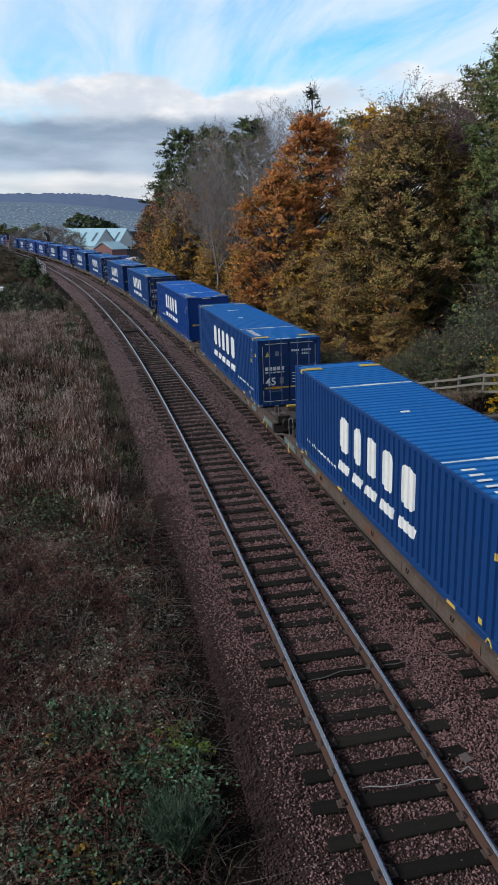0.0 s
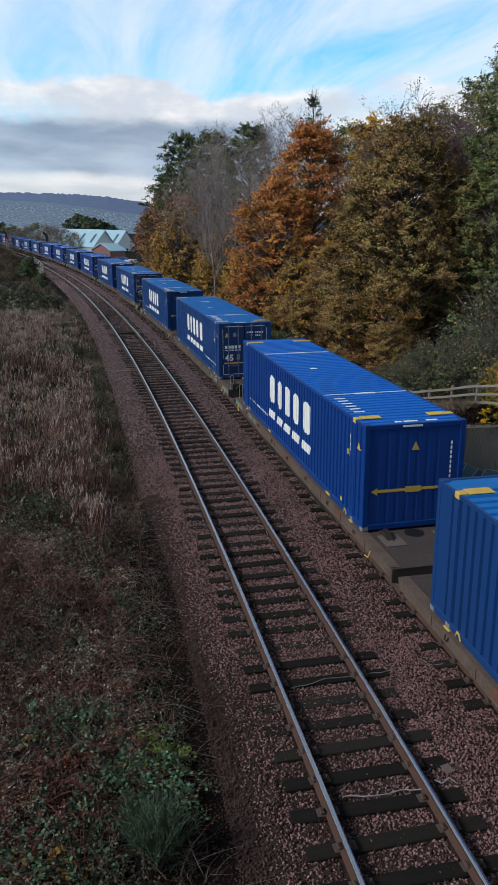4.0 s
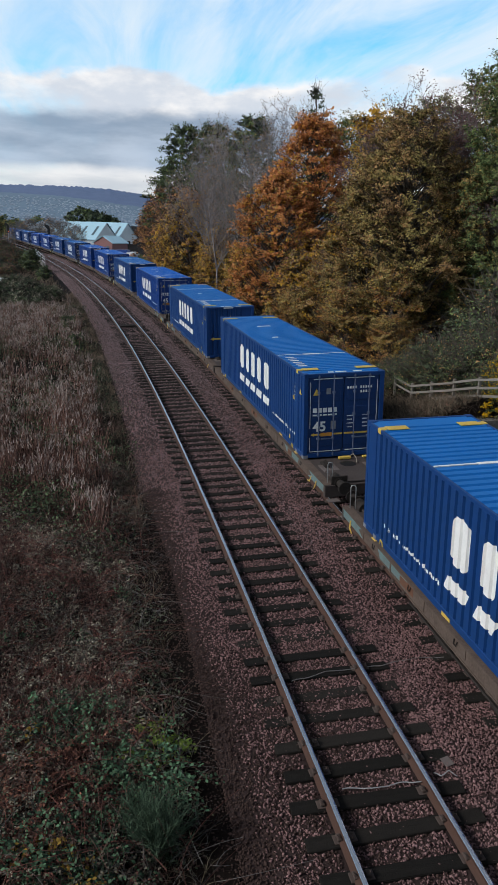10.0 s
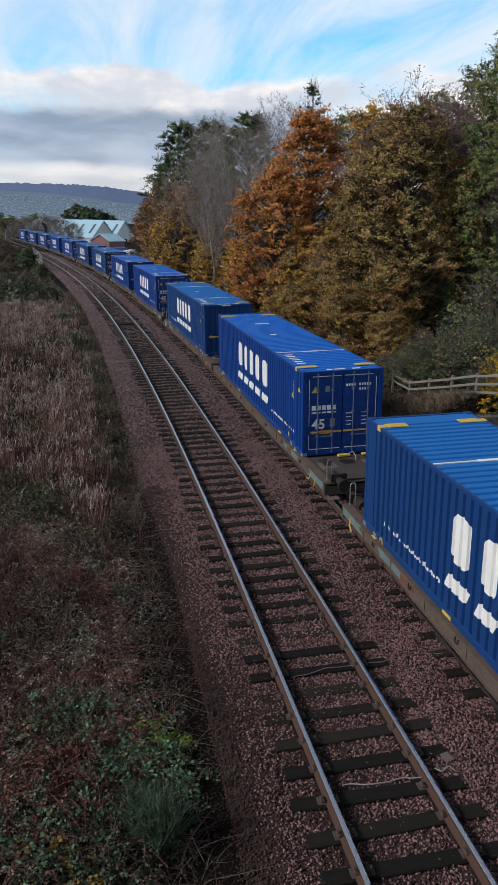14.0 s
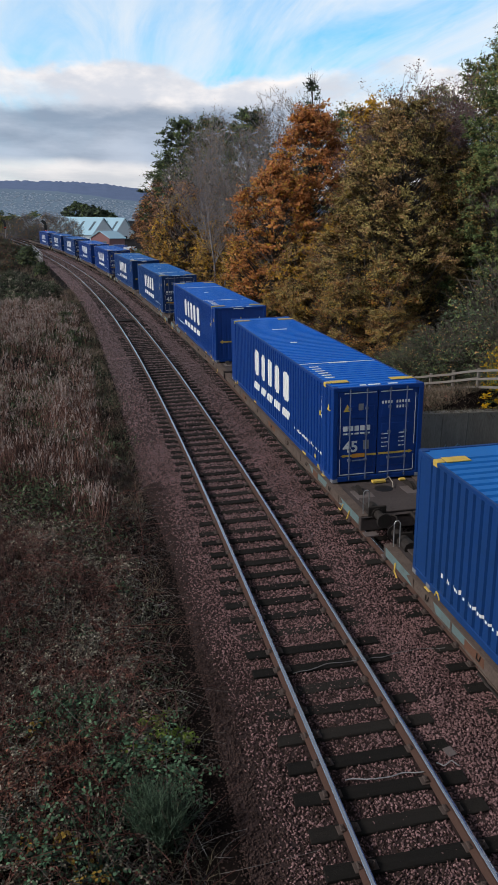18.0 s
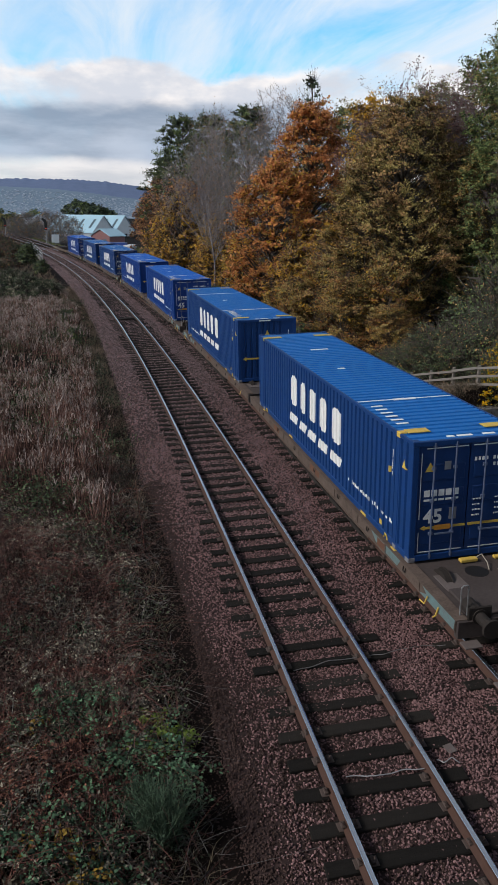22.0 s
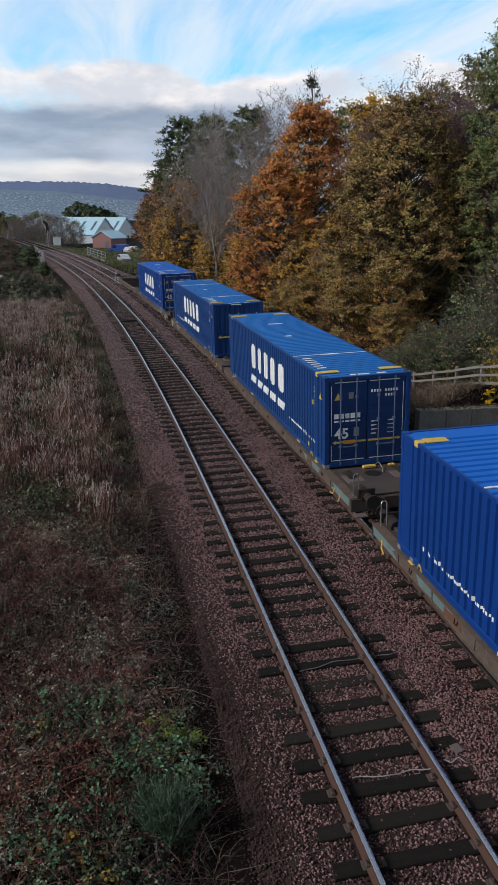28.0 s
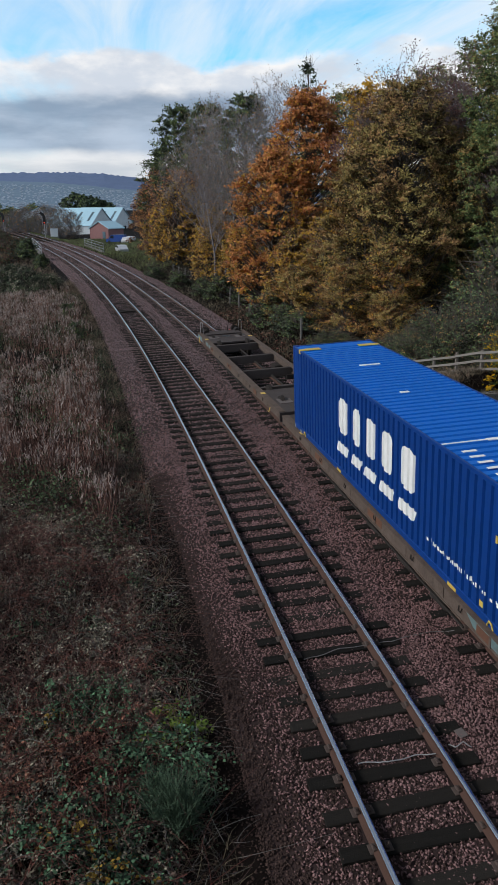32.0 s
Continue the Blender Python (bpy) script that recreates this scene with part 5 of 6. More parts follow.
    for x, yy, turn, size in ((11.6, 32.5, 0, 0.7), (14.2, 31.5, 90, 0.95), (10.2, 34.5, 180, 0.5), (16.8, 32.5, 250, 1.15), (12.8, 35, 300, 0.75), (8.4, 39, 30, 0.45), (13.4, 29.0, 10, 0.6), (15.6, 28.8, 60, 0.8), (18.6, 37.0, 40, 1.5), (20.2, 36.0, 190, 1.5)):
        stand(w, x, yy, turn, size)
    b2 = T("shrub", "small dark green broom bush by the line", 1.35, 1.1, "dome", 60, 5000, 0.09, (("pine", 0.7), ("green", 0.3)), 22, low=0.02, twigs=600, trunk=0.03, twig_length=0.5, clump_size=0.25, category="shrub", group="shrubs beside the line")
    for x, yy, turn, size in ((5.4, 69, 0, 0.9), (6.4, 65, 90, 1.1), (7.6, 60, 40, 0.8), (7.3, 50, 180, 1.2), (7.6, 47, 200, 1.0), (8.2, 44.5, 60, 0.9), (4.0, 77, 100, 0.9), (2.2, 86, 0, 1.0)):
        stand(b2, x, yy, turn, size)
    gorse = T("gorse_bush", "gorse bush with bright yellow flowers by the wall", 2.0, 1.0, "dome", 70, 5000, 0.07, (("green", 0.55), ("gorse", 0.45)), 23, low=0.02, twigs=400, trunk=0.03, twig_length=0.4, clump_size=0.2, category="shrub", group="shrubs beside the line")
    stand(gorse, 10.15, 24.75, 0, 0.72, z=0.75)
    stand(gorse, 11.1, 25.3, 100, 0.8)


M["pale_bark"] = material("pale_bark", (0.30, 0.275, 0.275), 0.9, vary=0.35, scale=3, other=(0.12, 0.11, 0.112))
# near-black end of the thicket leaves stands for shade among them
M["thicket"] = leaf_material("thicket_leaves", (0.125, 0.17, 0.092), (0.009, 0.014, 0.009), 0.2, 0.75)
M["rust"] = leaf_material("rust_leaves", (0.50, 0.19, 0.07), (0.09, 0.038, 0.02), 0.35)
M["plum"] = leaf_material("plum_leaves", (0.24, 0.13, 0.115), (0.07, 0.04, 0.045), 0.3)
M["plum_bark"] = material("plum_bark", (0.19, 0.15, 0.155), 0.9, vary=0.35, scale=3, other=(0.085, 0.062, 0.068))
M["gorse"] = leaf_material("gorse_flowers", (0.75, 0.45, 0.01), (0.45, 0.28, 0.01))
build_woods()


# ---- rough growth on the near bank ----
def scatter(rng, n, lat0, lat1, y0, y1, power=1.0):
    lat = rng.uniform(lat0, lat1, n)
    y = y0 + (y1 - y0) * rng.uniform(0, 1, n) ** power
    x, yy, z = place(lat, y)
    return np.stack([x, yy, z], 1), lat


def stuff(name, me, label, category):
    return tagged(new(name, me), label, category, kind="stuff")


def patches(rng, pts, scale, lo, seed):
    """Keeps points where a soft noise is high."""
    v = np.sin(pts[:, 0] * scale + seed) * np.cos(pts[:, 1] * scale * 0.7 + seed * 2) + 0.6 * np.sin(pts[:, 0] * scale * 2.3 + pts[:, 1] * scale * 1.9 + seed * 3)
    return pts[v + rng.normal(0, 0.35, len(pts)) > lo]


def build_growth():
    rng = np.random.default_rng(77)
    up = np.array([0, 0, 1.0])

    def ways(n, lean):
        w = rng.normal(0, lean, (n, 3)) + up
        return w / np.linalg.norm(w, axis=1)[:, None]
    # reeds
    cen, lat = scatter(rng, 4600, -24, -3.5, 18.5, 72, 1.3)
    cen = patches(rng, cen, 0.35, -0.6, 1.0)
    tall = rng.uniform(0.6, 1.25, len(cen))
    pick = rng.integers(0, len(cen), 62000)
    pts = cen[pick] + rng.normal(0, 1, (len(pick), 3)) * [0.11, 0.13, 0]
    n = len(pts)
    way = ways(n, 0.13) * tall[pick][:, None]
    stuff("reed_bed", ribbon_mesh("reed_bed", pts, way, 0.98, 0.024, M["reed"], rng, 0.1, 3, 0.3), "dry reddish-brown reeds and tall grass on the bank", "reeds")
    # feathery heads, each a tuft of small tilted plumes
    top = rng.random(n) < 0.20 + 0.12 * (pts[:, 1] > 30)
    heads = np.repeat(pts[top] + way[top] * 0.86, 4, 0) + rng.normal(0, 1, (top.sum() * 4, 3)) * [0.022, 0.022, 0.085]
    plume = rng.normal(0, 0.28, heads.shape) + [0, 0, 1]
    stuff("reed_heads", ribbon_mesh("reed_heads", heads, plume, 0.13, 0.034, M["pale_reed"], rng, 0.2, 2, 0.3), "pale feathery seed heads of the reeds", "reeds")
    # tall dead stalks nearer the bridge
    pts, lat = scatter(rng, 26000, -11, -3.4, 9, 25, 1.0)
    pts = patches(rng, pts, 0.8, -0.5, 4.0)
    stuff("dead_stalks", ribbon_mesh("dead_stalks", pts, ways(len(pts), 0.35), 0.75, 0.012, M["twig"], rng, 0.3, 3, 0.35), "upright reddish-brown dead stalks on the bank", "stalks")
    # rough grass beside the ballast
    pts, lat = scatter(rng, 15000, -4.2, -2.6, 19, 85, 1.2)
    pts = patches(rng, pts, 0.9, -0.5, 3.0)
    stuff("rough_grass", ribbon_mesh("rough_grass", pts, ways(len(pts), 0.5), 0.42, 0.022, M["tall_grass"], rng, 0.4, 3, 0.2), "pale withered grass along the ballast's foot", "grass")
    pts, lat = scatter(rng, 20000, -6, -2.5, 3.5, 80, 1.6)
    stuff("rough_grass", ribbon_mesh("rough_grass", pts, ways(len(pts), 0.5), 0.36, 0.013, M["grass"], rng, 0.4, 3, 0.2), "rough dull grass beside the ballast", "grass")
    pts, lat = scatter(rng, 26000, 6.7, 14, 24.5, 110, 1.3)
    stuff("rough_grass", ribbon_mesh("rough_grass", pts, ways(len(pts), 0.45), 0.4, 0.03, M["grass"], rng, 0.4, 3, 0.2), "rough dull grass beyond the far track", "grass")
    pts, lat = scatter(rng, 18000, 7.0, 13, 24.3, 35, 1.0)
    stuff("rough_grass", ribbon_mesh("rough_grass", pts, ways(len(pts), 0.55), 0.42, 0.018, M["tall_grass"], rng, 0.4, 3, 0.2), "dry brown grass over the headwall", "grass")
    # moss and grass hanging over the headwall's top
    n = 2600
    pts = np.stack([rng.uniform(6.9, 14.8, n), rng.uniform(23.78, 24.3, n), np.full(n, 1.27)], 1)
    w = rng.normal(0, 0.6, (n, 3)) + [0, -0.5, 0.5]
    w /= np.linalg.norm(w, axis=1)[:, None]
    stuff("wall_moss", ribbon_mesh("wall_moss", pts, w, 0.16, 0.022, M["grass"], rng, 0.5, 3, 0.3), "dark moss and grass on the headwall's top", "moss")
    pts, lat = scatter(rng, 46000, -45, -3.6, 58, 190, 1.2)
    stuff("rough_grass", ribbon_mesh("rough_grass", pts, ways(len(pts), 0.3), 0.75, 0.06, M["tall_grass"], rng, 0.3, 2, 0.3), "tall rough growth further along the bank", "grass")
    # green and grey weeds among the reeds
    cen, lat = scatter(rng, 640, -16, -3.2, 17, 68, 1.2)
    cen = patches(rng, cen, 0.5, -0.1, 2.5)
    pick = rng.integers(0, len(cen), 56000)
    pts = cen[pick] + rng.normal(0, 1, (len(pick), 3)) * [0.5, 0.6, 0.2] + [0, 0, 0.45]
    stuff("weed_leaves", leaf_mesh("weed_leaves", rng, pts, 0.06, M["thicket"], 0.6, 1.6), "grey-green weeds among the reeds", "leaves")
    # dark low shrubs along the ballast's foot
    cen, lat = scatter(rng, 110, -3.7, -2.75, 8, 50, 1.2)
    pick = rng.integers(0, len(cen), 12000)
    pts = cen[pick] + rng.normal(0, 1, (len(pick), 3)) * [0.2, 0.3, 0.12] + [0, 0, 0.08]
    stuff("weed_leaves", leaf_mesh("weed_leaves", rng, pts, 0.04, M["pine"], 0.6, 1.8), "low dark green weeds at the ballast's foot", "leaves")
    # green verge beyond the far track, by the estate
    pts, lat = scatter(rng, 26000, 7.0, 34, 95, 235, 1.0)
    stuff("verge_grass", ribbon_mesh("verge_grass", pts, ways(len(pts), 0.4), 0.55, 0.13, M["verge"], rng, 0.4, 2, 0.3), "rough green and brown grass verge by the estate", "grass")
    # dead stems of the near bank
    pts, lat = scatter(rng, 12000, -9, -2.6, 3.5, 30, 1.1)
    pts = patches(rng, pts, 1.6, -0.5, 6.0)
    pts[:, 2] += rng.uniform(0, 0.35, len(pts))
    w = rng.normal(0, 1, pts.shape) + [0, 0, 0.55]
    w /= np.linalg.norm(w, axis=1)[:, None]
    stuff("dead_stems", ribbon_mesh("dead_stems", pts, w, 0.65, 0.011, M["twig"], rng, 0.35, 4, 0.5), "tangle of dry dead stems on the bank", "stems")
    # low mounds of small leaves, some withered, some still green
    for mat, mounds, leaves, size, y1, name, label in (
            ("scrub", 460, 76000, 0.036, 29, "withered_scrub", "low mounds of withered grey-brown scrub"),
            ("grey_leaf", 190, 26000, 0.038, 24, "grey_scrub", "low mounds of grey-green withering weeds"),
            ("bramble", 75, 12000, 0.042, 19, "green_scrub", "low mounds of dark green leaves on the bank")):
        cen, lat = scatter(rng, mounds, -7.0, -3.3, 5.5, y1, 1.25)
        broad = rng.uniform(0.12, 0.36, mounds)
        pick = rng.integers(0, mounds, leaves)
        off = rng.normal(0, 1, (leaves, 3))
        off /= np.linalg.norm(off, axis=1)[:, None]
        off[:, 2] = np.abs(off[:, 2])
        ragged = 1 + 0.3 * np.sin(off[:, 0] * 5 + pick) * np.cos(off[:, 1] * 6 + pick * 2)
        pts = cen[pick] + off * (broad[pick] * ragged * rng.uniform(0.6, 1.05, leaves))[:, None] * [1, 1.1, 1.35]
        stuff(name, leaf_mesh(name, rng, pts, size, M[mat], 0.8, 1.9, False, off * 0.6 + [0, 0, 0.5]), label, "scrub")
    pts, lat = scatter(rng, 800, -9, -2.8, 4, 20, 1.5)
    pts[:, 2] += rng.uniform(0.1, 0.5, len(pts))
    w = rng.normal(0, 1, pts.shape) * [1, 1, 0.35] + [0, 0, 0.35]
    w /= np.linalg.norm(w, axis=1)[:, None]
    stuff("bramble_canes", ribbon_mesh("bramble_canes", pts, w, 1.1, 0.011, M["cane"], rng, 0.45, 7, 0.5), "long arching pale bramble canes", "brambles")
    # pale tangled stems at the foot of the ballast
    pts, lat = scatter(rng, 1100, -4.0, -2.5, 6, 24, 1.0)
    pts[:, 2] += rng.uniform(0.02, 0.3, len(pts))
    w = rng.normal(0, 1, pts.shape) * [1, 1, 0.3] + [0.1, 0, 0.3]
    w /= np.linalg.norm(w, axis=1)[:, None]
    stuff("pale_stems", ribbon_mesh("pale_stems", pts, w, 0.65, 0.008, M["pale_stem"], rng, 0.5, 6, 0.5), "tangled pale grey stems at the ballast's foot", "stems")
    # brambles: arching canes that carry leaflets in threes, in patches of one kind
    green = ((-4.8, 10.8), (-4.2, 10.7), (-3.6, 9.5), (-3.3, 9.5), (-4.9, 8.0), (-4.4, 8.5), (-5.4, 10.6), (-3.8, 8.9), (-4.2, 7.6))
    red = ((-4.35, 9.8), (-5.1, 9.0), (-4.7, 9.0), (-5.3, 9.8), (-4.6, 9.6), (-5.6, 8.6))
    gold = ((-5.1, 10.2), (-4.8, 10.4), (-4.15, 7.6), (-4.9, 7.9))
    for mat, cane, spots, plants, canes, nodes, size, y1, long, name, label in (
            ("bramble", "cane", green, 62, 6, 10, 0.045, 15, 0.75, "bramble_leaves", "dark green bramble leaves on arching canes"),
            ("cane_leaf", "cane", red, 48, 5, 6, 0.030, 15, 0.95, "dead_canes", "bare red-brown bramble canes with few dry leaves"),
            ("grey_leaf", "pale_stem", (), 420, 5, 7, 0.030, 24, 0.6, "weed_leaves", "grey-green leaves of withering weeds on the bank"),
            ("dead_leaf", "cane", (), 260, 5, 7, 0.026, 26, 0.7, "dead_leaves", "withered brown leaves on dry stems"),
            ("faded_leaf", "cane", gold, 9, 4, 6, 0.045, 15, 0.5, "yellow_leaves", "yellowed leaves on the brambles"),
            ("lime", "pale_stem", ((-2.85, 10.1),), 5, 6, 7, 0.04, 16, 0.4, "weed_leaves", "few bright green weed leaves")):
        cen, lat = scatter(rng, plants, -6.6, -3.2, 6.0, y1, 1.2)
        if spots:
            near = np.array(spots)[rng.integers(0, len(spots), plants)] + rng.normal(0, 0.26, (plants, 2))
            x, y, z = place(np.minimum(near[:, 0] - bend(near[:, 1]), -2.75), near[:, 1])
            cen = np.stack([x, y, z], 1)
        start = np.repeat(cen, canes, 0) + rng.normal(0, 1, (plants * canes, 3)) * [0.10, 0.10, 0]
        start[:, 2] += np.repeat(rng.uniform(0.0, 0.30, plants), canes)
        d = rng.normal(0, 0.62, start.shape) * [1, 1, 0.3] + [0.05, -0.12, 1]
        d /= np.linalg.norm(d, axis=1)[:, None]
        ln = long * rng.uniform(0.55, 1.2, (len(d), 1))
        droop = d * [1.0, 1.0, 0] * 0.55 + [0, 0, -0.62]

        def along(u):
            return start + d * ln * u + droop * ln * u * u
        rows = [along(u) for u in np.linspace(0, 1.05, 6)]
        branches = [([r[q] for r in rows], (0.006, 0.006, 0.005, 0.005, 0.004, 0.003), 3) for q in range(len(d))]
        stuff("bramble_canes", branch_mesh("bramble_canes", branches, M[cane]), "thin arching stems of the growth on the bank", "brambles")
        leaf_at = np.concatenate([along(u) for u in np.linspace(0.3, 1.0, nodes)])
        leaf_at = np.repeat(leaf_at, 3, 0) + rng.normal(0, 1, (len(leaf_at) * 3, 3)) * [size * 0.9, size * 0.9, size * 0.45]
        face = np.tile([0.0, -0.15, 1.0], (len(leaf_at), 1))
        stuff(name, leaf_mesh(name, rng, leaf_at, size, M[mat], 0.5, 1.3, True, face), label, "leaves")
    # fallen leaves on the far bank and along the ballast
    pts, lat = scatter(rng, 6000, 6.6, 12, 24.5, 60, 1.0)
    pts[:, 2] += 0.06
    stuff("fallen_leaves", leaf_mesh("fallen_leaves", rng, pts, 0.1, M["dead_leaf"], 0.1), "brown fallen leaves beneath the trees", "leaves")


# dark ends of the bank's leaves hold painted shade between the stems
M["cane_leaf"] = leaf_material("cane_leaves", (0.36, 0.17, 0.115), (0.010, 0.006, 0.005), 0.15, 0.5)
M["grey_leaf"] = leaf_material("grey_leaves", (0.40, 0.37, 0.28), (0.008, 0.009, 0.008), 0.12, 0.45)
M["pale_stem"] = leaf_material("pale_stems", (0.20, 0.19, 0.185), (0.03, 0.028, 0.028), 0.05)
M["pale_reed"] = leaf_material("reed_heads", (0.46, 0.38, 0.34), (0.12, 0.09, 0.08), 0.3)
M["cane"] = leaf_material("bramble_cane", (0.16, 0.062, 0.05), (0.018, 0.009, 0.008), 0.05)
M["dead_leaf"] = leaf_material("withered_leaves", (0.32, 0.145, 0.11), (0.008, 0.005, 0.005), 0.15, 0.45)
M["faded_leaf"] = leaf_material("faded_leaves", (0.36, 0.23, 0.04), (0.12, 0.085, 0.025), 0.25)
M["tall_grass"] = leaf_material("tall_grass", (0.26, 0.20, 0.15), (0.014, 0.012, 0.009), 0.2)
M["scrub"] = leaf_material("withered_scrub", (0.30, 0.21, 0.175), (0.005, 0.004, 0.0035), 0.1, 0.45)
M["verge"] = leaf_material("verge_grass", (0.17, 0.20, 0.09), (0.07, 0.065, 0.04), 0.3)
M["lime"] = leaf_material("lime_leaves", (0.16, 0.22, 0.04), (0.06, 0.10, 0.03), 0.3)
build_growth()


def build_broom():
    """The broom bush at the ballast's edge: upright feathery sprays."""
    rng = np.random.default_rng(5)
    t = thing("broom_bush", "grey-green broom bush with upright feathery twigs beside the ballast", "shrub")
    n = 150
    s = rng.normal(0, 0.10, (n, 3)) * [1, 1, 0.3] + [0, 0, 0.05]
    w = rng.normal(0, 0.30, (n, 3)) * [1, 1, 0.3] + [0, 0, 1]
    w /= np.linalg.norm(w, axis=1)[:, None]
    ln = rng.uniform(0.4, 0.95, (n, 1))
    part("stem", ribbon_mesh("stem", s, w, 0.8, 0.012, M["broom"], rng, 0.05, 3, 0.4), None, t)["kind"] = "stuff"
    k = rng.integers(0, n, 4200)
    u = rng.uniform(0.25, 1.0, (len(k), 1))
    p = s[k] + w[k] * ln[k] * u
    d = w[k] * 0.9 + rng.normal(0, 0.42, p.shape)
    d /= np.linalg.norm(d, axis=1)[:, None]
    part("twigwork", ribbon_mesh("twigwork", p, d, 0.13, 0.008, M["broom"], rng, 0.1, 1, 0.3), None, t)["kind"] = "stuff"
    return t


M["broom"] = leaf_material("broom_twigs", (0.10, 0.155, 0.10), (0.010, 0.020, 0.015), 0.12)
broom = build_broom()
stand(broom, -3.2, 8.15, 0, 1.0)
stand(broom, -3.4, 8.55, 120, 0.8)


# ---- ballast stones ----
def build_stones():
    rng = np.random.default_rng(9)
    shape = np.array([(1, 0, 0), (0, 1, 0), (-1, 0, 0), (0, -1, 0), (0, 0, 1), (0.3, 0.2, -1)], float)
    tri = np.array([(0, 1, 4), (1, 2, 4), (2, 3, 4), (3, 0, 4), (1, 0, 5), (2, 1, 5), (3, 2, 5), (0, 3, 5)])
    allv, allf, b = [], [], 0
    stone_tone = []
    for count, s0, s1, size in ((110000, 4.5, 13, 0.0235), (80000, 13, 26, 0.0275), (56000, 26, 48, 0.033), (40000, 48, 80, 0.043), (40000, 80, 170, 0.07)):
        s = s0 + (s1 - s0) * rng.uniform(0, 1, count)
        lat = rng.uniform(-2.9, 6.6, count) if s0 > 5 else rng.uniform(-2.9, 6.0, count)
        keep = ~((np.abs(np.abs(lat) - 0.7525) < 0.09) | (np.abs(np.abs(lat - SIX_FOOT) - 0.7525) < 0.09))
        s, lat = s[keep], lat[keep]
        n = len(s)
        base = on_line(s, 0, False)
        nx, ny = np.interp(s, NEAR_ARC, NORMAL[:, 0]), np.interp(s, NEAR_ARC, NORMAL[:, 1])
        p = np.stack([base[:, 0] + lat * nx, base[:, 1] + lat * ny, base[:, 2] + bed_height(lat) + rng.normal(-0.006, 0.014, n)], 1)
        v = np.repeat(shape[None], n, 0) * rng.uniform(0.55, 1.25, (n, 6, 1)) * size * rng.uniform(0.7, 1.4, (n, 1, 1))
        a = rng.uniform(0, math.tau, n)
        ca, sa = np.cos(a)[:, None], np.sin(a)[:, None]
        v = np.stack([v[..., 0] * ca - v[..., 1] * sa, v[..., 0] * sa + v[..., 1] * ca, v[..., 2] * 0.8], -1)
        tilt = rng.normal(0, 0.7, (n, 1))
        v[..., 2] += v[..., 0] * tilt
        # the nearest stones are darker and browner
        stone_tone.append(np.repeat(rng.random(n) < np.clip((13.5 - p[:, 1]) / 4.5, 0, 0.5) * np.clip((1.0 - lat) / 1.6, 0, 1) + 0.85 * np.clip((-1.6 - lat) / 0.5, 0, 1) * (p[:, 1] < 22), 8).astype(np.int32))
        # older, greyer stone further along
        grey = np.repeat(rng.random(n) < np.clip((p[:, 1] - 14) / 30, 0, 0.85), 8)
        stone_tone[-1][grey & (stone_tone[-1] == 0)] = 2
        allv.append((p[:, None] + v).reshape(-1, 3))
        allf.append((b + (np.arange(n) * 6)[:, None, None] + tri[None]).reshape(-1, 3))
        b += n * 6
    # strays on the dark earth at the foot of the near shoulder
    n = 5200
    lat, y = -1.9 - np.abs(rng.normal(0, 0.45, n)), rng.uniform(4.5, 24, n)
    x, y, z = place(lat, y)
    v = np.repeat(shape[None], n, 0) * rng.uniform(0.55, 1.25, (n, 6, 1)) * 0.022 * rng.uniform(0.6, 1.3, (n, 1, 1))
    allv.append((np.stack([x, y, z + 0.006], 1)[:, None] + v).reshape(-1, 3))
    allf.append((b + (np.arange(n) * 6)[:, None, None] + tri[None]).reshape(-1, 3))
    stone_tone.append(np.ones(n * 8, np.int32))
    me = raw_mesh("stones", np.concatenate(allv), np.concatenate(allf), M["stone"], M["dark_stone"], M["weathered_stone"])
    me.polygons.foreach_set("material_index", np.concatenate(stone_tone).astype(np.int32))
    ob = part("stones", me, None, BED, "loose crushed red-brown stones")
    ob["kind"] = "stuff"


M["weathered_stone"] = material("weathered_stone", (0.285, 0.213, 0.223), 0.9, spec=0.1, vary=0.45, scale=1.2, other=(0.02, 0.014, 0.014), per="island")
M["dark_stone"] = material("dark_stone", (0.078, 0.051, 0.045), 0.95, spec=0.1, vary=0.45, scale=1.2, other=(0.010, 0.007, 0.006), per="island")
build_stones()


# ---- the bridge under the camera ----
def build_bridge():
    b = thing("road_bridge", "concrete road bridge over the railway line", "bridge", kind="structure")
    part("parapet", box(-45, 45, -0.85, -0.45, 5.9, 6.95, 0.03), M["concrete"], b)
    part("parapet", box(-45, 45, -9.6, -9.2, 5.9, 6.95, 0.03), M["concrete"], b)
    part("deck", box(-45, 45, -9.6, -0.45, 5.1, 5.9), M["concrete"], b)
    part("abutment", box(-14.0, -9.0, -9.4, -0.6, -1.5, 5.1), M["concrete"], b)
    part("abutment", box(9.2, 14.0, -9.4, -0.6, -1.5, 5.1), M["concrete"], b)


build_bridge()


# ---- headwall, fences ----
def build_headwall():
    w = thing("headwall", "stained grey concrete retaining wall with faded blue graffiti", "wall", kind="structure")
    rng = random.Random(4)
    # board-marked face, cast in upright lifts
    x = 6.85
    while x < 15.0:
        x1 = min(x + rng.uniform(0.9, 1.3), 15.0)
        part("wall_panel", box(x + 0.004, x1 - 0.004, 23.75 + rng.uniform(-0.006, 0.006), 24.15, -1.8, 1.30 + rng.uniform(-0.012, 0.012), 0.012), M["wall"], w)
        x = x1
    # faded, unreadable graffiti: broad teal shapes with pale edges
    for k in range(6):
        x, z = 7.75 + k * 0.47 + rng.uniform(-0.08, 0.08), -1.35 + rng.uniform(-0.05, 0.15)
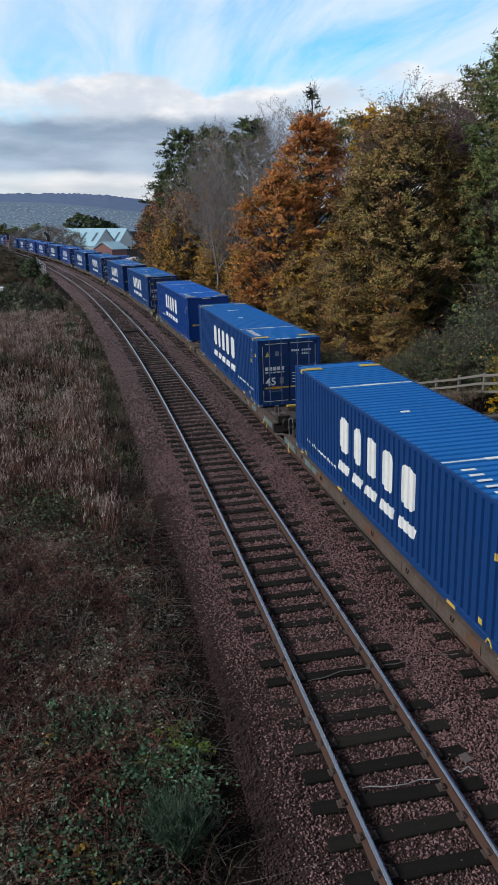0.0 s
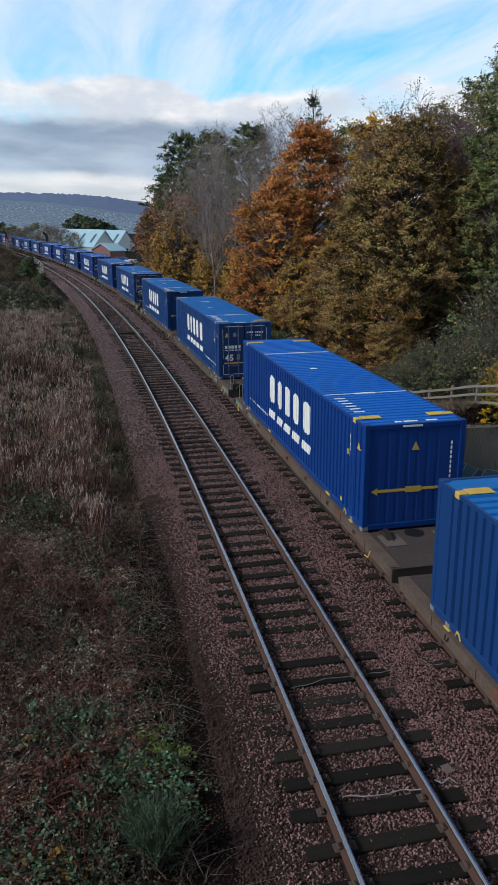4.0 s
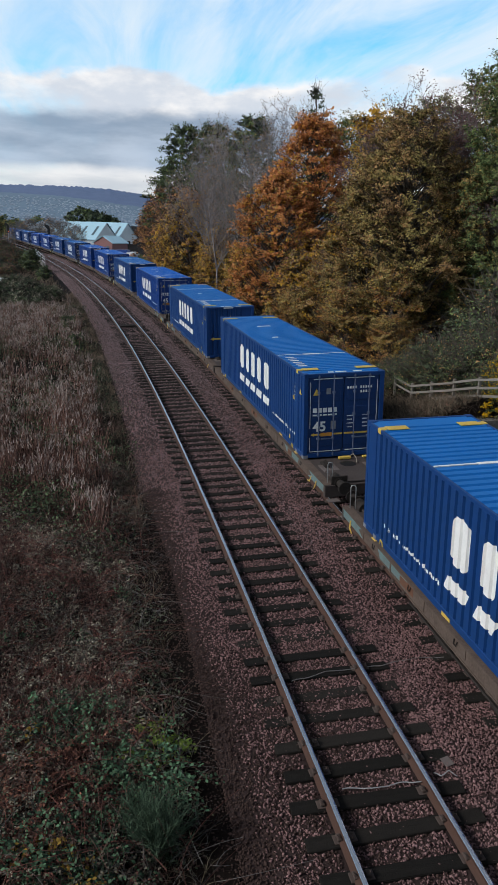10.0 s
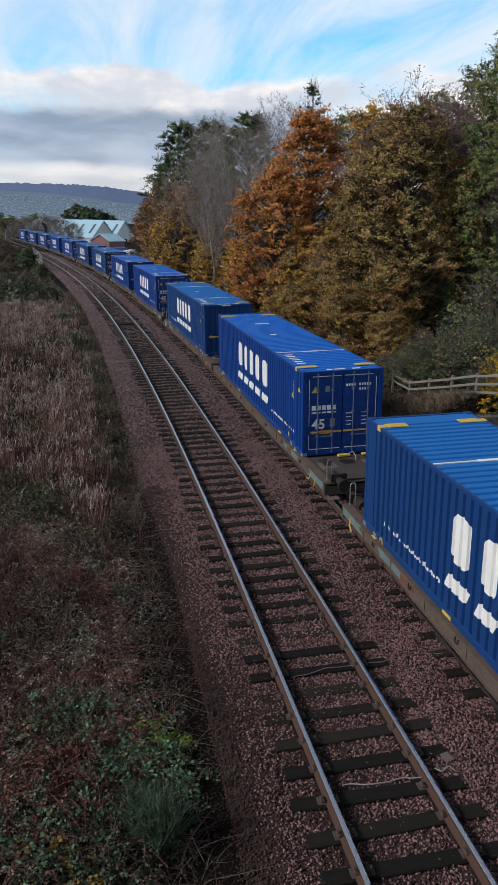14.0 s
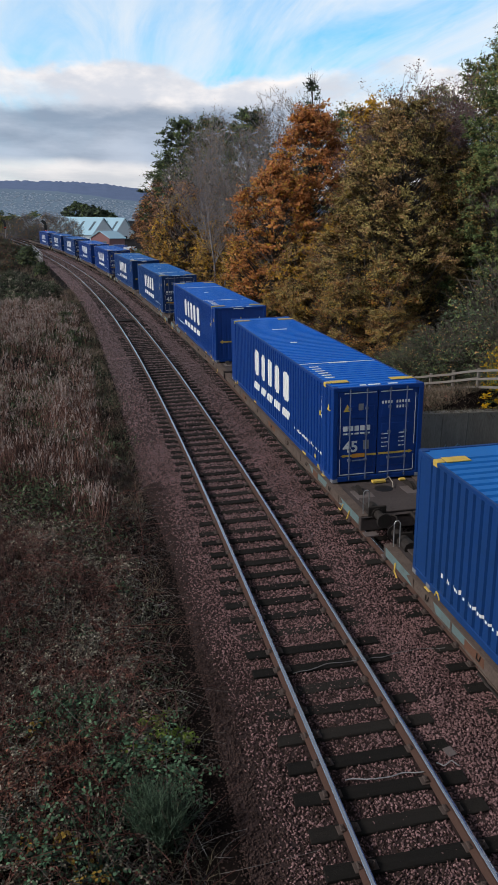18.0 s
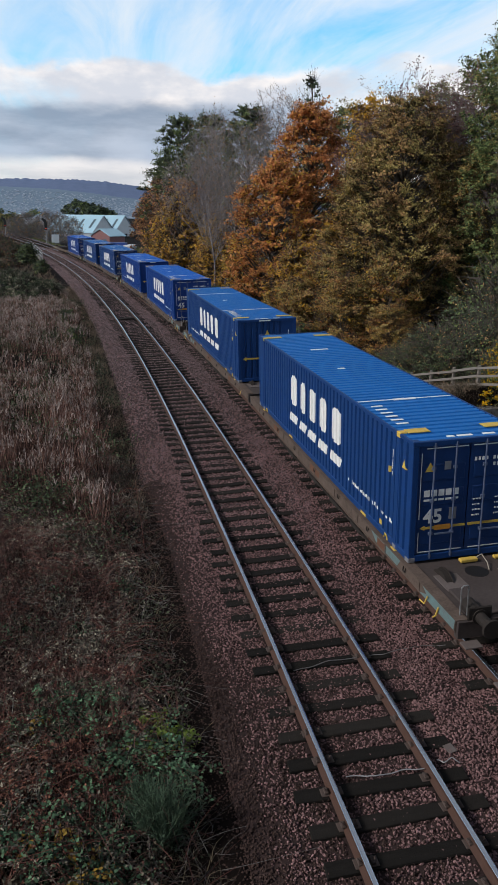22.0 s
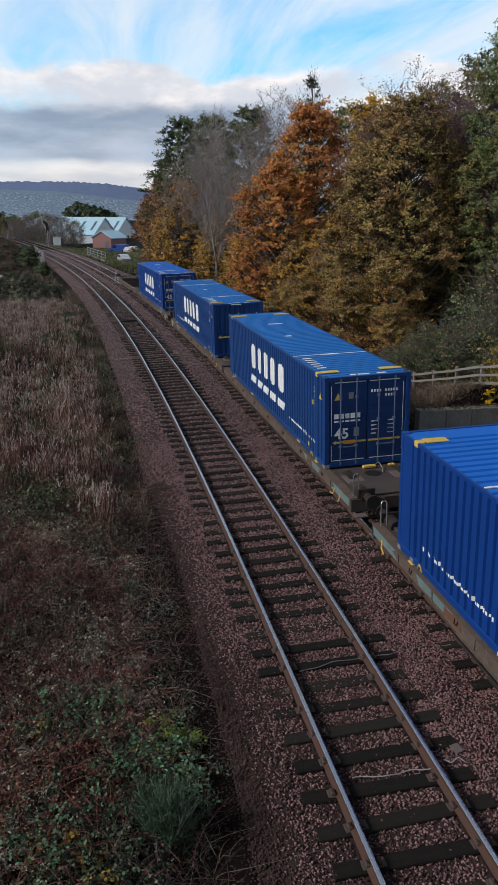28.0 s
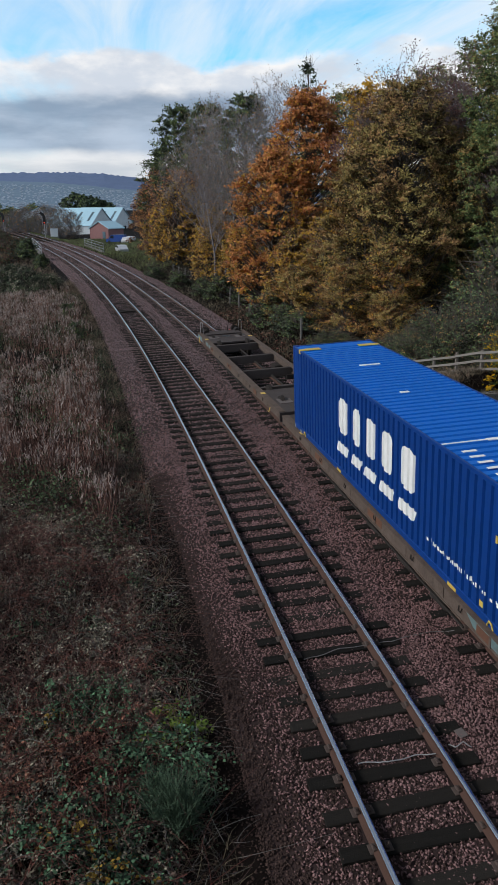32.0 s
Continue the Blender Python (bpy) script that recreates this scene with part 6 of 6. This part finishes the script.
        h, lean = rng.uniform(1.2, 1.7) - 0.10 * k, rng.uniform(-0.12, 0.16)
        o = [(x, z), (x + 0.50, z - 0.05), (x + rng.uniform(0.52, 0.70), z + h * 0.4), (x + 0.62 + lean, z + h * rng.uniform(0.78, 0.92)), (x + rng.uniform(0.05, 0.3) + lean, z + h), (x - 0.06 + lean, z + h * rng.uniform(0.45, 0.8))]
        part("graffiti_shape", prism(o, 23.728 - 0.002 * k, 23.734 - 0.002 * k, axis="y"), M["graffiti" if k % 3 else "graffiti_dark"], w, "faded teal painted shape")
        for (xa, za), (xb, zb) in ((o[4], o[5]), (o[3], o[4])):
            e = prism([(xa, za), (xb, zb), (xb - 0.05, zb + 0.03), (xa - 0.02, za + 0.06)], 23.716 - 0.002 * k, 23.722 - 0.002 * k, axis="y")
            part("graffiti_edge", e, M["graffiti_pale"], w, "pale painted edge")
    return w


M["wall"] = material("stained_wall", (0.19, 0.18, 0.165), 0.9, vary=0.35, scale=2.0, other=(0.04, 0.038, 0.033), bump=0.3, bump_scale=22, stretch=(2.2, 2.2, 0.35), per="object")
M["graffiti"] = material("graffiti_blue", (0.03, 0.13, 0.20), 0.7, vary=0.4, scale=4, other=(0.07, 0.10, 0.12))
M["graffiti_dark"] = material("graffiti_dark", (0.025, 0.07, 0.12), 0.7, vary=0.4, scale=3, other=(0.06, 0.08, 0.09))
M["graffiti_pale"] = material("graffiti_pale", (0.25, 0.35, 0.40), 0.7, vary=0.3, scale=3)
build_headwall()


# ---- loose things on the ballast ----
def build_debris():
    """Cut cables and a plate left on the near track."""
    for label, r, pts, mat in (
            ("pale loose cable lying over a sleeper", 0.009, ((-0.52, 8.66), (-0.28, 8.64), (-0.10, 8.55), (0.23, 8.61), (0.45, 8.62), (0.65, 8.54)), "pale_cable"),
            ("short bent end of pale cable on the ballast", 0.009, ((0.92, 8.72), (1.0, 8.65), (1.15, 8.68), (1.26, 8.64)), "pale_cable"),
            ("grey loose cable lying along a sleeper", 0.009, ((-0.62, 11.38), (-0.33, 11.43), (0.06, 11.50), (0.51, 11.54), (0.66, 11.50)), "dull_cable"),
            ("dark cable trailing between the tracks", 0.009, ((0.86, 11.54), (1.11, 11.54), (1.41, 11.60), (1.96, 11.83), (2.26, 11.86), (2.5, 11.78)), "dull_cable"),
            ("thin dark wire on the ballast's shoulder", 0.009, ((-2.30, 9.28), (-2.31, 8.96), (-2.34, 8.64), (-2.38, 8.34)), "dull_cable")):
        rows = []
        for k, (x, y) in enumerate(pts):
            lat = x - float(bend(y))
            top = y * GRADE + float(bed_height(lat)) + r + 0.012
            if abs(lat) < 1.2:
                top = y * GRADE + lat * CANT - 0.155 + r
            rows.append((x, y, top + (0.03 if k % 3 == 2 else 0)))
        q = np.array(rows)
        u = np.linspace(0, len(q) - 1, 26)
        fine = [tuple(np.interp(u_, range(len(q)), q[:, i]) + (0.012 * math.sin(u_ * 4) if i == 1 else 0) for i in range(3)) for u_ in u]
        ob = tagged(new("cable", mesh_of(tube(fine, r, 6), "cable", M[mat])), label, "cable", "loose cables by the track")
    p = new("metal_plate", mesh_of(box(-0.075, 0.075, -0.09, 0.09, 0, 0.012, 0.003), "metal_plate", M["deck_plate"]))
    p.matrix_basis = pose(1.24, 8.94, float(bed_height(1.29)) + 0.06, 4, -5, 12)
    tagged(p, "small grey steel plate lying on the ballast", "plate")


M["pale_cable"] = material("pale_cable", (0.30, 0.31, 0.32), 0.6, vary=0.4, scale=9, other=(0.12, 0.12, 0.13))
M["dull_cable"] = material("dull_cable", (0.17, 0.16, 0.16), 0.7, vary=0.4, scale=9, other=(0.03, 0.03, 0.03))
build_debris()
board = thing("crossing_board", "dark timber board lying across the near track", "board")
part("plank", box(-0.62, 0.62, -0.22, 0.22, -0.15, -0.035, 0.02), M["bogie"], board)
board.matrix_basis = seat(57.6, 0.4, False)


def build_fence():
    f = thing("timber_fence", "weathered grey timber post and three-rail fence on the bank", "fence")
    rng = random.Random(2)
    spots = [Vector((9.72, y, max(ground_z(9.72, max(y, 25)) - 0.22, 0.0) + 0.22 * max(25 - y, 0))) for y in (33, 31, 29, 27, 25, 23.2)]
    for k, q in enumerate(spots):
        ob = part("post", box(-0.05, 0.05, -0.05, 0.05, -0.4, 1.12 + rng.uniform(-0.03, 0.05), 0.008), M["wood"], f)
        ob.matrix_basis = pose(q.x, q.y, q.z, rng.uniform(-2, 2), rng.uniform(-2, 2), 0)
        if k < len(spots) - 1:
            step = spots[k + 1] - q
            tilt = math.degrees(math.atan2(step.z, -step.y))
            for z in (0.42, 0.72, 1.02):
                if z < 0.5 and k < 2:
                    continue
                ob = part("rail", box(-0.02, 0.02, -step.length - 0.03, 0.03, -0.045, 0.045, 0.006), M["wood"], f)
                ob.matrix_basis = pose(q.x - 0.07, q.y, q.z + z, -tilt + rng.uniform(-0.6, 0.6), 0, 0)
    # line wires fence along the cutting
    w = thing("wire_fence", "line of grey concrete fence posts with wires beside trees", "fence")
    pts = []
    for k in range(15):
        y = 43.5 + k * 3.1
        x = float(bend(y)) + 8.9
        z = ground_z(x, y)
        ob = part("post", box(-0.06, 0.06, -0.06, 0.06, -0.3, 1.35, 0.01), M["concrete"], w)
        ob.matrix_basis = pose(x, y, z, rng.uniform(-3, 3), rng.uniform(-3, 3), 0)
        pts.append((x, y, z))
    for h in (0.4, 0.8, 1.2):
        part("wire", tube([(x, y - 0.065, z + h) for x, y, z in pts], 0.006, 3), M["steel"], w)


build_fence()


# ---- signals, railings, cabinet ----
def build_signal(x, y, z):
    s = thing("railway_signal", "black railway signal head with red light on grey mast", "signal", "signals by the line", at=pose(x, y, z))
    part("mast", tube([(0, 0, -0.5), (0, 0, 4.2)], 0.09, 8), M["steel"], s)
    part("base", box(-0.3, 0.3, -0.3, 0.3, -0.5, 0.15, 0.03), M["concrete"], s)
    head = part("head", box(-0.32, 0.32, -0.12, 0.05, 3.3, 4.9, 0.05), M["black"], s)
    part("hood", prism([(-0.32, 4.9), (0.32, 4.9), (0.1, 5.6), (-0.75, 6.1), (-0.95, 5.7)], -0.12, 0.05, axis="y"), M["black"], head)
    for k, zz in enumerate((3.6, 4.0, 4.4)):
        part("lens", tube([(0, -0.14, zz), (0, -0.12, zz)], 0.10, 10), M["red_light"] if k == 0 else M["black"], head, "lit red lens" if k == 0 else "")
        part("lens_visor", box(-0.12, 0.12, -0.3, -0.12, zz + 0.11, zz + 0.14), M["black"], head)
    part("ladder", box(0.35, 0.42, -0.03, 0.03, -0.4, 3.6), M["steel"], s)
    return s


def glow(name, colour, strength):
    m = bpy.data.materials.new(name)
    m.use_nodes = True
    bs = m.node_tree.nodes["Principled BSDF"]
    bs.inputs["Base Color"].default_value = (*colour, 1)
    bs.inputs["Emission Color"].default_value = (*colour, 1)
    bs.inputs["Emission Strength"].default_value = strength
    return m


M["red_light"] = glow("red_signal_light", (1.0, 0.06, 0.03), 3.0)
build_signal(-15.8, 190, 0.2)
build_signal(-29.2, 228, 0.0)


def build_railing(x0, y0, x1, y1, z, name_label, posts=6):
    r = thing("bridge_railing", name_label, "railing", "railings of the underbridge")
    a, b = Vector((x0, y0, z)), Vector((x1, y1, z))
    for k in range(posts):
        q = a + (b - a) * k / (posts - 1)
        part("post", tube([(q.x, q.y, q.z - 0.6), (q.x, q.y, q.z + 1.3)], 0.05, 6), M["steel"], r)
    for h in (0.35, 0.8, 1.25):
        part("rail", tube([(a.x, a.y, z + h), (b.x, b.y, z + h)], 0.045, 6), M["steel"], r)
    part("parapet", box(-0.2, 0.2, 0, (b - a).length, -2.5, 0.0), M["concrete"], r).matrix_basis = pose(a.x, a.y, z, 0, 0, math.degrees(math.atan2(b.y - a.y, b.x - a.x)) - 90)


build_railing(-12.6, 127, -16.4, 158, 0.4, "pale steel bridge railing on the near side")
build_railing(-2.9, 135, -6.3, 158, 0.2, "pale steel bridge railing on the far side")

cab = thing("equipment_cabinet", "pale grey lineside equipment cabinet on a concrete base", "cabinet", at=pose(-14.4, 203, 0))
part("body", box(-0.9, 0.9, -0.5, 0.5, 0.1, 2.1, 0.03), M["cladding"], cab)
part("base", box(-1.0, 1.0, -0.6, 0.6, -1.0, 0.1), M["concrete"], cab)
for sx in (-0.44, 0.44):
    part("door", box(sx - 0.41, sx + 0.41, -0.54, -0.5, 0.2, 2.0, 0.01), M["cladding"], cab)
part("roof", box(-1.0, 1.0, -0.6, 0.6, 2.1, 2.2, 0.02), M["steel"], cab)


# ---- industrial estate ----
def build_shed(x, y, z, width, depth, eave, ridge, bays, turn, label):
    s = thing("industrial_shed", label, "building", "sheds of the estate", at=pose(x, y, z, 0, 0, turn))
    bw = width / bays
    for b in range(bays):
        x0 = -width / 2 + b * bw
        outline = [(x0, 0), (x0 + bw, 0), (x0 + bw, eave), (x0 + bw / 2, ridge - 0.15), (x0, eave)]
        wall = part("wall", prism(outline, -depth / 2, depth / 2, axis="y"), M["cladding"], s)
        for k in range(3):
            xx = x0 + bw * (0.2 + 0.28 * k)
            part("window", box(xx, xx + bw * 0.14, -depth / 2 - 0.06, -depth / 2 - 0.01, eave * 0.45, eave * 0.75), M["glass"], wall)
        for sx in (0, 1):
            xa, xb = (x0 - 0.2, x0 + bw / 2) if sx == 0 else (x0 + bw / 2, x0 + bw + 0.2)
            za, zb = (eave, ridge) if sx == 0 else (ridge, eave)
            roof = part("roof", prism([(xa, za), (xb, zb), (xb, zb + 0.15), (xa, za + 0.15)], -depth / 2 - 0.3, depth / 2 + 0.3, axis="y"), M["roof_pale"], s, "pale blue-green roof sheets")
            for k in range(4):
                u0, u1 = 0.25, 0.75
                yy = -depth / 2 + depth * (k + 0.35) / 4
                o = [(xa + (xb - xa) * u0, za + (zb - za) * u0 + 0.16), (xa + (xb - xa) * u1, za + (zb - za) * u1 + 0.16), (xa + (xb - xa) * u1, za + (zb - za) * u1 + 0.2), (xa + (xb - xa) * u0, za + (zb - za) * u0 + 0.2)]
                part("rooflight", prism(o, yy, yy + depth * 0.05, axis="y"), M["rooflight"], roof, "dark rooflight")
    return s


build_shed(-5.4, 312, -3.6, 56, 17, 4.2, 10.2, 2, 72, "long pale industrial shed with blue-green roofs")
build_shed(-25.0, 308, -3.6, 24, 22, 8.6, 10.4, 3, 4, "second pale shed seen behind bare branches")


def build_house(x, y, z, turn):
    h = thing("brick_building", "small red brick building with a pale gable roof", "building", at=pose(x, y, z, 0, 0, turn))
    w, d, e, r = 6.4, 8.0, 2.9, 4.8
    wall = part("wall", prism([(-w / 2, 0), (w / 2, 0), (w / 2, e), (0, r - 0.1), (-w / 2, e)], -d / 2, d / 2, axis="y"), M["brick"], h)
    for s in (-1, 1):
        part("roof", prism([(0, r), (s * (w / 2 + 0.4), e - 0.1), (s * (w / 2 + 0.4), e + 0.1), (0, r + 0.2)], -d / 2 - 0.3, d / 2 + 0.3, axis="y"), M["roof_pale"], h)
    part("door", box(1.2, 2.2, -d / 2 - 0.08, -d / 2 - 0.01, 0, 2.1), M["rooflight"], h)
    return h


build_house(-0.9, 234, -1.75, -35)


def build_car(x, y, z, turn, paint, label):
    c = thing("parked_car", label, "car", "cars parked by the estate", at=pose(x, y, z, 0, 0, turn))
    body = prism([(-2.1, 0.3), (2.1, 0.3), (2.15, 0.75), (1.9, 0.95), (1.0, 1.0), (0.45, 1.42), (-1.2, 1.45), (-1.85, 1.0), (-2.15, 0.9)], -0.85, 0.85)
    bmesh.ops.rotate(body, matrix=Matrix.Rotation(radians(90), 3, "Z"), verts=body.verts)
    part("body", body, paint, c)
    glass = prism([(1.0 - 0.1, 1.01), (0.42, 1.38), (-1.15, 1.40), (-1.7, 1.02)], -0.862, 0.862)
    bmesh.ops.rotate(glass, matrix=Matrix.Rotation(radians(90), 3, "Z"), verts=glass.verts)
    part("window_band", glass, M["glass"], c)
    for sx in (-1.3, 1.3):
        for sy in (-0.8, 0.8):
            wh = part("wheel", tube([(sx, sy - 0.1, 0.33), (sx, sy + 0.1, 0.33)], 0.33, 12), M["black"], c)
    for sy in (-0.6, 0.6):
        part("headlight", box(2.06, 2.16, sy - 0.18, sy + 0.18, 0.68, 0.82), M["white"], c)
    return c


M["car_silver"] = material("silver_car", (0.55, 0.57, 0.60), 0.3, 0.4, vary=0.1, scale=2, other=(0.45, 0.47, 0.5))
M["car_blue"] = material("blue_van", (0.03, 0.08, 0.32), 0.3, vary=0.1, scale=2)
M["car_white"] = material("white_car", (0.75, 0.75, 0.76), 0.3, vary=0.1, scale=2)
build_car(0.6, 149, ground_z(0.6, 149), 100, M["car_silver"], "silver car parked below the line")
build_car(3.3, 199, ground_z(3.3, 199), 75, M["car_white"], "white car parked beside a blue van")
build_car(4.6, 204, ground_z(4.6, 204), 70, M["car_silver"], "pale silver car at the end of the parked row")
build_car(-15.0, 88.5, ground_z(-15.0, 88.5), 60, M["car_white"], "pale car on the road beyond the bank")


def build_van(x, y, z, turn):
    v = thing("parked_van", "dark blue panel van parked near the brick building", "van", at=pose(x, y, z, 0, 0, turn))
    part("body", prism([(-2.4, 0.35), (2.45, 0.35), (2.5, 0.95), (1.75, 1.15), (1.1, 2.05), (-2.4, 2.1)], -0.95, 0.95), M["car_blue"], v)
    part("windscreen", prism([(1.72, 1.2), (1.74, 1.22), (1.15, 2.0), (1.12, 1.98)], -0.82, 0.82), M["glass"], v)
    for sy in (-0.957, 0.957):
        part("side_window", prism([(0.35, 1.2), (1.55, 1.2), (1.02, 1.9), (0.35, 1.9)], sy - 0.006, sy + 0.006), M["glass"], v)
        for sx in (-1.6, 1.6):
            part("wheel", tube([(sy * 0.92 - 0.1, sx, 0.36), (sy * 0.92 + 0.1, sx, 0.36)], 0.36, 12), M["black"], v)


build_van(1.0, 203, ground_z(1.0, 203), 65)


# ---- distance ----
def build_hills():
    rng = np.random.default_rng(2)

    def ridge(name, y0, xs, crest, foot, mat, label, seed, bumps):
        n = 700
        x = np.linspace(xs[0], xs[1], n)
        top = np.interp(x, crest[0], crest[1]) + rng.uniform(-1, 1, n) * bumps
        rows = []
        for u in np.linspace(0, 1, 7):
            crest_z = top if u == 1 else np.interp(x, crest[0], crest[1])
            rows.append(np.stack([x, np.full(n, y0 - (1 - u) * 900), foot + (crest_z - foot) * u ** 1.3], 1))
        vs = np.concatenate(rows)
        idx = np.arange(7 * n).reshape(7, n)
        fs = np.stack([idx[:-1, :-1], idx[:-1, 1:], idx[1:, 1:], idx[1:, :-1]], -1).reshape(-1, 4)
        tagged(new(name, raw_mesh(name, vs, fs, M[mat])), label, "hill", kind="structure")
    # both ridges get their haze from the material colour alone
    ridge("backdrop_hill", 3600, (-3500, 3500), ([-3500, -420, -260, -90, 35, 188, 300, 600, 3500], [100, 140, 143, 145, 140, 121, 95, 60, 90]), -10, "hill_wood", "wooded hill on the horizon, haze tinted blue-grey into its colour", 1, 3.5)
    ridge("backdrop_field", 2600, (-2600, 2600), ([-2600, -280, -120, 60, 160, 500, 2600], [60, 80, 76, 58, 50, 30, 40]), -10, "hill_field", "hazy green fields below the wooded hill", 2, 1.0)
    # town in the valley: many small houses
    vs, fs, rv, rf = [], [], [], []
    for k in range(1700):
        y = rng.uniform(1500, 2520)
        x = rng.uniform(-0.14, 0.09) * y
        crest = float(np.interp(x, [-280, -120, 60, 160, 500], [80, 76, 58, 50, 30]))
        z = -10 + (crest + 10) * max((y - 1700) / 900, 0) ** 1.3 + rng.uniform(-1, 1)
        w, d, h = rng.uniform(2.5, 6.5), rng.uniform(3, 6), rng.uniform(0.7, 1.6)
        b = len(vs)
        vs += [(x + sx * w / 2, y + sy * d / 2, z + hz) for hz in (0, h) for sx, sy in ((-1, -1), (1, -1), (1, 1), (-1, 1))]
        fs += [(b, b + 1, b + 5, b + 4), (b + 1, b + 2, b + 6, b + 5), (b + 2, b + 3, b + 7, b + 6), (b + 3, b, b + 4, b + 7)]
        b = len(rv)
        rv += [(x - w / 2, y - d / 2, z + h), (x + w / 2, y - d / 2, z + h), (x + w / 2, y, z + h + 0.8), (x - w / 2, y, z + h + 0.8), (x + w / 2, y + d / 2, z + h), (x - w / 2, y + d / 2, z + h)]
        rf += [(b, b + 1, b + 2, b + 3), (b + 3, b + 2, b + 4, b + 5)]
    town = thing("distant_town", "hazy town of small pale houses in the valley", "town", kind="stuff")
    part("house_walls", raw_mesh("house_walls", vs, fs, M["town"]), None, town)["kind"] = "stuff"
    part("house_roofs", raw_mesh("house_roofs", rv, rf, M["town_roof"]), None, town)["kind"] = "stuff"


build_hills()


def build_far_trees():
    t = build_tree("tree", "dark round tree behind the sheds", 12, 5.5, "dome", 150, 7000, 0.6, (("pine", 0.7), ("green", 0.3)), 51, clump_size=0.9, group="trees by the estate")
    for x, y, turn, size in ((-6, 345, 0, 1.15), (-11, 350, 60, 1.25), (0, 355, 120, 1.0), (-2, 350, 20, 1.05)):
        stand(t, x, y, turn, size, z=-3.5)
    b = build_tree("tree", "bare pale tree before the sheds", 9.5, 4.2, "dome", 160, 600, 0.3, (("brown", 1.0),), 52, bark="grey_bark", twigs=3500, clump_size=0.9, twig_length=1.4, group="trees by the estate")
    for x, y, turn, size in ((-14.5, 235, 0, 0.95), (-18.5, 245, 70, 1.0), (-11.5, 242, 170, 0.8), (-23.5, 236, 40, 0.95), (-27.0, 232, 130, 0.85)):
        stand(b, x, y, turn, size, z=-2.5)
    o = build_tree("tree", "yellowing round tree near the signals", 9, 4.5, "dome", 130, 6000, 0.45, (("olive", 0.35), ("thicket", 0.4), ("green", 0.25)), 53, clump_size=0.8, group="trees by the estate")
    for x, y, turn, size in ((-34, 290, 0, 1.0), (-40, 300, 70, 1.1), (-27, 310, 160, 1.1), (-46, 280, 200, 1.0), (-38, 250, 20, 0.8), (-24, 262, 100, 0.7), (-52, 300, 10, 1.2)):
        stand(o, x, y, turn, size, z=-3.0)
    s = build_tree("shrub", "dark bramble mound on the near bank", 3.4, 4.2, "dome", 160, 9000, 0.25, (("thicket", 0.35), ("plum", 0.3), ("brown", 0.15), ("pine", 0.2)), 54, low=0.02, twigs=1500, clump_size=0.5, trunk=0.05, category="shrub", group="shrubs on the near bank")
    for x, y, turn, size in ((-19.0, 118, 0, 0.75), (-24, 130, 60, 0.95), (-18.5, 132, 120, 0.6), (-21, 100, 200, 0.5), (-29, 112, 250, 0.9), (-16.4, 110, 300, 0.45), (-13.8, 92, 10, 0.4), (-21, 150, 30, 0.7), (-26, 175, 70, 0.8)):
        stand(s, x, y, turn, size)
    q = build_tree("shrub", "grey-green bramble mound on the near bank", 1.5, 2.0, "dome", 110, 16000, 0.10, (("thicket", 0.55), ("grey_leaf", 0.45)), 56, low=0.02, twigs=500, clump_size=0.35, trunk=0.03, twig_length=0.6, category="shrub", group="shrubs on the near bank")
    for x, y, turn, size in ((-11.8, 77.8, 0, 1.1), (-10.2, 69.0, 80, 0.9), (-9.0, 77.5, 160, 0.75), (-13.6, 73.0, 230, 1.2), (-12.2, 84.0, 30, 1.0)):
        stand(q, x, y, turn, size)
    g = build_tree("shrub", "small dark green shrub by the track", 2.2, 1.0, "dome", 60, 4000, 0.14, (("pine", 0.6), ("green", 0.4)), 55, low=0.02, trunk=0.03, clump_size=0.3, category="shrub", group="shrubs on the near bank")
    for x, y, turn, size in ((-14.0, 116, 0, 1.3), (-11.0, 100, 0, 0.8), (-6.2, 56, 40, 0.5), (-5.4, 48, 90, 0.45)):
        stand(g, x, y, turn, size)


build_far_trees()


motions()
